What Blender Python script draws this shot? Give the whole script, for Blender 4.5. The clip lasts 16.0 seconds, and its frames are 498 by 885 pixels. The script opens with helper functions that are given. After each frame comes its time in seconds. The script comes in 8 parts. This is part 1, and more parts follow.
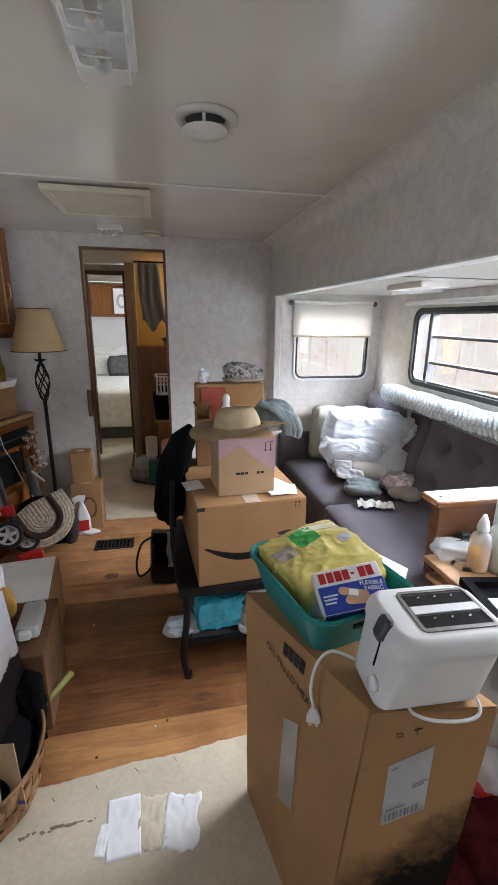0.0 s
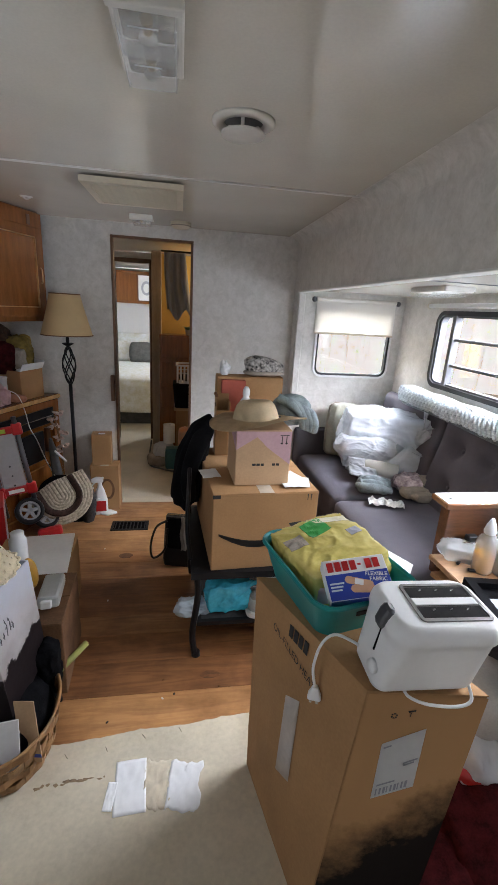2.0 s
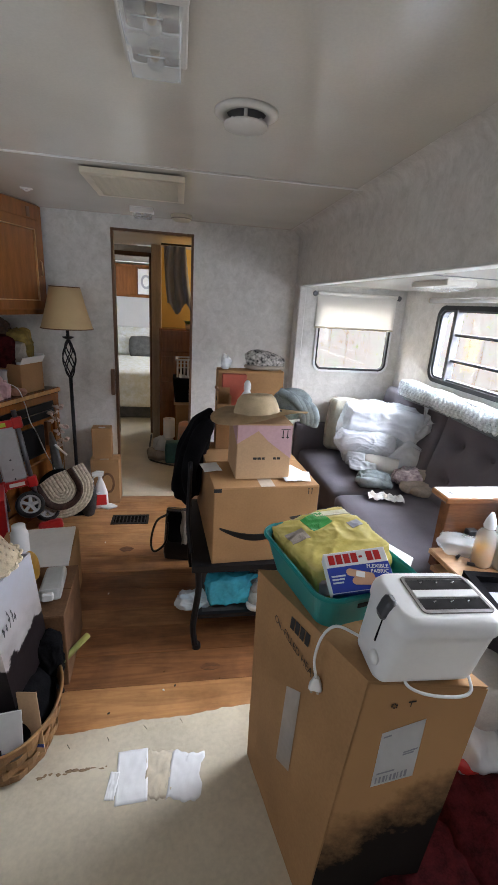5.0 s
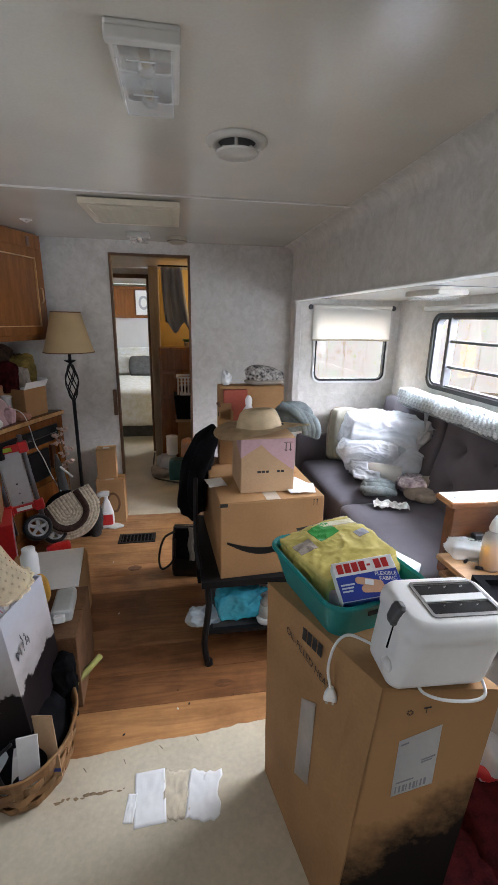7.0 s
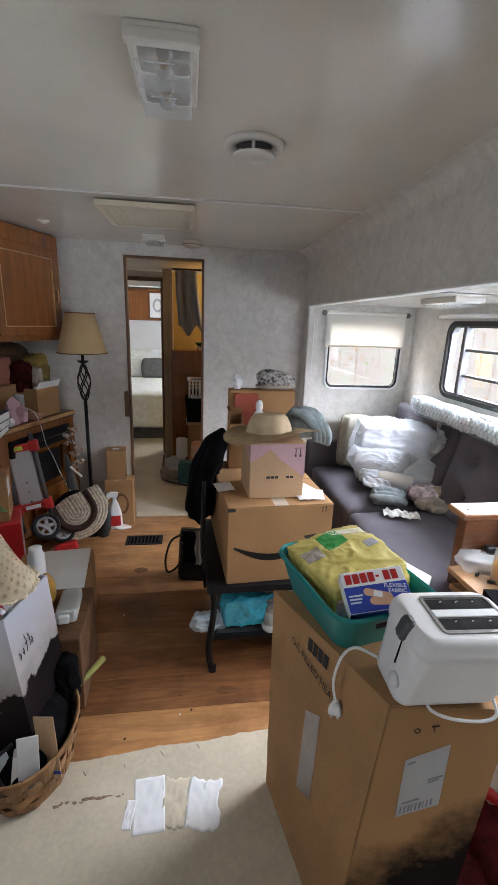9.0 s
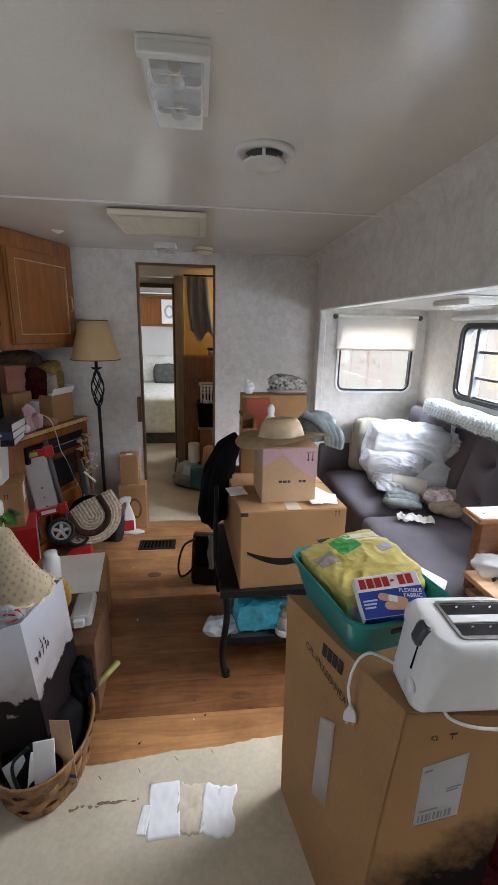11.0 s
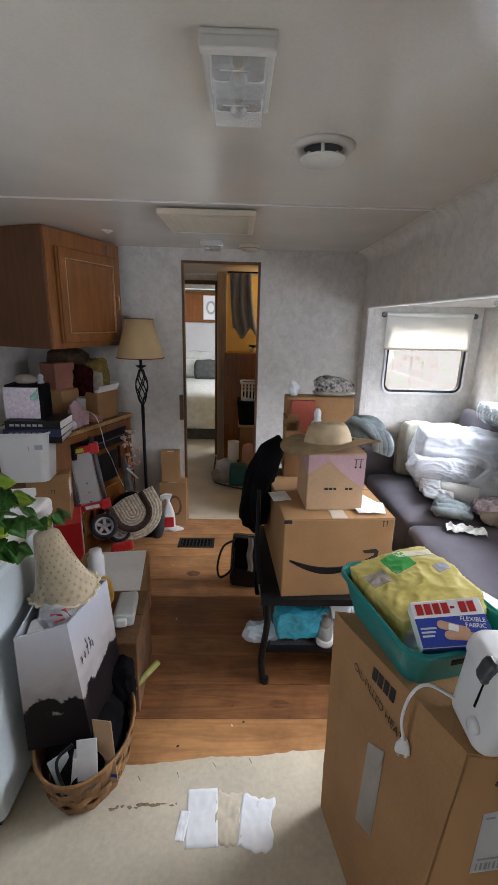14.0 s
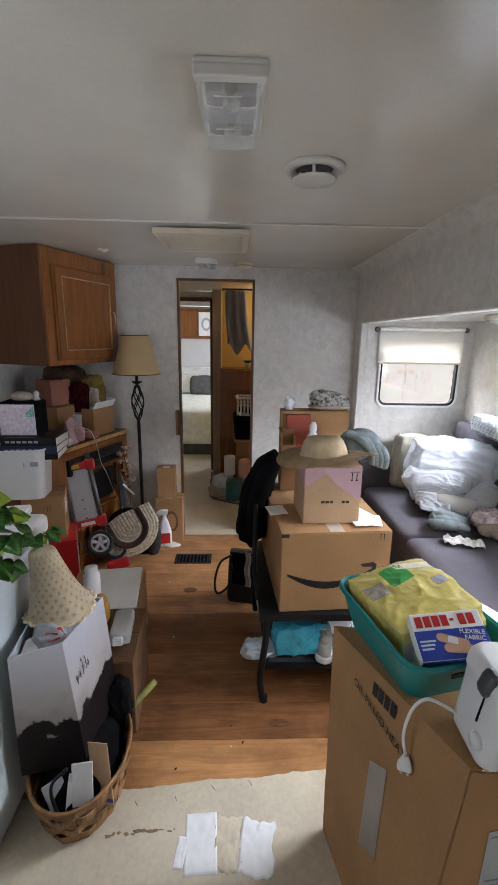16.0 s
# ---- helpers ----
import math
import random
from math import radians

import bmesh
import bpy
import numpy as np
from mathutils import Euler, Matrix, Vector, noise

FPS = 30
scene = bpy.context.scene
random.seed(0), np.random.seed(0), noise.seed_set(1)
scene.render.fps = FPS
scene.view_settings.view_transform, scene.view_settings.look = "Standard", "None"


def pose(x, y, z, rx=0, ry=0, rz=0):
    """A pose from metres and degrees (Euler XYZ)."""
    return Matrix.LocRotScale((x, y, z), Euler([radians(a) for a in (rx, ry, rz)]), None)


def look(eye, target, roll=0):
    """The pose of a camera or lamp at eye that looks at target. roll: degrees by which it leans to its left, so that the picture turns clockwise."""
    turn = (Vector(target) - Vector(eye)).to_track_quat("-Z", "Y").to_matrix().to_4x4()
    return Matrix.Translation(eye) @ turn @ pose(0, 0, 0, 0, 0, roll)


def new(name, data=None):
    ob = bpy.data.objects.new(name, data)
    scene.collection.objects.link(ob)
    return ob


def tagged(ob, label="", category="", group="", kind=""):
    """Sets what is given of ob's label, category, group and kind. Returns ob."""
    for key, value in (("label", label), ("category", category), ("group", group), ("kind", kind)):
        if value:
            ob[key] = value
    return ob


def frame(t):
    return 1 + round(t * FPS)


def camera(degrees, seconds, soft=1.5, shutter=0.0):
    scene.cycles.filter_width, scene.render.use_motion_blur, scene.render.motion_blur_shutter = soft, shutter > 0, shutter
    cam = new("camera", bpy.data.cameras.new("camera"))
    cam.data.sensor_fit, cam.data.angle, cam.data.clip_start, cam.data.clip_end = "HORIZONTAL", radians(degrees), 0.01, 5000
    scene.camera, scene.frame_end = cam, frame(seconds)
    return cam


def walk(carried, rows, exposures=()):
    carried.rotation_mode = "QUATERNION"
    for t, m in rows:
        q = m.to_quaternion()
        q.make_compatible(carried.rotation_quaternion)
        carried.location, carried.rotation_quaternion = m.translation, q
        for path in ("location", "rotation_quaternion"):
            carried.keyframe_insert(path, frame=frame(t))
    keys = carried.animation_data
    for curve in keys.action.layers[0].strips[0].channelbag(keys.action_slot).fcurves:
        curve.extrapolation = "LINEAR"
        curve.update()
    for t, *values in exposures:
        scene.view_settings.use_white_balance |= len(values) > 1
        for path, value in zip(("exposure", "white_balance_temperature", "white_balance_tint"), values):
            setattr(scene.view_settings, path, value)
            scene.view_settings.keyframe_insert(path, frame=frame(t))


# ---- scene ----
cam = camera(60.2, 16.0)
PATH = [
    (0, (0.47, 0.404, 1.464), (0.856, 2.287, 0.911), 0.7),
    (0.5, (0.436, 0.381, 1.462), (0.761, 2.269, 0.887), 0.9),
    (1, (0.437, 0.364, 1.468), (0.747, 2.252, 0.886), 1.5),
    (1.5, (0.45, 0.354, 1.474), (0.757, 2.241, 0.889), 2.5),
    (2, (0.446, 0.35, 1.481), (0.767, 2.233, 0.89), 3.4),
    (2.5, (0.446, 0.35, 1.479), (0.79, 2.225, 0.875), 4.7),
    (3, (0.44, 0.346, 1.481), (0.791, 2.215, 0.864), 5.0),
    (3.5, (0.44, 0.35, 1.476), (0.778, 2.221, 0.854), 4.9),
    (4, (0.438, 0.36, 1.471), (0.763, 2.233, 0.848), 4.8),
    (6.5, (0.437, 0.323, 1.489), (0.762, 2.211, 0.918), 1.3),
    (7, (0.429, 0.326, 1.486), (0.745, 2.222, 0.933), 1.0),
    (7.5, (0.428, 0.331, 1.489), (0.727, 2.234, 0.95), 1.5),
    (8, (0.432, 0.331, 1.49), (0.722, 2.237, 0.958), 1.9),
    (8.5, (0.427, 0.333, 1.484), (0.716, 2.24, 0.954), 2.2),
    (9, (0.432, 0.34, 1.484), (0.703, 2.248, 0.949), 2.1),
    (11.3, (0.429, 0.337, 1.485), (0.621, 2.26, 0.968), 0.9),
    (11.5, (0.433, 0.365, 1.485), (0.581, 2.286, 0.948), 0.3),
    (12, (0.419, 0.389, 1.485), (0.524, 2.312, 0.946), -0.4),
    (12.5, (0.414, 0.399, 1.488), (0.502, 2.323, 0.949), -0.6),
    (13, (0.41, 0.399, 1.511), (0.478, 2.32, 0.96), 1.9),
    (13.5, (0.399, 0.396, 1.512), (0.449, 2.317, 0.956), 1.7),
    (14, (0.395, 0.388, 1.512), (0.446, 2.312, 0.967), 1.4),
    (14.5, (0.391, 0.38, 1.515), (0.443, 2.309, 0.991), 1.2),
    (15, (0.393, 0.385, 1.51), (0.446, 2.32, 1.006), 1.0),
    (15.5, (0.395, 0.39, 1.51), (0.455, 2.328, 1.02), 0.7),
    (16, (0.395, 0.383, 1.51), (0.463, 2.324, 1.033), 0.9),
]
walk(cam, [(t, look(eye, target, roll)) for t, eye, target, roll in PATH], exposures=[(0.0, -0.06, 6270, 17.5), (16.0, -0.06, 6270, 17.5)])

# ---- world and light ----
world = bpy.data.worlds.new("sky")
scene.world = world
world.use_nodes = True
wn = world.node_tree
sky = wn.nodes.new("ShaderNodeTexSky")
sky.sky_type = "NISHITA"
sky.sun_disc = False
sky.sun_elevation, sky.sun_rotation = radians(38), radians(60)
wn.links.new(sky.outputs[0], wn.nodes["Background"].inputs[0])
wn.nodes["Background"].inputs[1].default_value = 0.12
sun = new("sun", bpy.data.lights.new("sun", "SUN"))
sun.data.energy, sun.data.angle, sun.data.color = 0.8, radians(12), (1.0, 0.95, 0.88)
sun.matrix_world = look((6, 3.4, 6), (0, 0, 0))


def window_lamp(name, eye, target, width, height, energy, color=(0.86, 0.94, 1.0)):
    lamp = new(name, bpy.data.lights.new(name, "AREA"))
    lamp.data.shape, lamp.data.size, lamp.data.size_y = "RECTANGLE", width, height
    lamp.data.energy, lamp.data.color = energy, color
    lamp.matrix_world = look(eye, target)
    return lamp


# lamps added as daylight; kitchen openings behind the walk and bedroom window are assumed
window_lamp("kitchen_window_light", (-1.12, 0.82, 1.33), (1.1, 2.1, 1.95), 0.72, 0.52, 6.5, (0.86, 0.93, 1.0))
window_lamp("rear_window_light", (0.2, -1.64, 1.45), (0.5, 1.0, 1.2), 1.2, 0.5, 1.7)
window_lamp("dinette_window_light", (2.085, 1.075, 1.32), (-0.3, 2.0, 0.9), 0.62, 0.4, 15)
window_lamp("wide_window_light", (2.75, 2.25, 2.05), (1.5, 2.5, 0.9), 1.5, 0.8, 400)
# added fill lamp for daylight off the ground outside, under the fascia to the ceiling
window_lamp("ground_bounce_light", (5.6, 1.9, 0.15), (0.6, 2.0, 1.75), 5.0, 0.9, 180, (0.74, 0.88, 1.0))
window_lamp("end_window_light", (1.7, 4.0, 2.0), (1.6, 3.0, 0.9), 0.8, 0.6, 115)
window_lamp("bedroom_window_light", (1.14, 6.3, 1.3), (-0.6, 6.6, 0.7), 0.7, 0.6, 46)
bath_bulb = new("bathroom_bulb_light", bpy.data.lights.new("bathroom_bulb_light", "POINT"))
bath_bulb.data.energy, bath_bulb.data.color, bath_bulb.data.shadow_soft_size = 5, (1.0, 0.80, 0.50), 0.06
bath_bulb.location = (0.90, 4.95, 1.72)


# ---- materials ----
def mat(name, color, rough=0.6, metal=0.0, var=0.12, scale=6.0, grain=60.0, bump=0.15, stretch=(1, 1, 1), second=None, rnd=0.0, spec=0.5,
        alpha=1.0, trans=0.0, coat=0.0, sheen=0.0):
    m = bpy.data.materials.new(name)
    m.use_nodes = True
    nt = m.node_tree
    b = nt.nodes["Principled BSDF"]
    tc = nt.nodes.new("ShaderNodeTexCoord")
    mp = nt.nodes.new("ShaderNodeMapping")
    mp.inputs["Scale"].default_value = stretch
    nt.links.new(tc.outputs["Object"], mp.inputs["Vector"])
    n1 = nt.nodes.new("ShaderNodeTexNoise")
    n1.inputs["Scale"].default_value, n1.inputs["Detail"].default_value = scale, 6
    n2 = nt.nodes.new("ShaderNodeTexNoise")
    n2.inputs["Scale"].default_value, n2.inputs["Detail"].default_value = grain, 4
    for n in (n1, n2):
        nt.links.new(mp.outputs[0], n.inputs["Vector"])
    mixf = nt.nodes.new("ShaderNodeMath")
    mixf.operation = "MULTIPLY_ADD"
    mixf.inputs[1].default_value, mixf.inputs[2].default_value = 0.35, 0.0
    nt.links.new(n2.outputs[0], mixf.inputs[0])
    addf = nt.nodes.new("ShaderNodeMath")
    addf.operation = "MULTIPLY_ADD"
    addf.inputs[1].default_value = 0.65
    nt.links.new(n1.outputs[0], addf.inputs[0])
    nt.links.new(mixf.outputs[0], addf.inputs[2])
    ramp = nt.nodes.new("ShaderNodeValToRGB")
    c = Vector(color)
    lo = second if second else tuple(c * (1 - var * 1.6))
    hi = tuple(min(1, x) for x in c * (1 + var))
    ramp.color_ramp.elements[0].position, ramp.color_ramp.elements[0].color = 0.36, (*lo, 1)
    ramp.color_ramp.elements[1].position, ramp.color_ramp.elements[1].color = 0.62, (*hi, 1)
    nt.links.new(addf.outputs[0], ramp.inputs[0])
    col = ramp.outputs[0]
    if rnd:
        oi = nt.nodes.new("ShaderNodeObjectInfo")
        mr = nt.nodes.new("ShaderNodeMapRange")
        mr.inputs["To Min"].default_value, mr.inputs["To Max"].default_value = 1 - rnd, 1 + rnd
        nt.links.new(oi.outputs["Random"], mr.inputs["Value"])
        hs = nt.nodes.new("ShaderNodeHueSaturation")
        nt.links.new(mr.outputs[0], hs.inputs["Value"])
        nt.links.new(col, hs.inputs["Color"])
        col = hs.outputs[0]
    nt.links.new(col, b.inputs["Base Color"])
    b.inputs["Roughness"].default_value, b.inputs["Metallic"].default_value = rough, metal
    b.inputs["Specular IOR Level"].default_value = spec
    b.inputs["Alpha"].default_value, b.inputs["Transmission Weight"].default_value = alpha, trans
    b.inputs["Coat Weight"].default_value, b.inputs["Sheen Weight"].default_value = coat, sheen
    if bump:
        bp = nt.nodes.new("ShaderNodeBump")
        bp.inputs["Strength"].default_value, bp.inputs["Distance"].default_value = bump, 0.004
        nt.links.new(addf.outputs[0], bp.inputs["Height"])
        nt.links.new(bp.outputs[0], b.inputs["Normal"])
    return m


def glow(name, color, strength):
    m = bpy.data.materials.new(name)
    m.use_nodes = True
    b = m.node_tree.nodes["Principled BSDF"]
    b.inputs["Base Color"].default_value = (*color, 1)
    b.inputs["Emission Color"].default_value, b.inputs["Emission Strength"].default_value = (*color, 1), strength
    return m


M = {}
M["wallpaper"] = mat("wallpaper", (0.685, 0.66, 0.62), 0.6, var=0.03, scale=17, grain=75, bump=0.12, second=(0.53, 0.505, 0.462))
for n_ in M["wallpaper"].node_tree.nodes:
    if n_.type == "TEX_NOISE":
        n_.inputs["Detail"].default_value, n_.inputs["Roughness"].default_value, n_.inputs["Distortion"].default_value = 9, 0.68, 0.6
M["smooth_wall"] = mat("smooth_white_wall", (0.70, 0.70, 0.69), 0.6, var=0.03, scale=3, grain=90, bump=0.05)
M["ceiling"] = mat("ceiling_panel", (0.69, 0.655, 0.57), 0.18, spec=1.0, var=0.04, scale=3, grain=140, bump=0.06)
M["lino"] = mat("linoleum", (0.565, 0.495, 0.37), 0.36, var=0.10, scale=4, grain=70, bump=0.08)


def board(name, color, dark):
    """Printed laminate: long grain with knots along each plank, darker worn patches, a tone of its own for each piece."""
    m = bpy.data.materials.new(name)
    m.use_nodes = True
    nt = m.node_tree
    b = nt.nodes["Principled BSDF"]
    tc, oi, off, add, mp, g1, g2, st = (nt.nodes.new("ShaderNode" + k) for k in ("TexCoord", "ObjectInfo", "VectorMath", "VectorMath", "Mapping", "TexNoise", "TexNoise", "TexNoise"))
    off.operation, add.operation = "SCALE", "ADD"
    off.inputs[0].default_value = (7.0, 3.0, 5.0)
    nt.links.new(oi.outputs["Random"], off.inputs["Scale"])
    nt.links.new(tc.outputs["Object"], add.inputs[0])
    nt.links.new(off.outputs[0], add.inputs[1])
    mp.inputs["Scale"].default_value = (0.9, 8.0, 1.0)
    nt.links.new(add.outputs[0], mp.inputs["Vector"])
    for n, sc, det, dist in ((g1, 2.2, 7, 2.4), (g2, 14.0, 6, 0.8)):
        n.inputs["Scale"].default_value, n.inputs["Detail"].default_value, n.inputs["Distortion"].default_value = sc, det, dist
        nt.links.new(mp.outputs[0], n.inputs["Vector"])
    st.inputs["Scale"].default_value, st.inputs["Detail"].default_value, st.inputs["Roughness"].default_value = 5.0, 8, 0.62
    nt.links.new(add.outputs[0], st.inputs["Vector"])
    sum_ = nt.nodes.new("ShaderNodeMath")
    sum_.operation = "MULTIPLY_ADD"
    sum_.inputs[1].default_value = 0.28
    nt.links.new(g2.outputs[0], sum_.inputs[0])
    half = nt.nodes.new("ShaderNodeMath")
    half.operation = "MULTIPLY"
    half.inputs[1].default_value = 0.72
    nt.links.new(g1.outputs[0], half.inputs[0])
    nt.links.new(half.outputs[0], sum_.inputs[2])
    rp, rs = nt.nodes.new("ShaderNodeValToRGB"), nt.nodes.new("ShaderNodeValToRGB")
    for e, p, c in zip(rp.color_ramp.elements, (0.38, 0.60), (dark, color)):
        e.position, e.color = p, (*c, 1)
    for e, p, c in zip(rs.color_ramp.elements, (0.34, 0.56), ((0.66, 0.60, 0.56), (1.05, 1.03, 1.0))):
        e.position, e.color = p, (*c, 1)
    nt.links.new(sum_.outputs[0], rp.inputs[0])
    nt.links.new(st.outputs[0], rs.inputs[0])
    mx = nt.nodes.new("ShaderNodeMix")
    mx.data_type, mx.blend_type = "RGBA", "MULTIPLY"
    mx.inputs[0].default_value = 1.0
    nt.links.new(rp.outputs[0], mx.inputs[6])
    nt.links.new(rs.outputs[0], mx.inputs[7])
    mr, hs = nt.nodes.new("ShaderNodeMapRange"), nt.nodes.new("ShaderNodeHueSaturation")
    mr.inputs["To Min"].default_value, mr.inputs["To Max"].default_value = 0.90, 1.10
    nt.links.new(oi.outputs["Random"], mr.inputs["Value"])
    nt.links.new(mr.outputs[0], hs.inputs["Value"])
    nt.links.new(mx.outputs[2], hs.inputs["Color"])
    nt.links.new(hs.outputs[0], b.inputs["Base Color"])
    rr = nt.nodes.new("ShaderNodeMapRange")
    rr.inputs["To Min"].default_value, rr.inputs["To Max"].default_value = 0.42, 0.24
    nt.links.new(st.outputs[0], rr.inputs["Value"])
    nt.links.new(rr.outputs[0], b.inputs["Roughness"])
    bp = nt.nodes.new("ShaderNodeBump")
    bp.inputs["Strength"].default_value, bp.inputs["Distance"].default_value = 0.08, 0.003
    nt.links.new(sum_.outputs[0], bp.inputs["Height"])
    nt.links.new(bp.outputs[0], b.inputs["Normal"])
    return m


M["plank"] = board("laminate_light", (0.46, 0.238, 0.098), (0.345, 0.165, 0.064))
M["plank_mid"] = board("laminate_mid", (0.385, 0.188, 0.076), (0.265, 0.118, 0.045))
M["plank_dark"] = board("laminate_dark", (0.29, 0.126, 0.049), (0.185, 0.076, 0.029))
M["trim"] = mat("brown_wood_trim", (0.13, 0.062, 0.028), 0.45, var=0.2, scale=8, grain=80, stretch=(3, 3, 0.5))
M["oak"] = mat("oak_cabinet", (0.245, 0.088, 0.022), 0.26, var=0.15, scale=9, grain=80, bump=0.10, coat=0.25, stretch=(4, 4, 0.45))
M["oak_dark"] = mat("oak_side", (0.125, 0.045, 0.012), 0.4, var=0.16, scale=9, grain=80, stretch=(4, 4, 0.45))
M["card"] = mat("cardboard", (0.37, 0.208, 0.094), 0.8, var=0.08, scale=5, grain=120, bump=0.12, spec=0.2)
M["card_pale"] = mat("cardboard_pale", (0.50, 0.33, 0.19), 0.8, var=0.08, scale=5, grain=120, bump=0.12, spec=0.2)
M["card_edge"] = mat("cardboard_worn_dark", (0.17, 0.088, 0.045), 0.85, var=0.2, scale=12, grain=140, bump=0.3, spec=0.2)
M["ink"] = mat("black_ink", (0.02, 0.018, 0.016), 0.7, var=0.1)
M["black"] = mat("black_metal", (0.008, 0.008, 0.009), 0.5, var=0.2, scale=14, bump=0.05, spec=0.25)
M["black_cloth"] = mat("black_cloth", (0.008, 0.008, 0.009), 0.95, var=0.3, scale=10, grain=160, bump=0.4, spec=0.06)
M["black_plastic"] = mat("black_plastic", (0.012, 0.012, 0.013), 0.32, var=0.15, bump=0.05, spec=0.3)
M["sofa"] = mat("grey_upholstery", (0.118, 0.108, 0.122), 0.95, var=0.10, scale=7, grain=220, bump=0.35, spec=0.1)
M["white_plastic"] = mat("white_plastic", (0.78, 0.78, 0.77), 0.28, var=0.02, scale=5, bump=0.02)
M["white"] = mat("white_paint", (0.78, 0.77, 0.75), 0.5, var=0.04, scale=5, bump=0.05)
M["paper"] = mat("paper", (0.80, 0.80, 0.79), 0.85, var=0.04, scale=6, bump=0.1)
M["ivory"] = mat("ivory_plastic", (0.66, 0.64, 0.59), 0.4, var=0.03)
M["beige"] = mat("aged_beige_plastic", (0.61, 0.54, 0.41), 0.5, var=0.06, scale=6, bump=0.04)
M["steel"] = mat("brushed_steel", (0.55, 0.55, 0.56), 0.25, 1.0, var=0.08, scale=10, stretch=(1, 8, 1), bump=0.05)
M["teal"] = mat("teal_plastic", (0.0, 0.21, 0.20), 0.35, var=0.06, scale=6, bump=0.03)
M["red"] = mat("red_plastic", (0.50, 0.02, 0.02), 0.35, var=0.1, bump=0.03)
M["blue"] = mat("blue_print", (0.02, 0.05, 0.34), 0.4, var=0.05, bump=0.02)
M["green"] = mat("green_print", (0.03, 0.27, 0.05), 0.4, var=0.06, bump=0.02)
M["yellow"] = mat("yellow_film", (0.62, 0.52, 0.16), 0.2, var=0.10, scale=22, grain=55, bump=0.5, coat=0.9, second=(0.50, 0.41, 0.10))
M["film_edge"] = mat("crimped_film", (0.74, 0.70, 0.50), 0.15, var=0.08, scale=30, bump=0.5, coat=0.6)
M["lever_grey"] = mat("dark_grey_plastic", (0.07, 0.07, 0.075), 0.35, var=0.1)
M["aqua"] = mat("aqua_film", (0.05, 0.46, 0.62), 0.22, var=0.15, scale=12, bump=0.3, coat=0.4)
M["bag"] = mat("white_film_bag", (0.82, 0.84, 0.86), 0.3, var=0.05, scale=9, bump=0.3, coat=0.2)
M["straw"] = mat("straw", (0.50, 0.385, 0.235), 0.8, var=0.12, scale=20, grain=260, bump=0.5)
M["crochet"] = mat("crochet_cotton", (0.90, 0.78, 0.57), 0.9, var=0.06, scale=30, grain=200, bump=0.6)
M["shade"] = mat("lampshade_cloth", (0.52, 0.37, 0.19), 0.85, var=0.05, scale=8, grain=240, bump=0.15)
M["leaf"] = mat("leaf", (0.085, 0.27, 0.045), 0.28, var=0.35, scale=16, bump=0.1)
M["leaf_young"] = mat("young_leaf", (0.38, 0.55, 0.05), 0.4, var=0.15, scale=16, bump=0.1)
M["wicker"] = mat("wicker", (0.25, 0.125, 0.045), 0.6, var=0.25, scale=14, grain=90, bump=0.4)
M["grey_blue"] = mat("grey_blue_knit", (0.235, 0.275, 0.285), 0.95, var=0.2, scale=25, grain=200, bump=0.6, spec=0.1)
M["taupe"] = mat("taupe_cloth", (0.36, 0.31, 0.26), 0.95, var=0.15, scale=16, grain=180, bump=0.4, spec=0.1)
M["pink"] = mat("pink_card", (0.50, 0.32, 0.34), 0.7, var=0.08, scale=8)
M["maroon"] = mat("maroon_cloth", (0.040, 0.005, 0.006), 0.95, var=0.35, scale=30, grain=200, bump=0.6, spec=0.1)
M["curtain"] = mat("grey_curtain", (0.40, 0.42, 0.45), 0.9, var=0.06, scale=9, grain=200, bump=0.3)
M["yellow_wall"] = mat("yellow_wall", (0.62, 0.42, 0.12), 0.7, var=0.05)
M["spread"] = mat("floral_bedspread", (0.78, 0.80, 0.80), 0.7, var=0.03, scale=16, grain=40, second=(0.66, 0.65, 0.54), bump=0.3)
M["dark_grey"] = mat("dark_grey_cloth", (0.09, 0.09, 0.085), 0.9, var=0.2, scale=14, bump=0.3)
M["pale_blue"] = mat("pale_blue_enamel", (0.62, 0.68, 0.71), 0.35, var=0.05, scale=4, bump=0.03)
M["film_white"] = mat("thin_white_film", (0.70, 0.72, 0.75), 0.13, var=0.03, scale=7, grain=16, bump=0.9, coat=0.4, second=(0.58, 0.61, 0.65))
fnt = M["film_white"].node_tree
for n_ in fnt.nodes:
    if n_.type == "TEX_NOISE":
        n_.inputs["Distortion"].default_value, n_.inputs["Detail"].default_value = 1.6, 3
    if n_.type == "BUMP":
        n_.inputs["Distance"].default_value = 0.007
ft_, fm_ = fnt.nodes.new("ShaderNodeBsdfTranslucent"), fnt.nodes.new("ShaderNodeMixShader")
ft_.inputs[0].default_value = (0.78, 0.80, 0.83, 1)
fm_.inputs[0].default_value = 0.32
fnt.links.new(fnt.nodes["Principled BSDF"].outputs[0], fm_.inputs[1])
fnt.links.new(ft_.outputs[0], fm_.inputs[2])
fnt.links.new(fm_.outputs[0], fnt.nodes["Material Output"].inputs[0])
M["glass"] = mat("clear_glass", (0.95, 0.97, 0.97), 0.02, var=0.0, trans=1.0, bump=0)
M["clear"] = mat("clear_plastic", (0.86, 0.87, 0.87), 0.07, var=0.03, alpha=0.36, bump=0.2, spec=0.9)
M["frame_black"] = mat("black_window_frame", (0.008, 0.008, 0.009), 0.6, var=0.1, bump=0.02)
M["blind"] = mat("blind_cloth", (0.83, 0.80, 0.73), 0.85, var=0.02, scale=4, grain=200, bump=0.08)
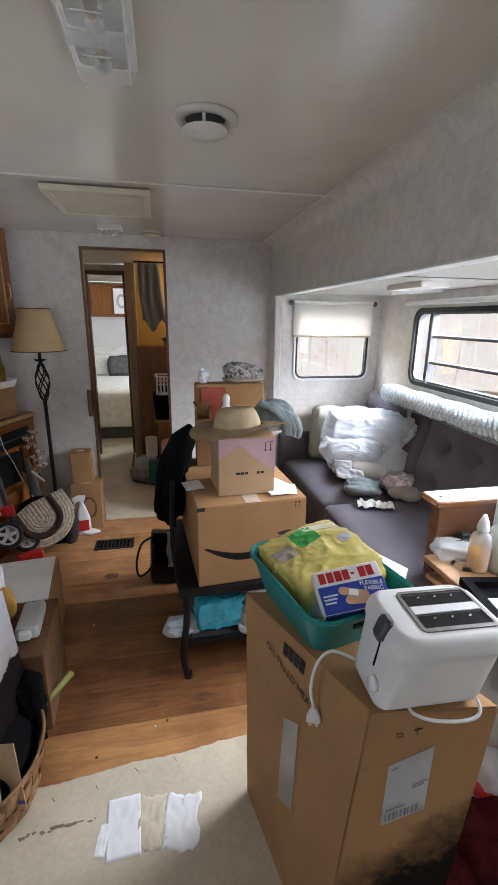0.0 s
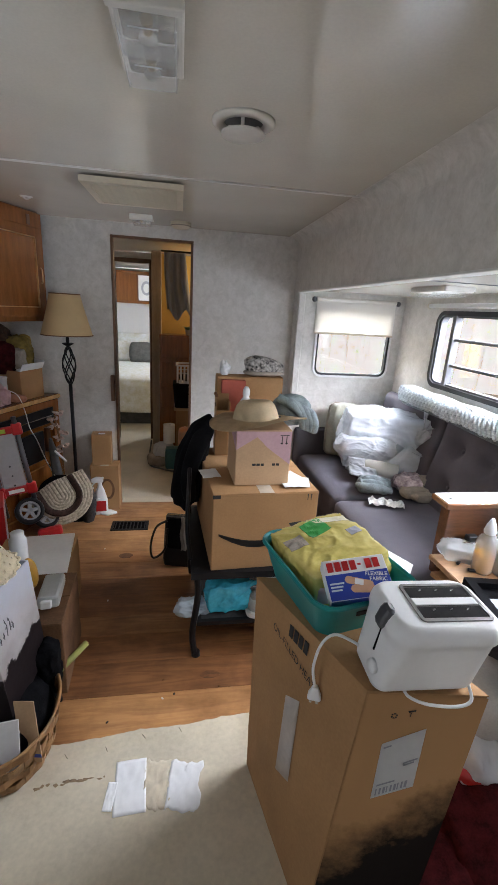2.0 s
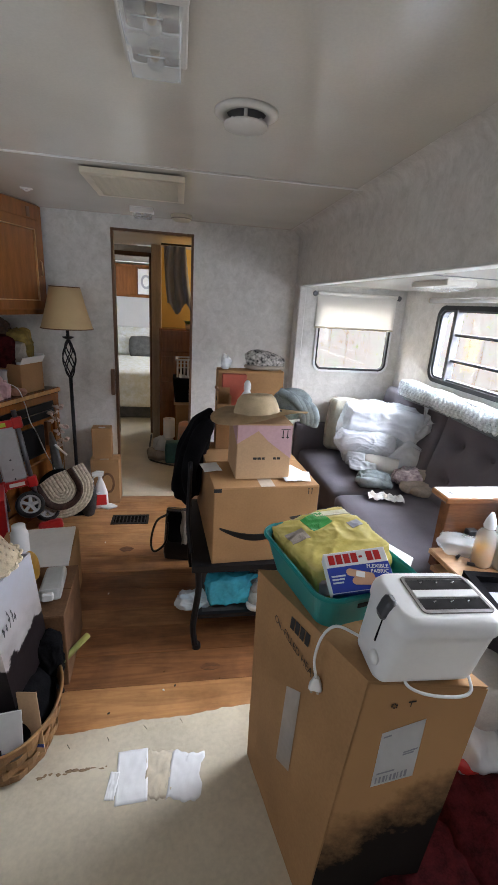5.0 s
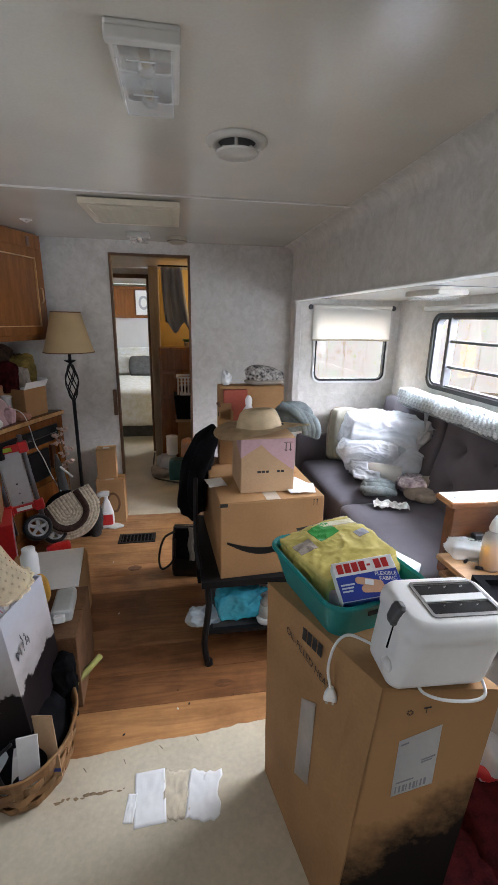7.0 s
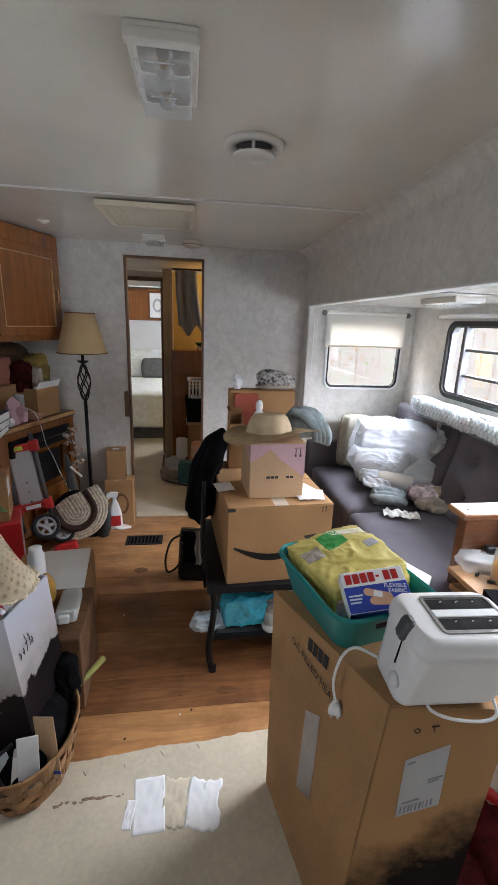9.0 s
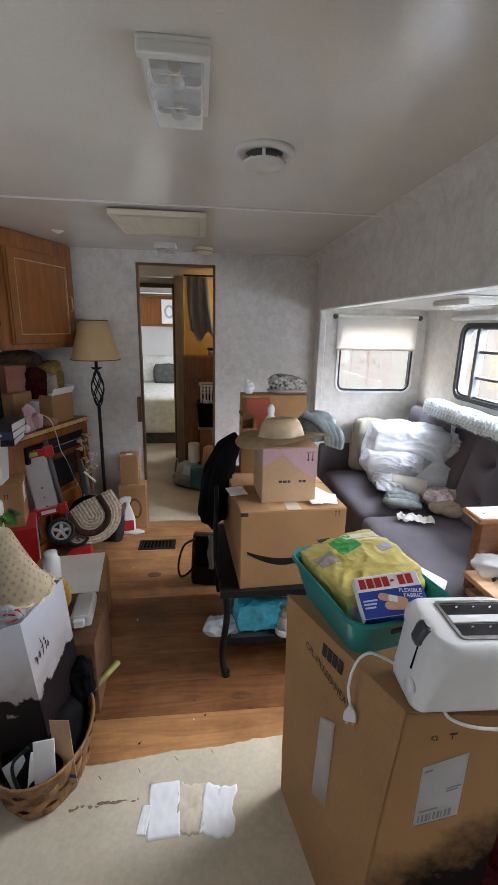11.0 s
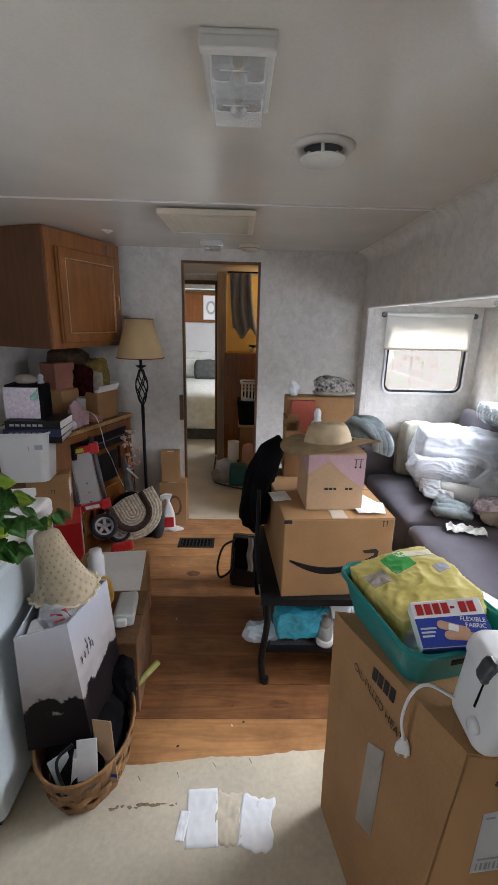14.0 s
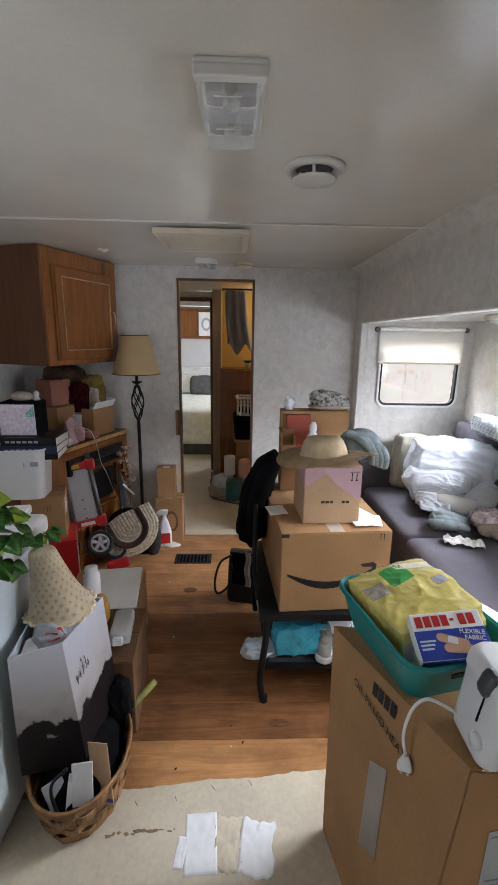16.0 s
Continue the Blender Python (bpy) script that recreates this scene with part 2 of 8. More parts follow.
bb = M["blind"].node_tree.nodes["Principled BSDF"]
bb.inputs["Transmission Weight"].default_value = 0.0
bb.inputs["Subsurface Weight"].default_value = 0.0


# ---- mesh helpers ----
def link(name, bm, material, parent=None, label="", smooth=False):
    me = bpy.data.meshes.new(name)
    bm.to_mesh(me)
    bm.free()
    if smooth:
        for p in me.polygons:
            p.use_smooth = True
    for m in material if isinstance(material, (list, tuple)) else (material,):
        me.materials.append(m)
    ob = new(name, me)
    if parent:
        ob.parent = parent
    if label:
        ob["label"] = label
    return ob


def part(name, bm, material, parent, label="", smooth=False):
    return link(name, bm, material, parent, label, smooth)


def thing(name, label, category, x=0, y=0, z=0, rz=0, group="", kind="", rx=0, ry=0):
    ob = new(name)
    ob.empty_display_size = 0.1
    ob.matrix_basis = pose(x, y, z, rx, ry, rz)
    return tagged(ob, label, category, group, kind)


def structure(name, bm, material, label, category, smooth=False):
    return tagged(link(name, bm, material, None, "", smooth), label, category, kind="structure")


def add_box(bm, lo, hi, bevel=0.0, m=None, seg=1):
    c = [(a + b) / 2 for a, b in zip(lo, hi)]
    s = [abs(b - a) for a, b in zip(lo, hi)]
    mm = Matrix.Translation(c) @ Matrix.Diagonal((*s, 1))
    r = bmesh.ops.create_cube(bm, size=1, matrix=mm)
    vs = r["verts"]
    if bevel:
        es = list({e for v in vs for e in v.link_edges})
        vs = list({v for f in bmesh.ops.bevel(bm, geom=es, offset=bevel, segments=seg, affect="EDGES", profile=0.5)["faces"] for v in f.verts} | {v for v in vs if v.is_valid})
    if m is not None:
        bmesh.ops.transform(bm, matrix=m, verts=vs)
    return bm


def box(lo, hi, bevel=0.003, m=None, seg=1):
    return add_box(bmesh.new(), lo, hi, bevel, m, seg)


def boxes(*items, bevel=0.0):
    bm = bmesh.new()
    for lo, hi in items:
        add_box(bm, lo, hi, bevel)
    return bm


def lathe(profile, n=32, center=(0, 0, 0), squash=(1, 1), bm=None):
    bm = bm or bmesh.new()
    rings = []
    for r, z in profile:
        if r < 1e-5:
            rings.append([bm.verts.new((center[0], center[1], center[2] + z))])
        else:
            rings.append([bm.verts.new((center[0] + r * squash[0] * math.cos(2 * math.pi * i / n), center[1] + r * squash[1] * math.sin(2 * math.pi * i / n), center[2] + z)) for i in range(n)])
    for a, b in zip(rings, rings[1:]):
        for i in range(n):
            j = (i + 1) % n
            q = [a[i % len(a)], a[j % len(a)], b[j % len(b)], b[i % len(b)]]
            q = list(dict.fromkeys(q))
            if len(q) > 2:
                bm.faces.new(q)
    bmesh.ops.recalc_face_normals(bm, faces=bm.faces)
    return bm


def tube(points, r=0.01, n=8, bm=None, closed=False, squash=1.0):
    bm = bm or bmesh.new()
    pts = [Vector(p) for p in points]
    rings, side = [], None
    for i, p in enumerate(pts):
        a = pts[i - 1] if i or closed else p
        b = pts[(i + 1) % len(pts)] if i < len(pts) - 1 or closed else p
        d = (b - a).normalized()
        if side is None:
            side = d.orthogonal().normalized()
        side = (side - d * side.dot(d)).normalized()
        up = d.cross(side)
        rr = r[i] if isinstance(r, (list, tuple)) else r
        rings.append([bm.verts.new(p + (side * math.cos(2 * math.pi * k / n) + up * squash * math.sin(2 * math.pi * k / n)) * rr) for k in range(n)])
    pairs = list(zip(rings, rings[1:])) + ([(rings[-1], rings[0])] if closed else [])
    for a, b in pairs:
        for k in range(n):
            bm.faces.new((a[k], a[(k + 1) % n], b[(k + 1) % n], b[k]))
    if not closed:
        bm.faces.new(list(reversed(rings[0])))
        bm.faces.new(rings[-1])
    bmesh.ops.recalc_face_normals(bm, faces=bm.faces)
    return bm


def smooth_path(points, steps=6):
    """A rounded line through the points."""
    p = [Vector(q) for q in points]
    p = [p[0] * 2 - p[1]] + p + [p[-1] * 2 - p[-2]]
    out = []
    for i in range(1, len(p) - 2):
        for k in range(steps):
            t = k / steps
            out.append(0.5 * ((2 * p[i]) + (p[i + 1] - p[i - 1]) * t + (2 * p[i - 1] - 5 * p[i] + 4 * p[i + 1] - p[i + 2]) * t * t + (3 * p[i] - p[i - 1] - 3 * p[i + 1] + p[i + 2]) * t ** 3))
    return out + [p[-2]]


def blob(size, center=(0, 0, 0), rough=0.15, freq=6.0, sub=4, seed=0, flat=None, square=0.0, crease=0.0):
    """A soft, crumpled lump; flat: the height under which it is cut flat; square: how boxy; crease: sharp folds."""
    bm = bmesh.new()
    bmesh.ops.create_icosphere(bm, subdivisions=sub, radius=1)
    off = Vector((seed * 3.7, seed * 1.3, seed * 7.1))
    for v in bm.verts:
        d = v.co.normalized()
        if square:
            k = max(abs(d.x), abs(d.y), abs(d.z))
            d = d.lerp(d / k, square)
        p = Vector((d.x * size[0], d.y * size[1], d.z * size[2]))
        n = noise.noise(p * freq + off) + 0.5 * noise.noise(p * freq * 2.3 + off)
        if crease:
            n += crease * (0.5 - abs(noise.noise(p * freq * 1.6 + off * 2)) * 2.2) + crease * 0.5 * (0.5 - abs(noise.noise(p * freq * 3.4 + off)) * 2.2)
        p *= 1 + rough * n
        if flat is not None and p.z + center[2] < flat:
            p.z = flat - center[2]
        v.co = p + Vector(center)
    return bm


def crumple(size, center=(0, 0, 0), seed=0, depth=0.02, freq=7.0, sub=5, square=0.3, flat=None, wrinkle=0):
    """Slack film or cloth round a soft lump: sharp wandering creases between smooth facets, depth in metres."""
    bm = bmesh.new()
    bmesh.ops.create_icosphere(bm, subdivisions=sub, radius=1)
    off = Vector((seed * 3.7, seed * 1.3, seed * 7.1))
    for v in bm.verts:
        d = v.co.normalized()
        k = max(abs(d.x), abs(d.y), abs(d.z))
        e = d.lerp(d / k, square)
        p = Vector((e.x * size[0], e.y * size[1], e.z * size[2]))
        q = p + noise.noise_vector(p * 4 + off) * 0.06
        big_ = noise.noise(q * freq * 0.55 + off)
        r1 = 1 - abs(noise.noise(q * freq + off)) * 2.2
        r2 = 1 - abs(noise.noise(q * freq * 2.4 + off * 2)) * 2.2
        h = 0.9 * big_ + 0.75 * max(0, r1) ** 2 + 0.40 * max(0, r2) ** 2 - 0.45
        if wrinkle:
            w = Vector((q.x * 1.0, q.y * 1.0, q.z * 2.6)) * freq * 3.2 + noise.noise_vector(q * freq) * 1.6 + off
            h += wrinkle * (0.24 * max(0, 1 - abs(noise.noise(w * 0.7)) * 3.4) ** 2 + 0.10 * max(0, 1 - abs(noise.noise(w * 1.7)) * 3) ** 2) - 0.06
        p += d * (depth * h)
        if flat is not None and p.z + center[2] < flat:
            p.z = flat - center[2]
        v.co = p + Vector(center)
    return bm


def sheet(nx, ny, place, thick=0.003):
    """A sheet with thickness; place(u, v) gives its points."""
    bm = bmesh.new()
    g = [[bm.verts.new(place(i / nx, j / ny)) for j in range(ny + 1)] for i in range(nx + 1)]
    for i in range(nx):
        for j in range(ny):
            bm.faces.new((g[i][j], g[i + 1][j], g[i + 1][j + 1], g[i][j + 1]))
    bmesh.ops.recalc_face_normals(bm, faces=bm.faces)
    if thick:
        bmesh.ops.solidify(bm, geom=bm.faces[:], thickness=thick)
    return bm


def prism(points, z0, z1, bevel=0.0):
    """An upright block over a plan outline."""
    bm = bmesh.new()
    lo = [bm.verts.new((x, y, z0)) for x, y in points]
    hi = [bm.verts.new((x, y, z1)) for x, y in points]
    bm.faces.new(lo)
    bm.faces.new(hi)
    for i in range(len(points)):
        j = (i + 1) % len(points)
        bm.faces.new((lo[i], lo[j], hi[j], hi[i]))
    bmesh.ops.recalc_face_normals(bm, faces=bm.faces)
    if bevel:
        bmesh.ops.bevel(bm, geom=bm.edges[:], offset=bevel, segments=2, affect="EDGES")
    return bm


def letters(text, size, parent, m, material, name="lettering", depth=0.0006, scale_x=1.0):
    cu = bpy.data.curves.new(name, "FONT")
    cu.body, cu.size, cu.extrude, cu.align_x = text, size, depth, "CENTER"
    tmp = bpy.data.objects.new(name, cu)
    me = bpy.data.meshes.new_from_object(tmp)
    bpy.data.objects.remove(tmp)
    me.materials.append(material)
    ob = new(name, me)
    ob.parent = parent
    ob.matrix_basis = m @ Matrix.Diagonal((scale_x, 1, 1, 1))
    return ob


def rounded_rect(w, h, r, n=6):
    out = []
    for cx, cy, a in ((w / 2 - r, h / 2 - r, 0), (-w / 2 + r, h / 2 - r, 90), (-w / 2 + r, -h / 2 + r, 180), (w / 2 - r, -h / 2 + r, 270)):
        for k in range(n + 1):
            t = radians(a + 90 * k / n)
            out.append((cx + r * math.cos(t), cy + r * math.sin(t)))
    return out


def loft(sections, cap=True):
    """A skin through outlines of equal count: a list of (outline, z)."""
    bm = bmesh.new()
    rings = [[bm.verts.new((x, y, z)) for x, y in o] for o, z in sections]
    n = len(rings[0])
    for a, b in zip(rings, rings[1:]):
        for i in range(n):
            bm.faces.new((a[i], a[(i + 1) % n], b[(i + 1) % n], b[i]))
    if cap:
        bm.faces.new(rings[0])
        bm.faces.new(rings[-1])
    bmesh.ops.recalc_face_normals(bm, faces=bm.faces)
    return bm


def RQ(w, d, r):
    return rounded_rect(w, d, r, 10)


def ring(outer, inner, z0, z1, m=None):
    """A flat ring between two outlines with the same count of points, in the xy plane."""
    bm = bmesh.new()
    vs = [[bm.verts.new((x, y, z)) for x, y in o] for o in (outer, inner) for z in (z0, z1)]
    n = len(outer)
    for a, b in ((0, 1), (1, 3), (3, 2), (2, 0)):
        for i in range(n):
            j = (i + 1) % n
            bm.faces.new((vs[a][i], vs[a][j], vs[b][j], vs[b][i]))
    bmesh.ops.recalc_face_normals(bm, faces=bm.faces)
    if m is not None:
        bmesh.ops.transform(bm, matrix=m, verts=bm.verts)
    return bm


# ---- structure ----
CEIL, BACK, LEFT, FASCIA, OUT = 1.97, 3.50, -1.10, 1.25, 2.05
floor = structure("floor", boxes(((LEFT - 0.05, -1.7, -0.06), (OUT + 0.05, 3.56, -0.012))), M["card_edge"], "laminate plank floor with worn boards", "floor")
hall_floor = structure("floor_hall", box((-0.9, 3.56, -0.06), (1.2, 7.6, 0.0), 0), M["lino"], "cream linoleum floor of the hallway", "floor")
ragged = random.Random(4)


def lino_edge(u, v):
    x = LEFT + (OUT - LEFT) * u
    y1 = 1.532 + 0.083 * x + 0.012 * noise.noise(Vector((x * 5, 2, 0))) + 0.006 * noise.noise(Vector((x * 30, 5, 0)))
    return (x, -1.7 + (y1 + 1.7) * v, 0.002 + (0.003 * abs(noise.noise(Vector((x * 6, 1, 3)))) if v > 0.9 else 0))


lino = structure("floor_linoleum", sheet(160, 12, lino_edge, 0.004), M["lino"], "cream linoleum with a torn front edge", "floor")
structure("ceiling", boxes(((LEFT - 0.05, -1.7, CEIL), (FASCIA + 0.05, BACK + 0.04, CEIL + 0.05))), M["ceiling"], "white panelled trailer ceiling", "ceiling")
structure("ceiling_slide", boxes(((FASCIA + 0.05, -0.5, 1.63), (OUT + 0.05, 3.45, 1.68))), M["ceiling"], "low white ceiling of the slide-out", "ceiling")
structure("ceiling_hall", boxes(((-0.9, BACK + 0.04, CEIL + 0.01), (1.2, 7.6, CEIL + 0.05))), M["ceiling"], "white hallway ceiling", "ceiling")
DX0, DX1, DTOP = 0.0, 0.522, 1.88
structure("wall_back", boxes(((LEFT - 0.05, BACK, 0), (DX0, BACK + 0.04, CEIL)), ((DX1, BACK, 0), (FASCIA + 0.05, BACK + 0.04, CEIL)), ((DX0, BACK, DTOP), (DX1, BACK + 0.04, CEIL))), M["wallpaper"], "mottled grey wallpapered end wall", "wall")
KW = (0.45, 1.2, 1.05, 1.6)
structure("wall_left", boxes(((LEFT - 0.05, -1.7, 0), (LEFT, KW[0], CEIL)), ((LEFT - 0.05, KW[1], 0), (LEFT, BACK, CEIL)), ((LEFT - 0.05, KW[0], 0), (LEFT, KW[1], KW[2])), ((LEFT - 0.05, KW[0], KW[3]), (LEFT, KW[1], CEIL))), M["wallpaper"], "mottled grey wallpapered side wall", "wall")
structure("wall_rear", boxes(((LEFT - 0.05, -1.75, 0), (-0.4, -1.7, CEIL)), ((0.8, -1.75, 0), (FASCIA + 0.05, -1.7, CEIL)), ((-0.4, -1.75, 0), (0.8, -1.7, 1.2)), ((-0.4, -1.75, 1.7), (0.8, -1.7, CEIL))), M["wallpaper"], "grey wall behind the kitchen", "wall")
for name_, lo, hi, lab in (("wall_fascia", (FASCIA, -0.5, 1.62), (FASCIA + 0.05, 3.40, CEIL), "grey wallpapered fascia above the slide-out"),
                           ("wall_slide_far", (FASCIA, 3.40, 0), (FASCIA + 0.05, BACK, CEIL), "narrow wallpapered pier beside the slide-out"),
                           ("wall_right", (FASCIA, -1.7, 0), (FASCIA + 0.05, -0.5, CEIL), "grey wallpapered side wall of the kitchen")):
    structure(name_, box(lo, hi, 0), M["wallpaper"], lab, "wall")
WX0, WX1, WZ0, WZ1 = 1.415, 1.96, 1.055, 1.53
structure("wall_slide_end", boxes(((FASCIA + 0.05, 3.40, 0), (WX0, 3.45, 1.63)), ((WX1, 3.40, 0), (OUT + 0.05, 3.45, 1.63)), ((WX0, 3.40, 0), (WX1, 3.45, WZ0)), ((WX0, 3.40, WZ1), (WX1, 3.45, 1.63))), M["wallpaper"], "pale wallpapered end wall of the slide-out", "wall")
OY0, OY1, OZ0, OZ1 = 1.55, 2.93, 1.09, 1.525
DW = (0.75, 1.40)
structure("wall_slide_out", boxes(((OUT, OY1, 0), (OUT + 0.05, 3.40, 1.63)), ((OUT, DW[1], 0), (OUT + 0.05, OY0, 1.63)), ((OUT, OY0, 0), (OUT + 0.05, OY1, OZ0)), ((OUT, OY0, OZ1), (OUT + 0.05, OY1, 1.63)),
          ((OUT, -0.5, 0), (OUT + 0.05, DW[0], 1.63)), ((OUT, DW[0], 0), (OUT + 0.05, DW[1], OZ0)), ((OUT, DW[0], OZ1), (OUT + 0.05, DW[1], 1.63))), M["wallpaper"], "pale wallpapered outer wall of the slide-out", "wall")
# unseen blocker, added to keep rear light off the tall box's lower front
structure("wall_low", box((0.66, 0.22, 0), (OUT, 0.27, 0.72), 0), M["wallpaper"], "unseen low wall added to block rear light", "wall")
structure("wall_slide_near", boxes(((FASCIA + 0.05, -0.55, 0), (OUT + 0.05, -0.5, 1.68))), M["wallpaper"], "pale near wall of the slide-out", "wall")
# door casing, wood strips round the passage
casing = tagged(thing("door_1", "narrow dark brown wood casing round the open passage", "door casing"), kind="structure")
for n, lo, hi in (("jamb", (DX0 - 0.007, BACK - 0.006, 0), (DX0 + 0.009, BACK + 0.046, DTOP)), ("jamb", (DX1 - 0.009, BACK - 0.006, 0), (DX1 + 0.007, BACK + 0.046, DTOP)), ("head", (DX0 - 0.007, BACK - 0.006, DTOP - 0.004), (DX1 + 0.007, BACK + 0.046, DTOP + 0.012))):
    part(n, box(lo, hi, 0.002), M["trim"], casing)
part("catch", box((-0.035, 3.475, 0.80), (-0.008, 3.5, 0.985), 0.004), M["trim"], casing, "dark brown door latch block")
part("threshold", box((DX0 + 0.012, BACK - 0.01, -0.002), (DX1 - 0.012, BACK + 0.06, 0.006), 0.002), M["beige"], casing, "pale metal threshold strip")

# hallway and bedroom beyond the passage
structure("wall_hall_left", boxes(((-0.40, BACK + 0.04, 0), (-0.35, 5.2, CEIL))), M["wallpaper"], "pale hallway wall", "wall")
structure("wall_bath", boxes(((1.15, BACK + 0.04, 0), (1.2, 7.6, CEIL)),), M["yellow_wall"], "yellow lit bathroom wall", "wall")
BD0, BD1 = -0.215, 0.125
structure("wall_bedroom", boxes(((-0.9, 5.2, 0), (BD0, 5.25, CEIL)), ((BD0, 5.2, 1.87), (BD1, 5.25, CEIL)), ((BD1, 5.2, 0), (0.20, 5.25, CEIL))), M["wallpaper"], "pale wall round the bedroom doorway", "wall")
structure("wall_bath_back", boxes(((0.20, 5.2, 0), (1.15, 5.25, CEIL)),), M["yellow_wall"], "yellow back wall of the bathroom", "wall")
structure("wall_bedroom_far", boxes(((-0.95, 7.6, 0), (1.2, 7.65, CEIL)), ((-0.95, 5.2, 0), (-0.9, 7.6, CEIL))), M["smooth_wall"], "smooth white bedroom wall", "wall")
bd = tagged(thing("door_2", "dark wooden frame of the narrow bedroom doorway", "door frame"), kind="structure")
for lo, hi in (((BD0 - 0.03, 5.18, 0), (BD0, 5.26, 1.90)), ((BD1, 5.18, 0), (BD1 + 0.03, 5.26, 1.90)), ((BD0 - 0.03, 5.18, 1.87), (BD1 + 0.03, 5.26, 1.91))):
    part("jamb", box(lo, hi, 0.003), M["trim"], bd)
part("post", box((0.16, 4.98, 0), (0.255, 5.18, CEIL), 0.004), mat("tan_wood", (0.40, 0.31, 0.22), 0.5, var=0.15, stretch=(4, 4, 0.5)), bd, "tall brown wood post beside the doorway")

# planks, laid across the trailer
rows_ = ((1.44, "l"), (1.722, "d"), (1.89, "d"), (2.057, "m"), (2.19, "d"), (2.34, "d"), (2.50, "m"), (2.66, "m"), (2.779, "l"), (2.93, "l"), (3.085, "l"), (3.24, "l"), (3.38, "l"), (3.5, ""))
for (y0, tone), (y1, _) in zip(rows_, rows_[1:]):
    cut = ragged.uniform(0.1, 0.7)
    for x0, x1 in ((LEFT, LEFT + cut), (LEFT + cut, LEFT + cut + 1.9), (LEFT + cut + 1.9, OUT)):
        if x1 - x0 > 0.05:
            part("plank", box((x0 + 0.0005, y0 + 0.0005, -0.012), (x1 - 0.0005, y1 - 0.0005, 0.0), 0.0008), M[{"d": "plank_dark", "m": "plank_mid", "l": "plank"}[tone]], floor)


def carton(name, label, w, d, h, x, y, z, rz=0, material=None, flaps=True, group="", tape=True, category="cardboard box"):
    """A closed carton, its base's middle at x, y, z: four walls' edges rounded, two top flaps with a gap and a strip of tape."""
    t = thing(name, label, category, x, y, z, rz, group)
    material = material or M["card"]
    part("body", box((-w / 2, -d / 2, 0), (w / 2, d / 2, h - 0.004), 0.004, seg=2), material, t)
    part("flap", box((-w / 2 + 0.001, -d / 2 + 0.001, h - 0.0035), (w / 2 - 0.001, -0.0015, h), 0.001), material, t)
    part("flap", box((-w / 2 + 0.001, 0.0015, h - 0.0035), (w / 2 - 0.001, d / 2 - 0.001, h + 0.0005), 0.001), material, t)
    return t


# ---- sofa in the slide-out ----
sofa = thing("sofa", "dark grey tufted upholstered futon sofa along the window wall", "sofa")
part("base", box((1.40, 1.50, 0.10), (2.0, 3.36, 0.30), 0.02, seg=2), M["sofa"], sofa)


def cushion(lo, hi, r, crown=0.02, tufts=(), cuts=14):
    bm = box(lo, hi, 0)
    bmesh.ops.subdivide_edges(bm, edges=bm.edges[:], cuts=cuts, use_grid_fill=True)
    c = Vector([(a + b) / 2 for a, b in zip(lo, hi)])
    h = Vector([(b - a) / 2 for a, b in zip(lo, hi)])
    for v in bm.verts:
        q = v.co - c
        e = Vector([max(0, abs(a) - (b - r)) for a, b in zip(q, h)])
        if e.length > r:
            k = e * (1 - r / e.length)
            q = Vector([a - math.copysign(s, a) for a, s in zip(q, k)])
        w = max(0, 1 - (q.x / h.x) ** 2) * max(0, 1 - (q.y / h.y) ** 2)
        if q.z > 0:
            q.z += crown * w
        for tx, ty in tufts:
            dd = math.hypot(q.x - tx, q.y - ty)
            if q.z > 0:
                q.z -= 0.045 * math.exp(-(dd / 0.04) ** 2) + 0.04 * math.exp(-(dd / 0.115) ** 2)
        q += 0.004 * Vector((noise.noise(q * 6), noise.noise(q * 6 + Vector((5, 0, 0))), noise.noise(q * 5 + Vector((0, 9, 0)))))
        v.co = c + q
    return bm


part("seat_cushion", cushion((1.33, 2.545, 0.27), (1.97, 3.33, 0.475), 0.05), M["sofa"], sofa, smooth=True)
part("seat_cushion", cushion((1.33, 1.72, 0.27), (1.97, 2.535, 0.465), 0.05), M["sofa"], sofa, smooth=True)
for y0, y1 in ((2.545, 3.33), (1.72, 2.535)):
    bm = cushion((-0.28, -(y1 - y0) / 2, -0.05), (0.28, (y1 - y0) / 2, 0.05), 0.045, 0.02, tufts=[(a, b) for a in (-0.1, 0.12) for b in (-0.24, 0.0, 0.24)], cuts=34)
    bmesh.ops.transform(bm, matrix=pose(1.955, (y0 + y1) / 2 + 0.02, 0.685, 0, -77, 0), verts=bm.verts)
    back = part("back_cushion", bm, M["sofa"], sofa, smooth=True)
    for a in (-0.1, 0.12):
        for b in (-0.24, 0.0, 0.24):
            part("button", blob((0.013, 0.013, 0.006), (0, 0, 0), 0, sub=2), M["sofa"], back, smooth=True).matrix_basis = pose(1.955, (y0 + y1) / 2 + 0.02, 0.685, 0, -77, 0) @ Matrix.Translation((a, b, -0.012))
part("armrest", box((1.30, 3.335, 0.10), (1.98, 3.395, 0.66), 0.025, seg=3), M["sofa"], sofa)

# ---- big box standing beside the walk ----
HH = 0.745
HB = Vector((0.87, 1.17, 0))
heater = thing("heater_box", "tall slumped brown cardboard appliance box", "cardboard box", *HB)
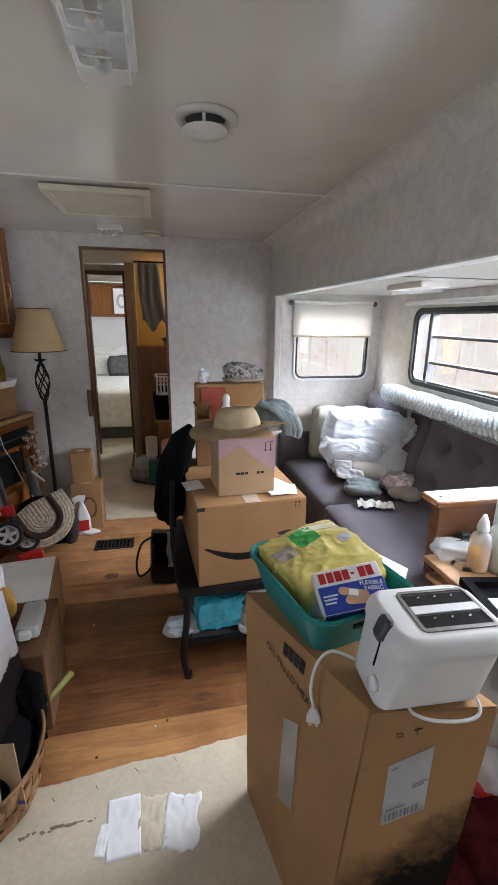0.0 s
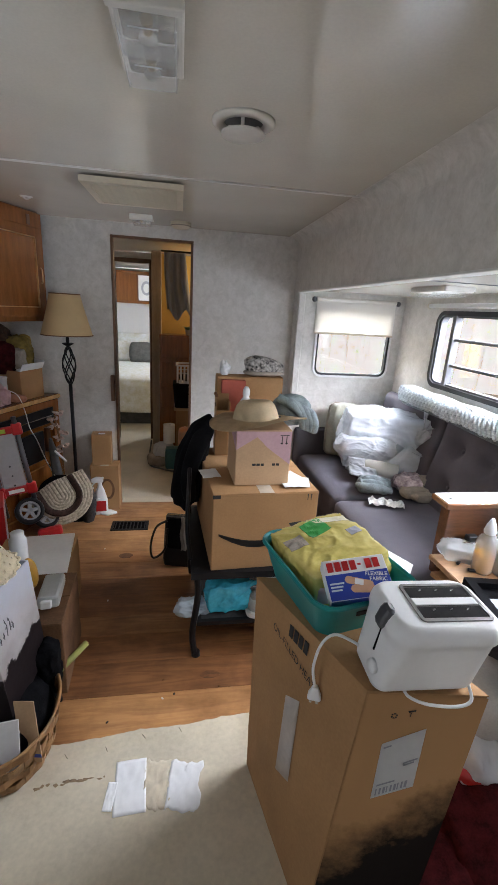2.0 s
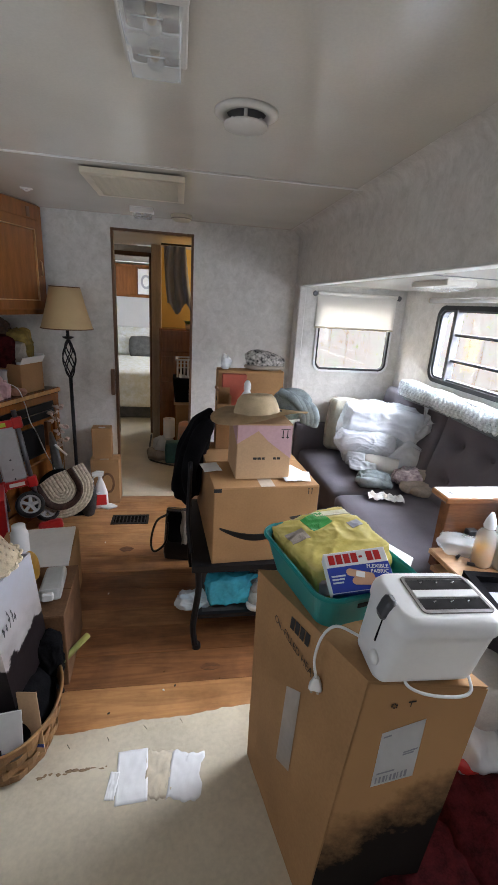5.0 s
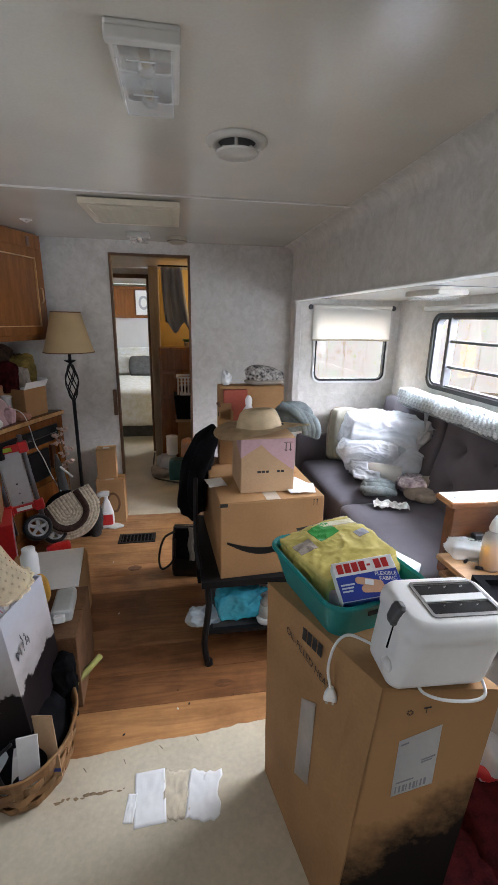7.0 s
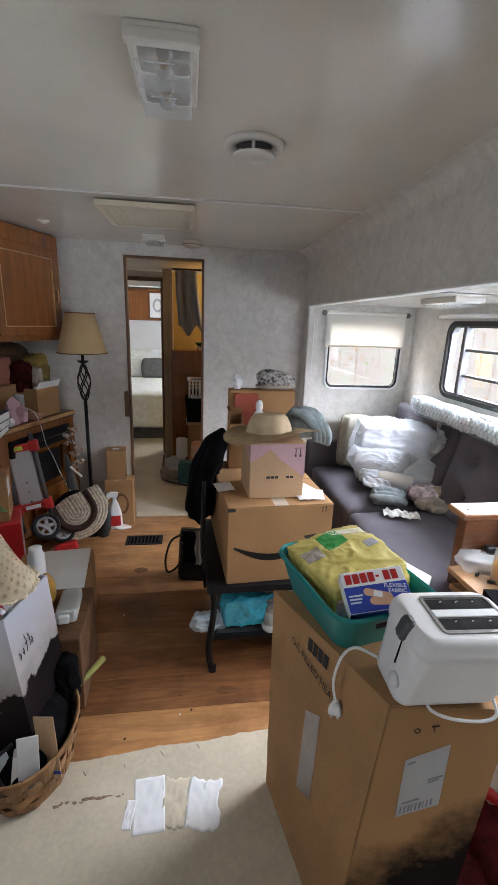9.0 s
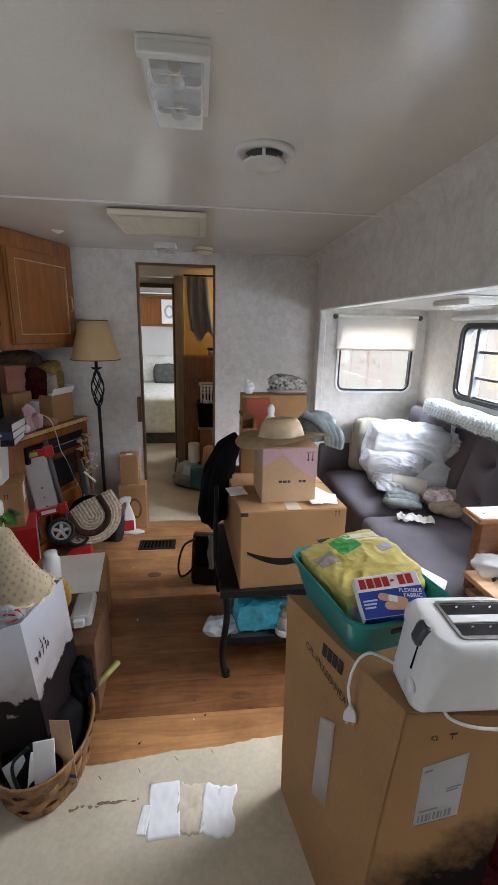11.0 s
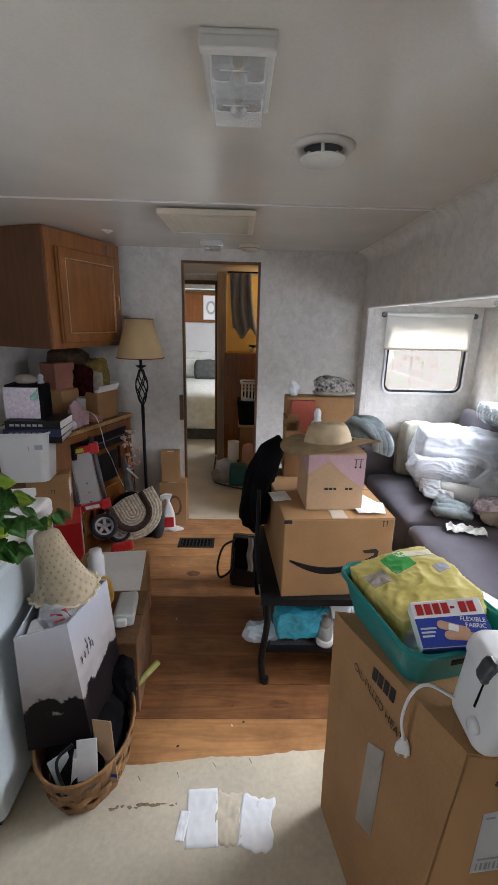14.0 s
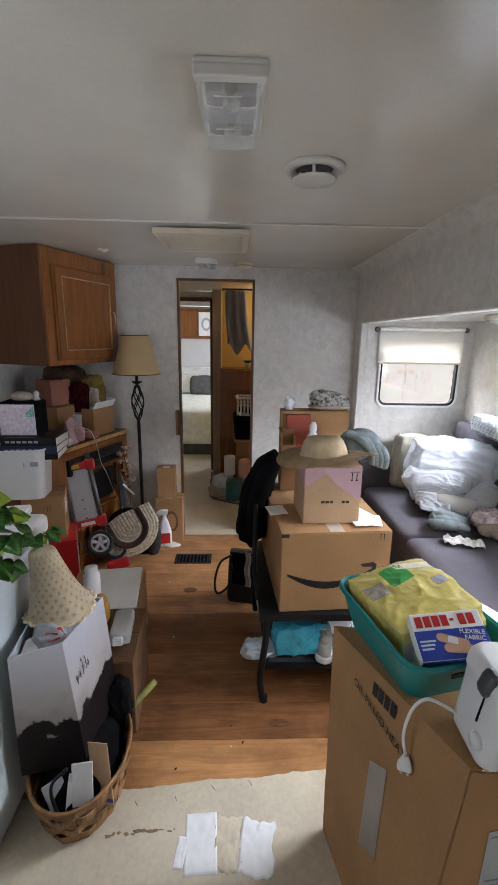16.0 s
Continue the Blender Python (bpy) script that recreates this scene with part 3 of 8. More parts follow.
# corners, near left, near right, far right, far left: the carton is slightly twisted
H_LO = [Vector((0.761, 0.98, 0)) - HB, Vector((1.01, 0.94, 0)) - HB, Vector((0.93, 1.365, 0)) - HB, Vector((0.681, 1.403, 0)) - HB]
H_HI = [Vector((0.833, 0.992, HH)) - HB, Vector((1.084, 0.953, HH)) - HB, Vector((0.92, 1.36, HH)) - HB, Vector((0.669, 1.399, HH)) - HB]
bm = bmesh.new()
grid = []
for k in range(9):
    v = k / 8
    row = []
    for q in range(4):
        a, b = H_LO[q].lerp(H_HI[q], v), H_LO[(q + 1) % 4].lerp(H_HI[(q + 1) % 4], v)
        mid = (a + b) / 2
        out = Vector((mid.x, mid.y, 0)).normalized()
        for i in range(6):
            p = a.lerp(b, i / 6)
            bulge = 0.006 * math.sin(math.pi * i / 6) * math.sin(math.pi * v) + 0.002 * noise.noise(p * 9)
            inset = -0.003 * (1 if i == 0 else 0)
            row.append(bm.verts.new(p + out * bulge + Vector((p.x, p.y, 0)).normalized() * inset))
    grid.append(row)
for a, b in zip(grid, grid[1:]):
    for i in range(24):
        bm.faces.new((a[i], a[(i + 1) % 24], b[(i + 1) % 24], b[i]))
bm.faces.new(grid[0])
bm.faces.new(grid[-1])
bmesh.ops.recalc_face_normals(bm, faces=bm.faces)
part("body", bm, M["card"], heater)


def on_side(q, u, v, off=0.0):
    """A place on side q of the tall box, from its far end to its near end for the long side."""
    a, b, c, d = ((H_LO[3], H_LO[0], H_HI[0], H_HI[3]) if q == 0 else (H_LO[0], H_LO[1], H_HI[1], H_HI[0]))
    p = a.lerp(b, u).lerp(d.lerp(c, u), v)
    n = (b - a).cross(d - a).normalized()
    return p + n * (off + 0.006 * math.sin(math.pi * max(0, min(1, u))) * math.sin(math.pi * max(0, min(1, v))) + 0.0024)


def side_patch(q, u0, u1, v0, v1, t=0.0008, off=0.0):
    return sheet(8, 6, lambda u, v: on_side(q, u0 + (u1 - u0) * u, v0 + (v1 - v0) * v, off), t)


for n, pts in (("flap", (0.0, 0.497)), ("flap", (0.503, 1.0))):
    part(n, sheet(4, 4, lambda u, v: H_HI[0].lerp(H_HI[1], pts[0] + (pts[1] - pts[0]) * u).lerp(H_HI[3].lerp(H_HI[2], pts[0] + (pts[1] - pts[0]) * u), v) * 0.995 + Vector((0, 0, 0.0045 + 0.001 * u)), 0.003), M["card"], heater)

# ---- metal bench and the boxes on it ----
bench = thing("metal_bench", "black metal two-tier bench with curved legs", "bench", 0, 0, 0)
part("top_frame", ring([(0.50, 1.885), (1.06, 1.885), (1.06, 2.53), (0.50, 2.53)], [(0.53, 1.915), (1.03, 1.915), (1.03, 2.50), (0.53, 2.50)], 0.40, 0.43), M["black"], bench)
part("tray", box((0.53, 1.915, 0.415), (1.03, 2.50, 0.429), 0), M["black"], bench)
part("shelf", ring([(0.53, 1.92), (1.04, 1.92), (1.04, 2.51), (0.53, 2.51)], [(0.55, 1.94), (1.02, 1.94), (1.02, 2.49), (0.55, 2.49)], 0.14, 0.16), M["black"], bench)
part("shelf_panel", box((0.55, 1.94, 0.146), (1.02, 2.49, 0.152), 0), mat("smoked_panel", (0.10, 0.10, 0.10), 0.25, var=0.15, scale=9), bench, "dark smoked shelf panel")
for x, y, s in ((0.525, 1.905, -1), (1.04, 1.905, 1), (0.525, 2.51, -1), (1.04, 2.51, 1)):
    part("leg", tube(smooth_path([(x, y, 0.43), (x - s * 0.005, y, 0.3), (x + s * 0.015, y, 0.12), (x + s * 0.005, y, 0.015)]), 0.014), M["black"], bench)
amazon = carton("shipping_box", "large brown shipping box with a printed curved arrow", 0.444, 0.60, 0.345, 0.784, 2.215, 0.43, 3.5)
topbox = carton("small_box", "small brown carton with pale pink upper print", 0.232, 0.22, 0.242, 0.786, 2.105, 0.776, 2, M["card_pale"])
backbox = carton("open_box", "brown carton holding folded clothes", 0.34, 0.09, 0.38, 0.80, 2.535, 0.776, 2)

# ---- corner cabinets ----
A, B = Vector((-0.645, 2.84)), Vector((-0.42, 3.43))
ax = (B - A).normalized()
rot = math.degrees(math.atan2(ax.y, ax.x))
# local frame: x along the front, y into the cabinet, z up
upper = thing("upper_cabinet", "oak corner wall cabinet with a raised panel door", "cabinet", A.x, A.y, 0, rot)
UL = (B - A).length
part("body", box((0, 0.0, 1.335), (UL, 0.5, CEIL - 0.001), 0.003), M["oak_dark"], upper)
lower = thing("corner_cabinet", "oak corner base cabinet with a dark appliance front", "cabinet", A.x, A.y, 0, rot)
part("body", box((-0.22, 0.02, 0), (UL + 0.06, 0.5, 0.81), 0.004), M["oak"], lower)
part("countertop", box((-0.25, -0.01, 0.81), (UL + 0.07, 0.52, 0.845), 0.006), M["oak"], lower)

# blocks of the left side
unit = thing("white_appliance", "pale blue-white enamel appliance with rounded edges", "appliance", -0.62, 1.45, 0)

# ---- outside ----
M["litter"] = mat("leaf_litter", (0.30, 0.21, 0.12), 0.95, var=0.3, scale=2, grain=12, bump=0.4)
ground = structure("ground", box((-60, -60, -1.0), (60, 60, -0.9), 0), M["litter"], "brown leaf-strewn ground outside", "ground")
wb = bpy.data.materials.new("bright_woods")
wb.use_nodes = True
nt = wb.node_tree
tc, mp, nz, nz2, rp = (nt.nodes.new("ShaderNode" + k) for k in ("TexCoord", "Mapping", "TexNoise", "TexNoise", "ValToRGB"))
mp.inputs["Scale"].default_value = (9.0, 9.0, 0.35)
nz.inputs["Scale"].default_value, nz.inputs["Detail"].default_value = 1.0, 5
nz.inputs["Roughness"].default_value, nz2.inputs["Roughness"].default_value = 0.6, 0.74
nz2.inputs["Scale"].default_value, nz2.inputs["Detail"].default_value = 4.5, 12
nt.links.new(tc.outputs["Object"], mp.inputs["Vector"])
nt.links.new(mp.outputs[0], nz.inputs["Vector"])
nt.links.new(tc.outputs["Object"], nz2.inputs["Vector"])
# pale trunks: narrow upright streaks
for k, (p, c) in enumerate(((0.33, (0.66, 0.59, 0.54, 1)), (0.41, (0.95, 0.92, 0.88, 1)), (0.60, (1.0, 1.0, 0.98, 1)), (0.67, (0.82, 0.76, 0.71, 1)))):
    e = rp.color_ramp.elements[k] if k < 2 else rp.color_ramp.elements.new(p)
    e.position, e.color = p, c
nt.links.new(nz.outputs[0], rp.inputs[0])
# litter, bare twigs and some evergreen
rp2 = nt.nodes.new("ShaderNodeValToRGB")
for k, (p, c) in enumerate(((0.36, (0.74, 0.60, 0.52, 1)), (0.47, (0.96, 0.86, 0.78, 1)), (0.54, (1.0, 1.0, 0.96, 1)), (0.62, (0.66, 0.82, 0.52, 1)))):
    e = rp2.color_ramp.elements[k] if k < 2 else rp2.color_ramp.elements.new(p)
    e.position, e.color = p, c
nt.links.new(nz2.outputs[0], rp2.inputs[0])
mx = nt.nodes.new("ShaderNodeMix")
mx.data_type, mx.blend_type = "RGBA", "MULTIPLY"
mx.inputs[0].default_value = 1.0
nt.links.new(rp.outputs[0], mx.inputs[6])
nt.links.new(rp2.outputs[0], mx.inputs[7])
b = nt.nodes["Principled BSDF"]
b.inputs["Roughness"].default_value = 1.0
nt.links.new(mx.outputs[2], b.inputs["Emission Color"])
nt.links.new(mx.outputs[2], b.inputs["Base Color"])
b.inputs["Emission Strength"].default_value = 0.82
structure("backdrop", sheet(24, 2, lambda u, v: (18 * math.sin(radians(-10 + 130 * u)), 18 * math.cos(radians(-10 + 130 * u)), -1 + 12 * v), 0), wb, "pale leafless woods in daylight", "backdrop")
# ---- windows ----
bt = bpy.data.materials.new("translucent_blind")
bt.use_nodes = True
nt = bt.node_tree
nt.nodes.remove(nt.nodes["Principled BSDF"])
d1, d2, ms = nt.nodes.new("ShaderNodeBsdfDiffuse"), nt.nodes.new("ShaderNodeBsdfTranslucent"), nt.nodes.new("ShaderNodeMixShader")
d1.inputs[0].default_value, d2.inputs[0].default_value = (0.84, 0.82, 0.77, 1), (0.90, 0.86, 0.78, 1)
ms.inputs[0].default_value = 0.29
nt.links.new(d1.outputs[0], ms.inputs[1])
nt.links.new(d2.outputs[0], ms.inputs[2])
nt.links.new(ms.outputs[0], nt.nodes["Material Output"].inputs[0])
M["alu"] = mat("grey_aluminium", (0.10, 0.10, 0.105), 0.5, 0.2, var=0.06, bump=0.02)

win1 = tagged(thing("window_1", "small rounded trailer window with a half-drawn roller blind", "window"), kind="structure")
cx, cz = (WX0 + WX1) / 2, (WZ0 + WZ1) / 2
w, h = WX1 - WX0, WZ1 - WZ0
part("outer_trim", ring(rounded_rect(w + 0.034, h + 0.034, 0.068), rounded_rect(w + 0.006, h + 0.006, 0.055), -0.008, 0.012, pose(cx, 3.40, cz, 90)), M["white_plastic"], win1, "white plastic trim")
part("window_frame", ring(rounded_rect(w + 0.006, h + 0.006, 0.055), rounded_rect(w - 0.022, h - 0.022, 0.045), -0.03, 0.006, pose(cx, 3.40, cz, 90)), M["frame_black"], win1, "thin black rubber frame")
pane = part("pane", box((WX0, 3.425, WZ0), (WX1, 3.429, WZ1), 0), M["glass"], win1)
pane.visible_shadow = False

blind = thing("roller_blind", "cream roller blind hanging over the small window", "blind")
part("cloth", sheet(8, 6, lambda u, v: (1.385 + 0.585 * u, 3.383 + 0.002 * math.sin(v * 4 + u * 3), 1.35 + 0.225 * v), 0.0012), bt, blind)
part("hem_bar", box((1.38, 3.376, 1.343), (1.975, 3.388, 1.356), 0.004), M["beige"], blind, "beige hem bar")
part("roller", tube([(1.385, 3.385, 1.578), (1.972, 3.385, 1.578)], 0.014, 12), M["blind"], blind)
for x in (1.365, 1.99):
    part("bracket", lathe([(0, 0), (0.016, 0), (0.018, 0.006), (0.012, 0.014), (0, 0.014)], 16), M["alu"], blind, "small round grey bracket").matrix_basis = pose(x, 3.392, 1.575, 90)

win2 = tagged(thing("window_2", "wide black-framed trailer window with horizontal louvre bars", "window"), kind="structure")
cy, cz = (OY0 + OY1) / 2, (OZ0 + OZ1) / 2
w, h = OY1 - OY0, OZ1 - OZ0
side = pose(OUT, cy, cz, 90, 0, 90)
part("window_frame", ring(rounded_rect(w + 0.030, h + 0.030, 0.075), rounded_rect(w - 0.022, h - 0.022, 0.055), -0.014, 0.03, side), M["frame_black"], win2)
part("inner_lip", ring(rounded_rect(w - 0.022, h - 0.022, 0.055), rounded_rect(w - 0.044, h - 0.044, 0.045), 0.0, 0.04, side), M["alu"], win2)
part("mullion", box((OUT - 0.012, 2.752, OZ0), (OUT + 0.035, 2.782, OZ1), 0.003), M["alu"], win2)
for z in (1.375, 1.225):
    part("louvre_bar", box((OUT - 0.005, OY0, z - 0.008), (OUT + 0.03, 2.745, z + 0.008), 0.002), M["alu"], win2)
for y0, y1, z0, z1 in ((2.785, OY1, OZ0, OZ1), (OY0, 2.745, 1.383, OZ1), (OY0, 2.745, 1.233, 1.367), (OY0, 2.745, OZ0, 1.217)):
    pane = part("pane", box((OUT + 0.034, y0, z0), (OUT + 0.038, y1, z1), 0), M["glass"], win2)
    pane.visible_shadow = False
roll = thing("window_valance", "thin white rolled blind above the wide window", "blind")
part("roll", tube([(2.022, 3.02, 1.567), (2.022, 1.5, 1.573)], 0.014, 12), M["white_plastic"], roll, smooth=True)
part("end_cap", lathe([(0, 0), (0.016, 0), (0.016, 0.01), (0, 0.012)], 16), M["beige"], roll).matrix_basis = pose(2.022, 3.02, 1.567, -90)

# ---- ceiling fixtures ----
M["batten"] = mat("white_batten", (0.70, 0.69, 0.66), 0.4, var=0.03)
tagged(link("trim_ceiling_seam", box((LEFT, 2.325, CEIL - 0.004), (FASCIA, 2.345, CEIL), 0.002), M["batten"]), "thin white batten over a ceiling seam", "trim", kind="structure")
tagged(link("trim_slide_seam", box((FASCIA + 0.05, 2.02, 1.627), (OUT, 2.028, 1.63), 0), M["alu"]), "thin dark seam in the slide-out ceiling", "trim", kind="structure")
tagged(link("trim_fascia", box((FASCIA - 0.006, -0.5, 1.612), (FASCIA + 0.056, 3.40, 1.62), 0.002), M["batten"]), "pale edging under the fascia", "trim", kind="structure")
tagged(link("trim_slide_jamb", box((FASCIA + 0.004, 3.384, 0.0), (FASCIA + 0.05, 3.40, 1.612), 0.003), M["wallpaper"]), "pale upright edging of the slide-out opening", "trim", kind="structure")
cove = bmesh.new()
vs = []
for yy in (-0.5, BACK):
    vs.append([cove.verts.new((FASCIA - 0.07 * (1 - math.sin(radians(a))), yy, CEIL - 0.07 * (1 - math.cos(radians(a))))) for a in range(0, 91, 15)])
for i in range(6):
    cove.faces.new((vs[0][i], vs[0][i + 1], vs[1][i + 1], vs[1][i]))
tagged(link("trim_cove", cove, M["wallpaper"], smooth=True), "rounded wallpapered cove under the ceiling", "trim", kind="structure")


def ceiling_lamp(name, label, w, l, x, y, z, rz=0, lenses=2):
    t = thing(name, label, "ceiling lamp", x, y, z, rz)
    part("base", box((-w / 2, -l / 2, -0.011), (w / 2, l / 2, 0), 0.004, seg=2), M["ivory"], t)
    part("switch_housing", box((-w / 2, -l / 2 - 0.001, -0.031), (w / 2, -l / 2 + 0.020, -0.009), 0.004, seg=2), M["ivory"], t)
    step = (l - 0.024) / lenses
    for k in range(lenses):
        y0 = -l / 2 + 0.022 + k * step
        part("reflector", loft([(RQ(w * 0.74, step * 0.90, 0.012), -0.0115), (RQ(w * 0.70, step * 0.84, 0.012), -0.013), (RQ(w * 0.5, step * 0.5, 0.02), -0.0118)]), M["reflector"], t, "grey reflector dish").location = (0, y0 + step / 2, 0)
        part("bulb", blob((0.018, 0.020, 0.013), (0, y0 + step * 0.60, -0.027), 0, sub=3), M["bulb_glass"], t, "small clear glass bulb", True)
        part("socket", tube([(0, y0 + step * 0.24, -0.022), (0, y0 + step * 0.46, -0.025)], [0.011, 0.009], 12), M["brass"], t, "worn brass bulb socket")
        part("filament", tube([(-0.006, y0 + step * 0.60, -0.028), (0.006, y0 + step * 0.62, -0.029)], 0.0018, 6), M["lever_grey"], t, "dark filament")
        # a shallow tray of clear plastic, open towards the base
        yc = y0 + step / 2
        a, b_ = RQ(w * 0.86, step - 0.002, 0.008), RQ(w * 0.80, step - 0.012, 0.012)
        c_, d_ = RQ(w * 0.78, step - 0.016, 0.012), RQ(w * 0.84, step - 0.006, 0.008)
        pn = part("lens", loft([(a, -0.0112), (b_, -0.040), (RQ(w * 0.74, step - 0.024, 0.012), -0.043), (RQ(w * 0.70, step - 0.03, 0.01), -0.0405), (c_, -0.038), (d_, -0.0112)], False), M["lens"], t, "clear moulded plastic lens", False)
        pn.location = (0, yc, 0)
        pn.visible_shadow = False
        part("lens_face", prism(RQ(w * 0.71, step - 0.029, 0.01), -0.043, -0.0412), M["lens"], pn, "clear lens face")
        for s_ in (-1, 1):
            part("lens_rib", tube([(s_ * w * 0.385, -step / 2 + 0.012, -0.042), (s_ * w * 0.385, step / 2 - 0.012, -0.042)], 0.0013, 6), M["lens_edge"], pn, "bright rib along the lens")
        # short pale rib stands in for a highlight across the lens
        for e_ in (-1,):
            part("lens_rib", tube([(-w * 0.24, e_ * (step / 2 - 0.014), -0.043), (w * 0.16, e_ * (step / 2 - 0.014), -0.043)], 0.0012, 6), M["lens_edge"], pn, "bright rib along the lens")
    return t


M["brass"] = mat("worn_brass", (0.42, 0.30, 0.14), 0.35, 0.8, var=0.2, scale=20)
M["lens_edge"] = mat("moulded_lens_edge", (0.86, 0.86, 0.84), 0.08, var=0.02, alpha=0.55, bump=0, spec=1.0)
M["bulb_glass"] = mat("bulb_glass", (0.55, 0.54, 0.51), 0.04, 0.35, var=0.05, bump=0, spec=1.0, coat=1.0)
M["lens"] = mat("clear_lens", (0.90, 0.91, 0.89), 0.06, var=0.0, alpha=0.2, bump=0.0, spec=1.0)
M["reflector"] = mat("grey_reflector", (0.60, 0.58, 0.53), 0.12, 0.8, var=0.3, scale=30, bump=0.4)
ceiling_lamp("ceiling_lamp", "white double dome lamp with clear lenses on the ceiling", 0.130, 0.275, 0.384, 1.379, CEIL)
ceiling_lamp("ceiling_lamp", "small clear-lensed lamp on the ceiling by the passage", 0.13, 0.17, 0.215, 3.25, CEIL, 0, 1)
sl = thing("slide_lamp", "beige double lamp on the slide-out ceiling", "ceiling lamp", 1.655, 2.33, 1.63)
part("base", prism([(-0.075, -0.15), (0.075, -0.15), (0.075, 0.15), (-0.075, 0.15)], -0.024, 0, 0.005), M["ivory"], sl)
for y in (-0.07, 0.07):
    part("lens", cushion((-0.055, y - 0.062, -0.045), (0.055, y + 0.062, -0.02), 0.012, 0), M["lens"], sl, "clear plastic lens", True).visible_shadow = False
rv = thing("round_ceiling_vent", "round white ceiling vent with a dropped disc", "vent", 0.612, 1.72, CEIL)
part("flange", lathe([(0.052, 0), (0.086, 0), (0.086, -0.006), (0.075, -0.012), (0.055, -0.010), (0.052, 0)], 40), M["ivory"], rv, smooth=True)
part("duct", lathe([(0, -0.001), (0.054, -0.001), (0.054, -0.004), (0, -0.004)], 32), M["black_plastic"], rv, "dark duct mouth")
part("disc", lathe([(0, -0.026), (0.050, -0.026), (0.061, -0.030), (0.058, -0.036), (0, -0.040)], 40), M["ivory"], rv, smooth=True)
for a in (20, 140, 260):
    part("stay", tube([(0.045 * math.cos(radians(a)), 0.045 * math.sin(radians(a)), -0.003), (0.045 * math.cos(radians(a)), 0.045 * math.sin(radians(a)), -0.03)], 0.005, 6), M["ivory"], rv)
ac = thing("ceiling_grille", "aged beige plastic air grille sagging from the ceiling", "air grille", 0.245, 2.655, CEIL - 0.004, 0, rx=1.2)
part("grille_frame", ring([(-0.21, -0.255), (0.21, -0.255), (0.21, 0.215), (-0.21, 0.215)], [(-0.18, -0.21), (0.18, -0.21), (0.18, 0.185), (-0.18, 0.185)], -0.022, 0.0), M["beige"], ac)
part("filter", box((-0.18, -0.21, -0.008), (0.18, 0.185, -0.004), 0), M["taupe"], ac, "dusty filter")
for k in range(23):
    bm = box((-0.18, -0.0025, -0.020), (0.18, 0.0025, -0.006), 0)
    s = part("slat", bm, M["beige"], ac)
    s.location = (0, -0.203 + k * 0.0173, 0)
sd = thing("smoke_alarm", "round ivory smoke alarm on the ceiling", "smoke alarm", 0.445, 3.33, CEIL)
part("body", lathe([(0, -0.036), (0.045, -0.034), (0.062, -0.022), (0.064, 0), (0, 0)], 32), M["beige"], sd, smooth=True)
part("slot_ring", lathe([(0.0600, -0.024), (0.0632, -0.022), (0.0635, -0.018), (0.060, -0.018)], 32), M["taupe"], sd)

clip = thing("ceiling_clip", "small white plastic clip on the ceiling", "clip", -0.337, 2.968, CEIL, 12)
part("plate", box((-0.03, -0.012, -0.006), (0.03, 0.012, 0), 0.003), M["ivory"], clip)
part("hook", tube(smooth_path([(-0.02, 0, -0.004), (0.0, 0, -0.014), (0.02, 0, -0.005)]), 0.004, 6), M["ivory"], clip)
# floor register
fr = thing("floor_register", "black metal floor register set in the planks", "register", 0.115, 3.11, 0.0)
part("frame", ring([(-0.125, -0.065), (0.125, -0.065), (0.125, 0.065), (-0.125, 0.065)], [(-0.108, -0.048), (0.108, -0.048), (0.108, 0.048), (-0.108, 0.048)], 0, 0.005), M["black"], fr)
part("well", box((-0.108, -0.048, 0.0005), (0.108, 0.048, 0.0015), 0), M["black_cloth"], fr)
for k in range(9):
    part("louvre", box((-0.1 + k * 0.0245, -0.048, 0.001), (-0.093 + k * 0.0245, 0.048, 0.0045), 0), M["black"], fr)

# knots in the planks and crumbs lying on them
M["knot"] = mat("dark_knot", (0.155, 0.062, 0.026), 0.4, var=0.3, scale=24, grain=90, stretch=(0.6, 3, 1))
kr_ = random.Random(8)
for x, y, rx_, ry_ in ((0.583, 1.791, 0.045, 0.020), (0.13, 2.732, 0.042, 0.028)):
    o_ = [(rx_ * math.cos(a * math.pi / 10) * (1 + 0.12 * kr_.uniform(-1, 1)), ry_ * math.sin(a * math.pi / 10) * (1 + 0.12 * kr_.uniform(-1, 1))) for a in range(20)]
    part("knot", prism(o_, 0.0, 0.0006), M["knot"], floor, "dark oval knot").location = (x, y, 0)
for x, y, m in ((0.39, 1.691, "paper"), (0.435, 1.707, "ink"), (0.193, 1.608, "ink"), (0.617, 1.728, "card_edge"), (0.391, 1.781, "card_edge"), (-0.007, 2.817, "paper"), (0.089, 2.308, "paper")):
    cb_ = thing("crumb", "tiny crumb lying on the plank floor", "crumb", x, y, 0.0, kr_.uniform(0, 180), group="crumbs on the floor")
    part("bit", blob((0.006, 0.0035, 0.003), (0, 0, 0.0015), 0.3, 200, 2, int(x * 90), flat=0.0), M[m], cb_)

# torn papers and the split in the linoleum
pr = random.Random(5)


def floor_paper(label, x, y, w, d, rz, z=0.004, torn=0.0, material=None):
    t = thing("paper_sheet", label, "paper", x, y, z, rz)
    s = pr.uniform(0, 50)
    part("sheet", sheet(14, 14, lambda u, v: ((u - 0.5) * w + torn * noise.noise(Vector((v * 5, s, u * 2))) * (1 if u > 0.5 else 0.2), (v - 0.5) * d + torn * noise.noise(Vector((u * 5, s, 3))), 0.003 + 0.004 * abs(noise.noise(Vector((u * 3, v * 3, s))))), 0.0008), material or M["paper"], t, smooth=True)


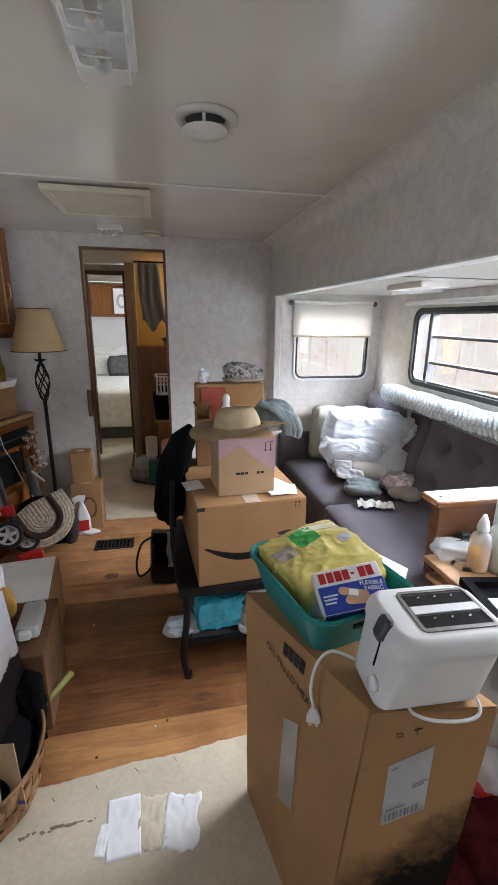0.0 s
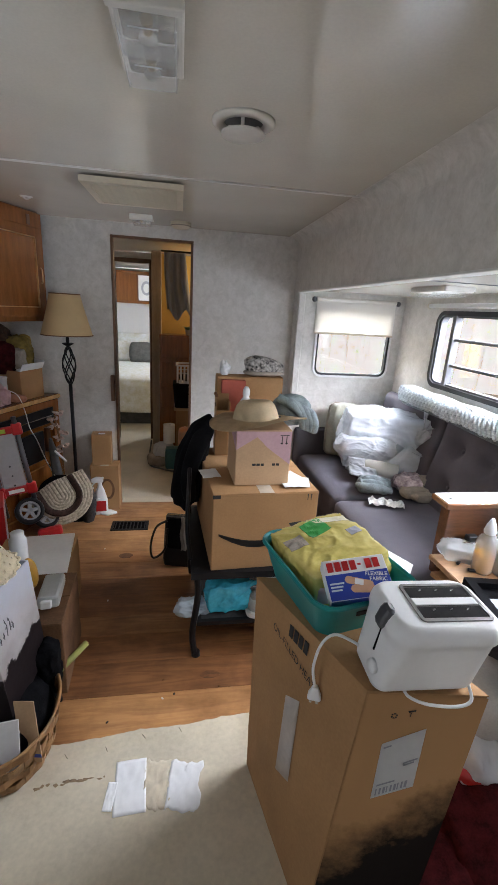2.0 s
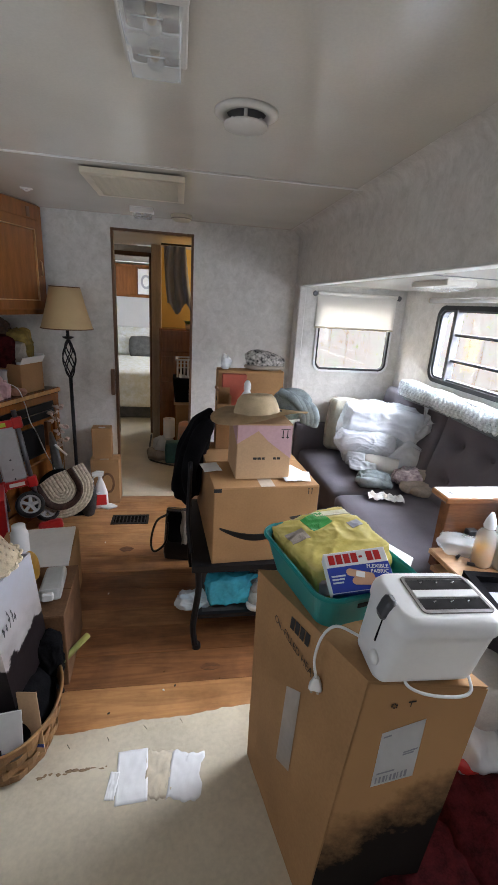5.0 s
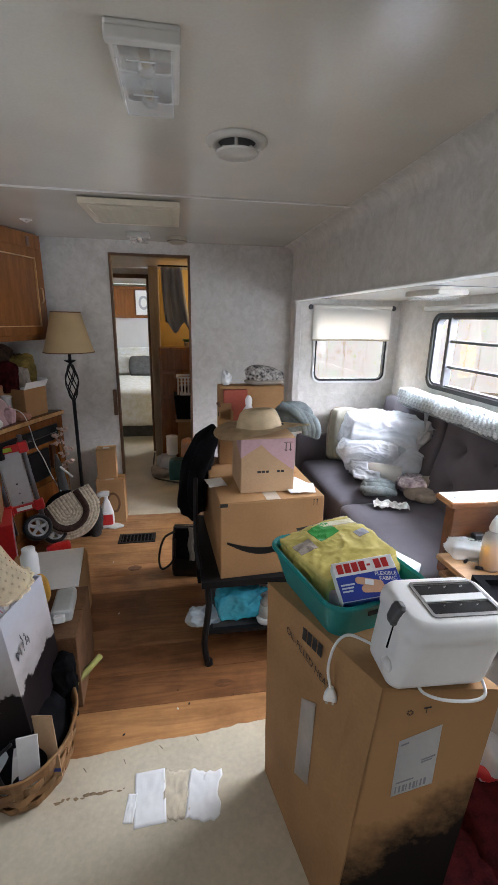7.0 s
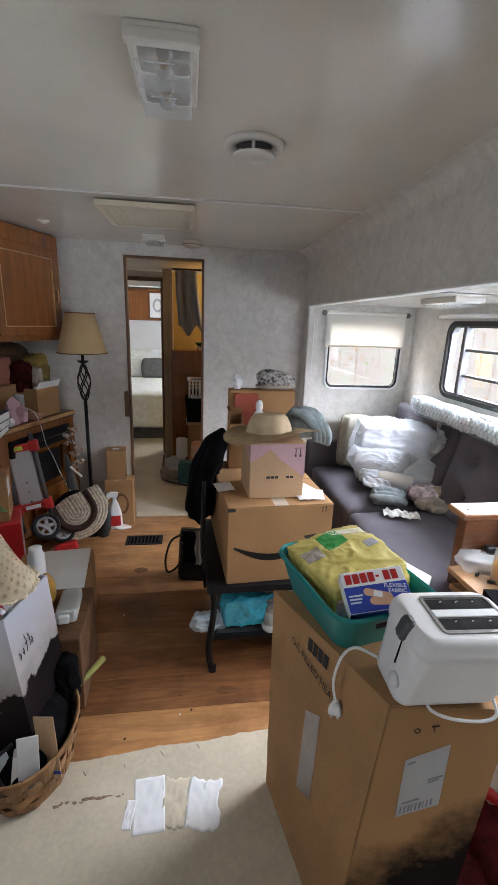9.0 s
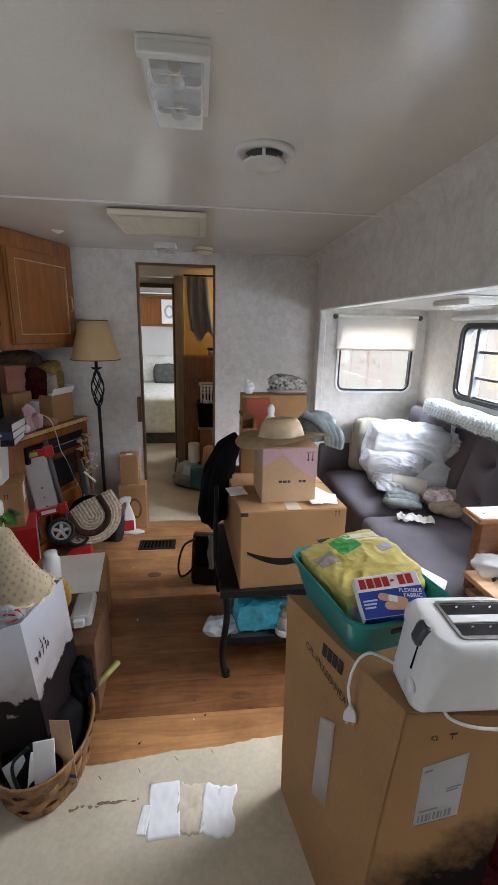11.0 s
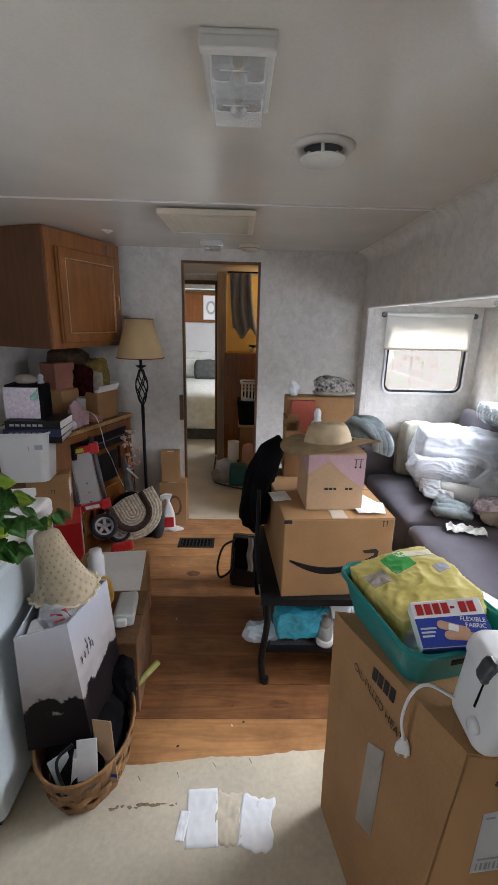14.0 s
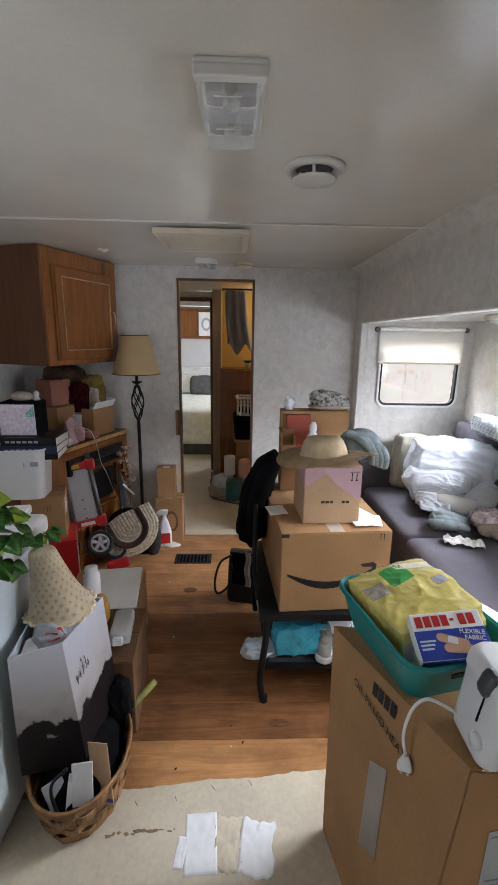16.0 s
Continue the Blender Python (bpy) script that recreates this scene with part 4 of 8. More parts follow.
floor_paper("white paper sheet lying on the linoleum", 0.302, 1.370, 0.098, 0.168, 3)
floor_paper("torn paper scrap lying on the linoleum", 0.243, 1.345, 0.03, 0.085, -6, 0.0045, 0.003)
floor_paper("crumpled white paper lying on the linoleum", 0.472, 1.352, 0.105, 0.150, -8, 0.004, 0.016)
M["glue"] = mat("dried_glue", (0.62, 0.54, 0.40), 0.5, var=0.1, scale=20, bump=0.3)
floor_paper("patch of old glue and torn backing on the linoleum", 0.385, 1.368, 0.082, 0.15, 0, 0.0032, 0.022, M["glue"])
M["floor_dirt"] = mat("brown_floor_dirt", (0.27, 0.18, 0.10), 0.9, var=0.3, scale=60)
split = thing("floor_split", "dirty split across the linoleum beside the papers", "floor split")
for k in range(13):
    u = k / 12
    w_, h_ = pr.uniform(0.006, 0.015), pr.uniform(0.0025, 0.0065)
    o_ = [(w_ * math.cos(2 * math.pi * i / 9) * pr.uniform(0.6, 1.3), h_ * math.sin(2 * math.pi * i / 9) * pr.uniform(0.6, 1.3)) for i in range(9)]
    part("dirt", prism(o_, 0.006, 0.0066), M["floor_dirt"], split).location = (0.012 + 0.222 * u + pr.uniform(-0.006, 0.006), 1.396 + 0.014 * u + pr.uniform(-0.004, 0.004), 0)
for x, y in ((0.079, 1.489), (0.208, 1.501), (0.331, 1.535), (0.459, 1.548), (0.589, 1.560)):
    st = thing("staple", "small dark metal staple in the linoleum", "staple", x, y, 0.0055, pr.uniform(112, 132), group="staples in the floor")
    part("wire", box((-0.010, -0.0009, 0), (0.010, 0.0009, 0.0012), 0), M["ink"], st)

# ---- the tall box, its print and what stands on it ----

def on_face(q, outline_uv, t=0.0007, off=0.0):
    bm = bmesh.new()
    bm.faces.new([bm.verts.new(on_side(q, u, v, off)) for u, v in outline_uv])
    bmesh.ops.solidify(bm, geom=bm.faces[:], thickness=t)
    return bm


for k in range(4):
    u0 = 0.408 + k * 0.047
    part("print_bar", side_patch(0, u0, u0 + 0.036, 0.915, 0.962), M["ink"], heater, "black printed logo bar")
txt = bpy.data.curves.new("lettering", "FONT")
txt.body, txt.size = "OIL-FILLED HEATER", 1.0
tmp = bpy.data.objects.new("lettering", txt)
tme = bpy.data.meshes.new_from_object(tmp)
bpy.data.objects.remove(tmp)
wid = max(v.co.x for v in tme.vertices)
for v in tme.vertices:
    v.co = on_side(0, 0.255 + 0.50 * v.co.x / wid, 0.880 - 0.062 * (v.co.x / wid) + 0.028 * v.co.y / 0.72, 0.0006)
tme.materials.append(M["ink"])
tob = new("lettering", tme)
tob.parent = heater
M["tape"] = mat("clear_tape", (0.60, 0.52, 0.43), 0.2, var=0.05, scale=8, bump=0.05, coat=0.6)
part("tape", on_face(0, [(0.475, 0.34), (0.625, 0.385), (0.60, 0.735), (0.47, 0.69)]), M["tape"], heater, "strip of shiny clear tape")
part("label", on_face(1, [(0.268, 0.618), (0.60, 0.675), (0.562, 0.888), (0.232, 0.825)], off=0.001), M["paper"], heater, "white shipping label")
M["grey_ink"] = mat("grey_ink", (0.42, 0.43, 0.47), 0.8, var=0.05)


def on_label(s, t):
    """A place on the shipping label, s across and t up, both from 0 to 1."""
    return (0.268 + 0.332 * s - 0.036 * t * (1 - s) - 0.038 * t * s, 0.618 + 0.057 * s + (0.207 + 0.006 * s) * t)


for k in range(9):
    s = 0.08 + k * 0.085
    w = 0.03 + 0.015 * (k % 3)
    part("label_bar", on_face(1, [on_label(s, 0.05), on_label(s + w, 0.05), on_label(s + w, 0.17), on_label(s, 0.17)], 0.0004, 0.0018), M["grey_ink"], heater)
for s0, s1, t in ((0.06, 0.24, 0.90), (0.62, 0.95, 0.50), (0.62, 0.88, 0.46), (0.08, 0.5, 0.22)):
    part("label_line", on_face(1, [on_label(s0, t), on_label(s1, t), on_label(s1, t + 0.03), on_label(s0, t + 0.03)], 0.0004, 0.0018), M["grey_ink"], heater)
for k, (u, v) in enumerate(((0.266, 0.926), (0.398, 0.94))):
    for j in range(6 if k == 0 else 2):
        a0, a1 = radians(60 * j + 5), radians(60 * j + 48)
        if k == 0:
            o = [(u + 0.03 * math.cos(a0), v + 0.010 * math.sin(a0)), (u + 0.03 * math.cos(a1), v + 0.010 * math.sin(a1)), (u + 0.014 * math.cos(a1), v + 0.005 * math.sin(a1)), (u + 0.014 * math.cos(a0), v + 0.005 * math.sin(a0))]
        else:
            o = [(u - 0.03, v + 0.004), (u + 0.035, v + 0.010), (u + 0.035, v + 0.004), (u - 0.02, v - 0.001)] if j == 0 else [(u - 0.004, v), (u + 0.004, v), (u + 0.004, v - 0.014), (u - 0.004, v - 0.014)]
        part("print_mark", on_face(1, o, 0.0004, 0.0012), M["ink"], heater, "black printed mark")


def hollow(w, d, h, r, taper, wall=0.004, rim=0.008):
    """An open tub with tapering sides, a rounded rim and an inner skin."""
    k = taper
    return loft([(RQ(w * k, d * k, r * k), 0), (RQ(w, d, r), h - 0.004), (RQ(w + rim * 2, d + rim * 2, r + rim), h - 0.004), (RQ(w + rim * 2, d + rim * 2, r + rim), h + 0.002), (RQ(w + rim, d + rim, r + rim / 2), h + 0.006), (RQ(w - wall * 2, d - wall * 2, r - wall), h + 0.002), (RQ((w - wall * 2) * k, (d - wall * 2) * k, r * k), wall)])


# paints the front's shade: darker towards the bottom and right, broken up by noise
sm = bpy.data.materials.new("painted_box_shade")
sm.use_nodes = True
nt = sm.node_tree
b = nt.nodes["Principled BSDF"]
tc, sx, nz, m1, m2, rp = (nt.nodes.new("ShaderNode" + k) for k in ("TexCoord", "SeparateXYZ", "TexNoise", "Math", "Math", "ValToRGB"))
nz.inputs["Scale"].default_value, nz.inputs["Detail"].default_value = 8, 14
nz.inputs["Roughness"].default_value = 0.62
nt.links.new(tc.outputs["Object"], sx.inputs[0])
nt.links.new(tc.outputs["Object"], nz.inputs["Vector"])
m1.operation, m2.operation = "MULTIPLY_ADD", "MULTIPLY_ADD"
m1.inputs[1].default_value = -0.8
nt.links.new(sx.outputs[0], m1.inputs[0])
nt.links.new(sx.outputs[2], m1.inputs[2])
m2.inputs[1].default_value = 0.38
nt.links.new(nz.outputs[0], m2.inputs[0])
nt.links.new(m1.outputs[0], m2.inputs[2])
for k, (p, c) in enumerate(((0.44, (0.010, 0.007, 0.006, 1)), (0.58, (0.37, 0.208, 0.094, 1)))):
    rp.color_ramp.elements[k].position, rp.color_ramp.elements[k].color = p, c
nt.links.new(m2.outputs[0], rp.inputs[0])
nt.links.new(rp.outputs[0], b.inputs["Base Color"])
b.inputs["Roughness"].default_value = 0.9
b.inputs["Specular IOR Level"].default_value = 0.15
part("stained_panel", side_patch(1, 0.012, 0.995, 0.01, 0.995, 0.0006, -0.0012), sm, heater, "brown side panel with dark shade painted low on it")
from mathutils.bvhtree import BVHTree


def decal(src, nx, ny, place, t=0.0008):
    """A thin sheet laid on src from above; place(u, v) gives x, y in src's own axes."""
    tree = BVHTree.FromPolygons([v.co for v in src.data.vertices], [p.vertices for p in src.data.polygons])

    def drop(u, v):
        x, y = place(u, v)
        hit = tree.ray_cast(Vector((x, y, 1)), Vector((0, 0, -1)))[0]
        return (x, y, (hit.z if hit else 0) + 0.0012)

    return sheet(nx, ny, drop, t)


tray = thing("teal_tub", "teal plastic tub full of packets on the tall box", "tub", 0.861, 1.309, 0.7455, 13)
part("body", hollow(0.285, 0.355, 0.108, 0.05, 0.80), M["teal"], tray, smooth=False)
part("grip_slot", box((-0.05, -0.1795, 0.075), (0.05, -0.176, 0.087), 0.001), M["black_plastic"], tray, "dark grip slot")
pk = thing("pouch_bag", "crinkled yellow film pouch with a green label in the tub", "packet", 0.860, 1.355, 0.785, 16, ry=-9)
pouch = part("pouch", crumple((0.132, 0.136, 0.062), (0.004, -0.004, 0.047), 3, 0.0065, 15, 6, square=0.68), M["yellow"], pk, smooth=True)
part("print_label", decal(pouch, 14, 10, lambda u, v: (-0.03 + 0.075 * u, 0.015 + 0.075 * v + 0.02 * u)), M["green"], pk, "green printed label")
part("window_print", decal(pouch, 8, 8, lambda u, v: (-0.105 + 0.055 * u, 0.0 + 0.05 * v)), M["taupe"], pk, "brown printed picture")
part("code_print", decal(pouch, 8, 6, lambda u, v: (0.075 + 0.035 * u, -0.02 + 0.03 * v)), M["grey_ink"], pk, "grey printed code")
part("film_edge", decal(pouch, 26, 4, lambda u, v: (0.02 + 0.10 * u, 0.112 - 0.03 * v - 0.03 * u)), M["film_edge"], pk, "clear crimped film edge")
pk2 = thing("clear_packet", "clear film packet of wipes in the tub", "packet", 0.785, 1.43, 0.79, 30)
part("film", blob((0.05, 0.045, 0.04), (0, 0, 0.03), 0.2, 14, 4, 8, crease=0.6), M["bag"], pk2, smooth=True)
pt = thing("pink_jar", "small pink round jar in the tub", "jar", 0.803, 1.225, 0.80)
part("jar", lathe([(0, 0), (0.028, 0), (0.03, 0.01), (0.03, 0.035), (0.026, 0.042), (0, 0.042)], 24), M["pink"], pt, smooth=True)
plaster = thing("plaster_box", "white and blue plaster carton with red lettering bars", "carton", 0.864, 1.172, 0.883, -4, rx=30, ry=-9)
part("carton", box((-0.075, -0.05, -0.022), (0.075, 0.05, 0.018), 0.0015), M["paper"], plaster)
part("blue_panel", box((-0.074, -0.049, 0.0182), (0.074, 0.012, 0.0188), 0), M["blue"], plaster, "blue printed panel")
part("blue_panel", box((-0.074, -0.0508, -0.021), (0.074, -0.0502, 0.017), 0), M["blue"], plaster, "blue printed panel")
for k in range(7):
    if k != 4:
        part("red_bar", box((-0.066 + k * 0.0185, 0.019, 0.0182), (-0.0515 + k * 0.0185, 0.043, 0.019), 0), M["red"], plaster, "red printed lettering bar")
part("red_bar", box((0.008, 0.029, 0.0182), (0.0165, 0.034, 0.019), 0), M["red"], plaster)
M["skin_tan"] = mat("tan_print", (0.62, 0.36, 0.22), 0.5, var=0.06)
for x, y, a in ((0.0, -0.012, -20), (0.01, -0.030, -8)):
    part("strip_print", prism(rounded_rect(0.066, 0.018, 0.009), 0.0188, 0.0194), M["skin_tan"], plaster, "tan plaster picture").matrix_basis = pose(x, y, 0, 0, 0, a)
part("strip_print", prism(rounded_rect(0.02, 0.014, 0.002), 0.0194, 0.0199), M["paper"], plaster).matrix_basis = pose(0.0, -0.012, 0, 0, 0, -20)
letters("FLEXIBLE", 0.013, plaster, pose(0.044, -0.002, 0.0192, 0, 0, -8), M["paper"])
letters("FABRIC", 0.013, plaster, pose(0.046, -0.015, 0.0192, 0, 0, -8), M["paper"])
for k in range(3):
    part("print_line", box((-0.068, -0.012 - k * 0.008, 0.0189), (-0.035 - k * 0.004, -0.008 - k * 0.008, 0.0193), 0), M["pale_blue"], plaster)
pbk = thing("medicine_carton", "flat white carton with an orange print behind the tub", "carton", 1.035, 1.375, 0.795, 35, rx=6)
part("carton", box((-0.06, -0.07, -0.085), (0.06, 0.07, 0.01), 0.002), M["paper"], pbk)
part("print_spot", lathe([(0, 0.0102), (0.016, 0.0102), (0.016, 0.0108), (0, 0.0108)], 16, (-0.01, 0.01, 0)), M["red"], pbk, "orange printed spot")

M["black_gloss"] = mat("dark_slot", (0.010, 0.008, 0.007), 0.8, var=0.3, scale=20, spec=0.1)
M["dark_steel"] = mat("dark_steel", (0.22, 0.21, 0.20), 0.3, 0.8, var=0.1, stretch=(8, 1, 1))
toaster = thing("toaster", "white two-slot toaster with a dark lever on the tall box", "toaster", 0.947, 1.034, 0.7495, -3)
toaster.scale = (0.865, 0.97, 0.865)
RR = rounded_rect
shell = loft([(RQ(0.15, 0.08, 0.02), 0.006), (RQ(0.232, 0.122, 0.022), 0.0062), (RQ(0.246, 0.130, 0.026), 0.012), (RQ(0.251, 0.137, 0.028), 0.025), (RQ(0.253, 0.151, 0.034), 0.08), (RQ(0.256, 0.166, 0.040), 0.135), (RQ(0.257, 0.173, 0.042), 0.152), (RQ(0.263, 0.181, 0.044), 0.157), (RQ(0.264, 0.183, 0.044), 0.170), (RQ(0.260, 0.180, 0.044), 0.183), (RQ(0.251, 0.170, 0.044), 0.193), (RQ(0.238, 0.156, 0.040), 0.1985), (RQ(0.222, 0.140, 0.034), 0.2), (RQ(0.15, 0.08, 0.02), 0.2001)], True)
part("body", shell, M["white_plastic"], toaster, smooth=True)
part("top_plate", ring(RR(0.176, 0.122, 0.012), RR(0.160, 0.106, 0.006), 0.1995, 0.2030), M["dark_steel"], toaster, "brown-tinged steel slot surround").location = (0.020, 0, 0)
part("well", prism(RR(0.161, 0.107, 0.006), 0.1996, 0.2006), M["dark_steel"], toaster, "dark steel well").location = (0.020, 0, 0)
for y in (-0.032, 0.032):
    part("slot", box((-0.058, y - 0.0165, 0.2007), (0.098, y + 0.0165, 0.2012), 0), M["black_gloss"], toaster, "deep dark bread slot")
    for k in range(3):
        part("guard_wire", tube([(-0.025 + k * 0.042, y + 0.005, 0.2012), (-0.018 + k * 0.042, y + 0.008, 0.2022)], 0.0016, 6), M["steel"], toaster, "steel guard wire tip")
part("bridge", box((-0.060, -0.012, 0.2007), (0.100, 0.012, 0.2040), 0.0015), M["white_plastic"], toaster)
part("lever", loft([(RQ(0.012, 0.024, 0.005), -0.026), (RQ(0.024, 0.036, 0.010), -0.016), (RQ(0.027, 0.040, 0.012), 0.010), (RQ(0.024, 0.036, 0.011), 0.021), (RQ(0.012, 0.022, 0.005), 0.027)]), M["lever_grey"], toaster, "dark grey lever paddle", False).matrix_basis = pose(-0.128, -0.014, 0.178, 0, 14, 0)
part("lever_slot", box((-0.1295, -0.020, 0.085), (-0.11, -0.016, 0.150), 0), M["black_cloth"], toaster, "dark lever slot")
part("knob", lathe([(0, 0), (0.017, 0), (0.015, 0.012), (0, 0.013)], 24), M["white_plastic"], toaster, "white browning knob", True).matrix_basis = pose(-0.124, -0.035, 0.055, 0, -90, 0)
for x in (-0.08, 0.08):
    for y in (-0.045, 0.045):
        part("foot", lathe([(0, 0), (0.01, 0), (0.012, 0.01), (0, 0.01)], 10, (x, y, 0)), M["white_plastic"], toaster)
for o in toaster.children:
    mb = o.matrix_basis.copy()
    back_ = mb.inverted()
    for v in o.data.vertices:
        q = mb @ v.co
        q.x += 0.17 * q.z
        v.co = back_ @ q
cord = thing("power_cord", "white toaster cord with a plug hanging off the box", "cord")
part("cable", tube(smooth_path([(0.868, 1.075, 0.765), (0.835, 1.085, 0.785), (0.795, 1.10, 0.795), (0.768, 1.105, 0.765), (0.757, 1.107, 0.70), (0.765, 1.103, 0.645)], 8), 0.0034, 8), M["white_plastic"], cord, smooth=True)
part("plug", loft([(RR(0.012, 0.012, 0.004), 0.0), (RR(0.030, 0.018, 0.006), -0.022), (RR(0.032, 0.018, 0.006), -0.034)]), M["white_plastic"], cord).matrix_basis = pose(0.766, 1.102, 0.648, 0, 0, -20)
for y in (-0.007, 0.007):
    part("pin", box((-0.003, -0.001, -0.05), (0.003, 0.001, -0.034), 0), M["steel"], cord).matrix_basis = pose(0.766 + y, 1.102 - y * 0.4, 0.648, 0, 0, -20)
part("loop", tube(smooth_path([(0.905, 0.985, 0.757), (0.912, 0.968, 0.748), (0.95, 0.955, 0.738), (1.01, 0.947, 0.735), (1.04, 0.95, 0.745), (1.045, 0.975, 0.765)], 8), 0.0034, 8), M["white_plastic"], cord, smooth=True)

# ---- bench goods ----
def arrows(parent, x, y, z, s=1.0, turn=0):
    for k in (0, 0.016 * s):
        part("arrow_print", prism([(-0.0015 * s, -0.03 * s), (0.0015 * s, -0.03 * s), (0.0015 * s, -0.006 * s), (0.006 * s, -0.006 * s), (0, 0), (-0.006 * s, -0.006 * s), (-0.0015 * s, -0.006 * s)], -0.0004, 0.0004), M["ink"], parent, "black printed arrow").matrix_basis = pose(x + k, y, z, 90) @ pose(0, 0, 0, 0, 0, turn)


aw, ad, ah = 0.444, 0.60, 0.345
smile = bmesh.new()
pts = []
for k in range(25):
    u = k / 24
    pts.append((-0.195 + 0.345 * u, 0.15 - 0.075 * math.sin(math.pi * (0.08 + 0.84 * u)) + 0.012 * u, 0.005 + 0.011 * math.sin(math.pi * min(1, u * 1.15)) ))
up = [smile.verts.new((x, z + t, 0)) for x, z, t in pts]
dn = [smile.verts.new((x, z - t, 0)) for x, z, t in pts]
for k in range(24):
    smile.faces.new((dn[k], dn[k + 1], up[k + 1], up[k]))
bmesh.ops.solidify(smile, geom=smile.faces[:], thickness=0.0006)
part("curve_print", smile, M["ink"], amazon, "black printed curve").matrix_basis = pose(0, -ad / 2 - 0.0008, 0.035, 90)
part("curve_tip", prism([(0.10, 0.205), (0.155, 0.212), (0.168, 0.20), (0.160, 0.155), (0.148, 0.155), (0.150, 0.192), (0.11, 0.192)], -0.0004, 0.0004), M["ink"], amazon, "black printed tip").matrix_basis = pose(0, -ad / 2 - 0.0008, 0.0, 90)
arrows(amazon, 0.175, -ad / 2 - 0.0006, 0.335, 0.9)
part("corner_tape", box((-aw / 2 - 0.0008, -ad / 2 - 0.001, ah - 0.018), (-aw / 2 + 0.03, -ad / 2 + 0.002, ah - 0.003), 0), M["ink"], amazon, "dark strip of tape at the corner")
part("tape", box((-0.03, -ad / 2 + 0.002, ah + 0.0006), (0.03, ad / 2 - 0.002, ah + 0.0014), 0), M["tape"], amazon)

tw, td, th = 0.232, 0.22, 0.242
part("pink_print", prism([(-tw / 2 + 0.001, th - 0.006), (-tw / 2 + 0.001, th - 0.085), (-0.03, th - 0.03), (0.015, th - 0.075), (tw / 2 - 0.001, th - 0.15), (tw / 2 - 0.001, th - 0.006)], -0.0003, 0.0003), M["pink"], topbox, "pale pink printed band").matrix_basis = pose(0, -td / 2 - 0.0006, 0, 90)
part("pink_print", prism([(-td / 2 + 0.001, th - 0.006), (td / 2 - 0.001, th - 0.085), (td / 2 - 0.001, th - 0.006)], -0.0003, 0.0003), M["pink"], topbox).matrix_basis = pose(-tw / 2 - 0.0006, 0, 0, 90, 0, -90)
arrows(topbox, 0.075, -td / 2 - 0.0012, 0.180, 1.2, 180)
part("arrow_line", box((0.066, -td / 2 - 0.0014, 0.218), (0.105, -td / 2 - 0.0008, 0.2205), 0), M["ink"], topbox)
for x0, x1 in ((-0.045, -0.03), (-0.027, -0.012), (-0.008, 0.004), (0.04, 0.052), (0.056, 0.07)):
    part("print_bar", box((x0, -td / 2 - 0.001, 0.088), (x1, -td / 2 - 0.0004, 0.098), 0), M["ink"], topbox, "unreadable dark print")

hat = thing("straw_hat", "wide-brimmed tan straw hat lying on the cartons", "hat", 0.775, 2.08, 1.048, 8, rx=-6, ry=-3)
part("crown", lathe([(0.104, 0), (0.096, 0.03), (0.085, 0.056), (0.070, 0.071), (0.048, 0.074), (0.022, 0.064), (0, 0.060)], 40, center=(-0.012, 0, 0), squash=(0.93, 1.0)), M["straw"], hat, smooth=True)
brim = bmesh.new()
gr = []
for j in range(7):
    r = 0.098 + 0.115 * j / 6
    gr.append([brim.verts.new((r * math.cos(2 * math.pi * i / 48) * 0.98, r * math.sin(2 * math.pi * i / 48) * 0.85, 0.002 - 0.012 * (j / 6) ** 2 + 0.020 * (j / 6) ** 2 * math.cos(4 * math.pi * i / 48 + 2.2) + 0.006 * noise.noise(Vector((i * 0.3, j * 0.3, 1))))) for i in range(48)])
for a, b in zip(gr, gr[1:]):
    for i in range(48):
        brim.faces.new((a[i], a[(i + 1) % 48], b[(i + 1) % 48], b[i]))
bmesh.ops.solidify(brim, geom=brim.faces[:], thickness=0.003)
part("brim", brim, M["straw"], hat, smooth=True)
fig = thing("white_bottle", "small white plastic bottle standing on the boxes", "bottle", 0.735, 2.19, 1.0185)
fig.scale = (1.0, 1.0, 1.25)
part("bottle", lathe([(0, 0), (0.024, 0), (0.026, 0.01), (0.026, 0.06), (0.014, 0.075), (0.014, 0.085)], 20), M["white_plastic"], fig, smooth=True)
part("cap", lathe([(0.016, 0.082), (0.016, 0.10), (0.008, 0.112), (0, 0.112)], 16), M["white_plastic"], fig, smooth=True)
knit = thing("knit_blanket", "grey-blue ribbed fleece bundled on the cartons", "blanket", 0.945, 2.21, 1.035)
part("blanket", blob((0.092, 0.08, 0.075), (0.0, 0, 0.02), 0.10, 9, 5, 11, crease=0.35), M["grey_blue"], knit, smooth=True)
for k in range(4):
    part("fold", tube(smooth_path([(-0.07 + 0.03 * k, -0.045, 0.085 - 0.006 * k * k), (-0.02 + 0.03 * k, -0.075, 0.062 - 0.012 * k), (0.03 + 0.022 * k, -0.078, 0.015 - 0.012 * k), (0.05 + 0.016 * k, -0.06, -0.045 - 0.006 * k)], 6), 0.019, 10), M["grey_blue"], knit, smooth=True)
cw = mat("black_white_knit", (0.50, 0.47, 0.44), 0.95, var=0.05, scale=48, grain=90, second=(0.03, 0.03, 0.03), bump=0.6, spec=0.1)
scarf = thing("patterned_scarf", "black and white patterned knit roll on the carton", "scarf", 0.86, 2.525, 1.1575)
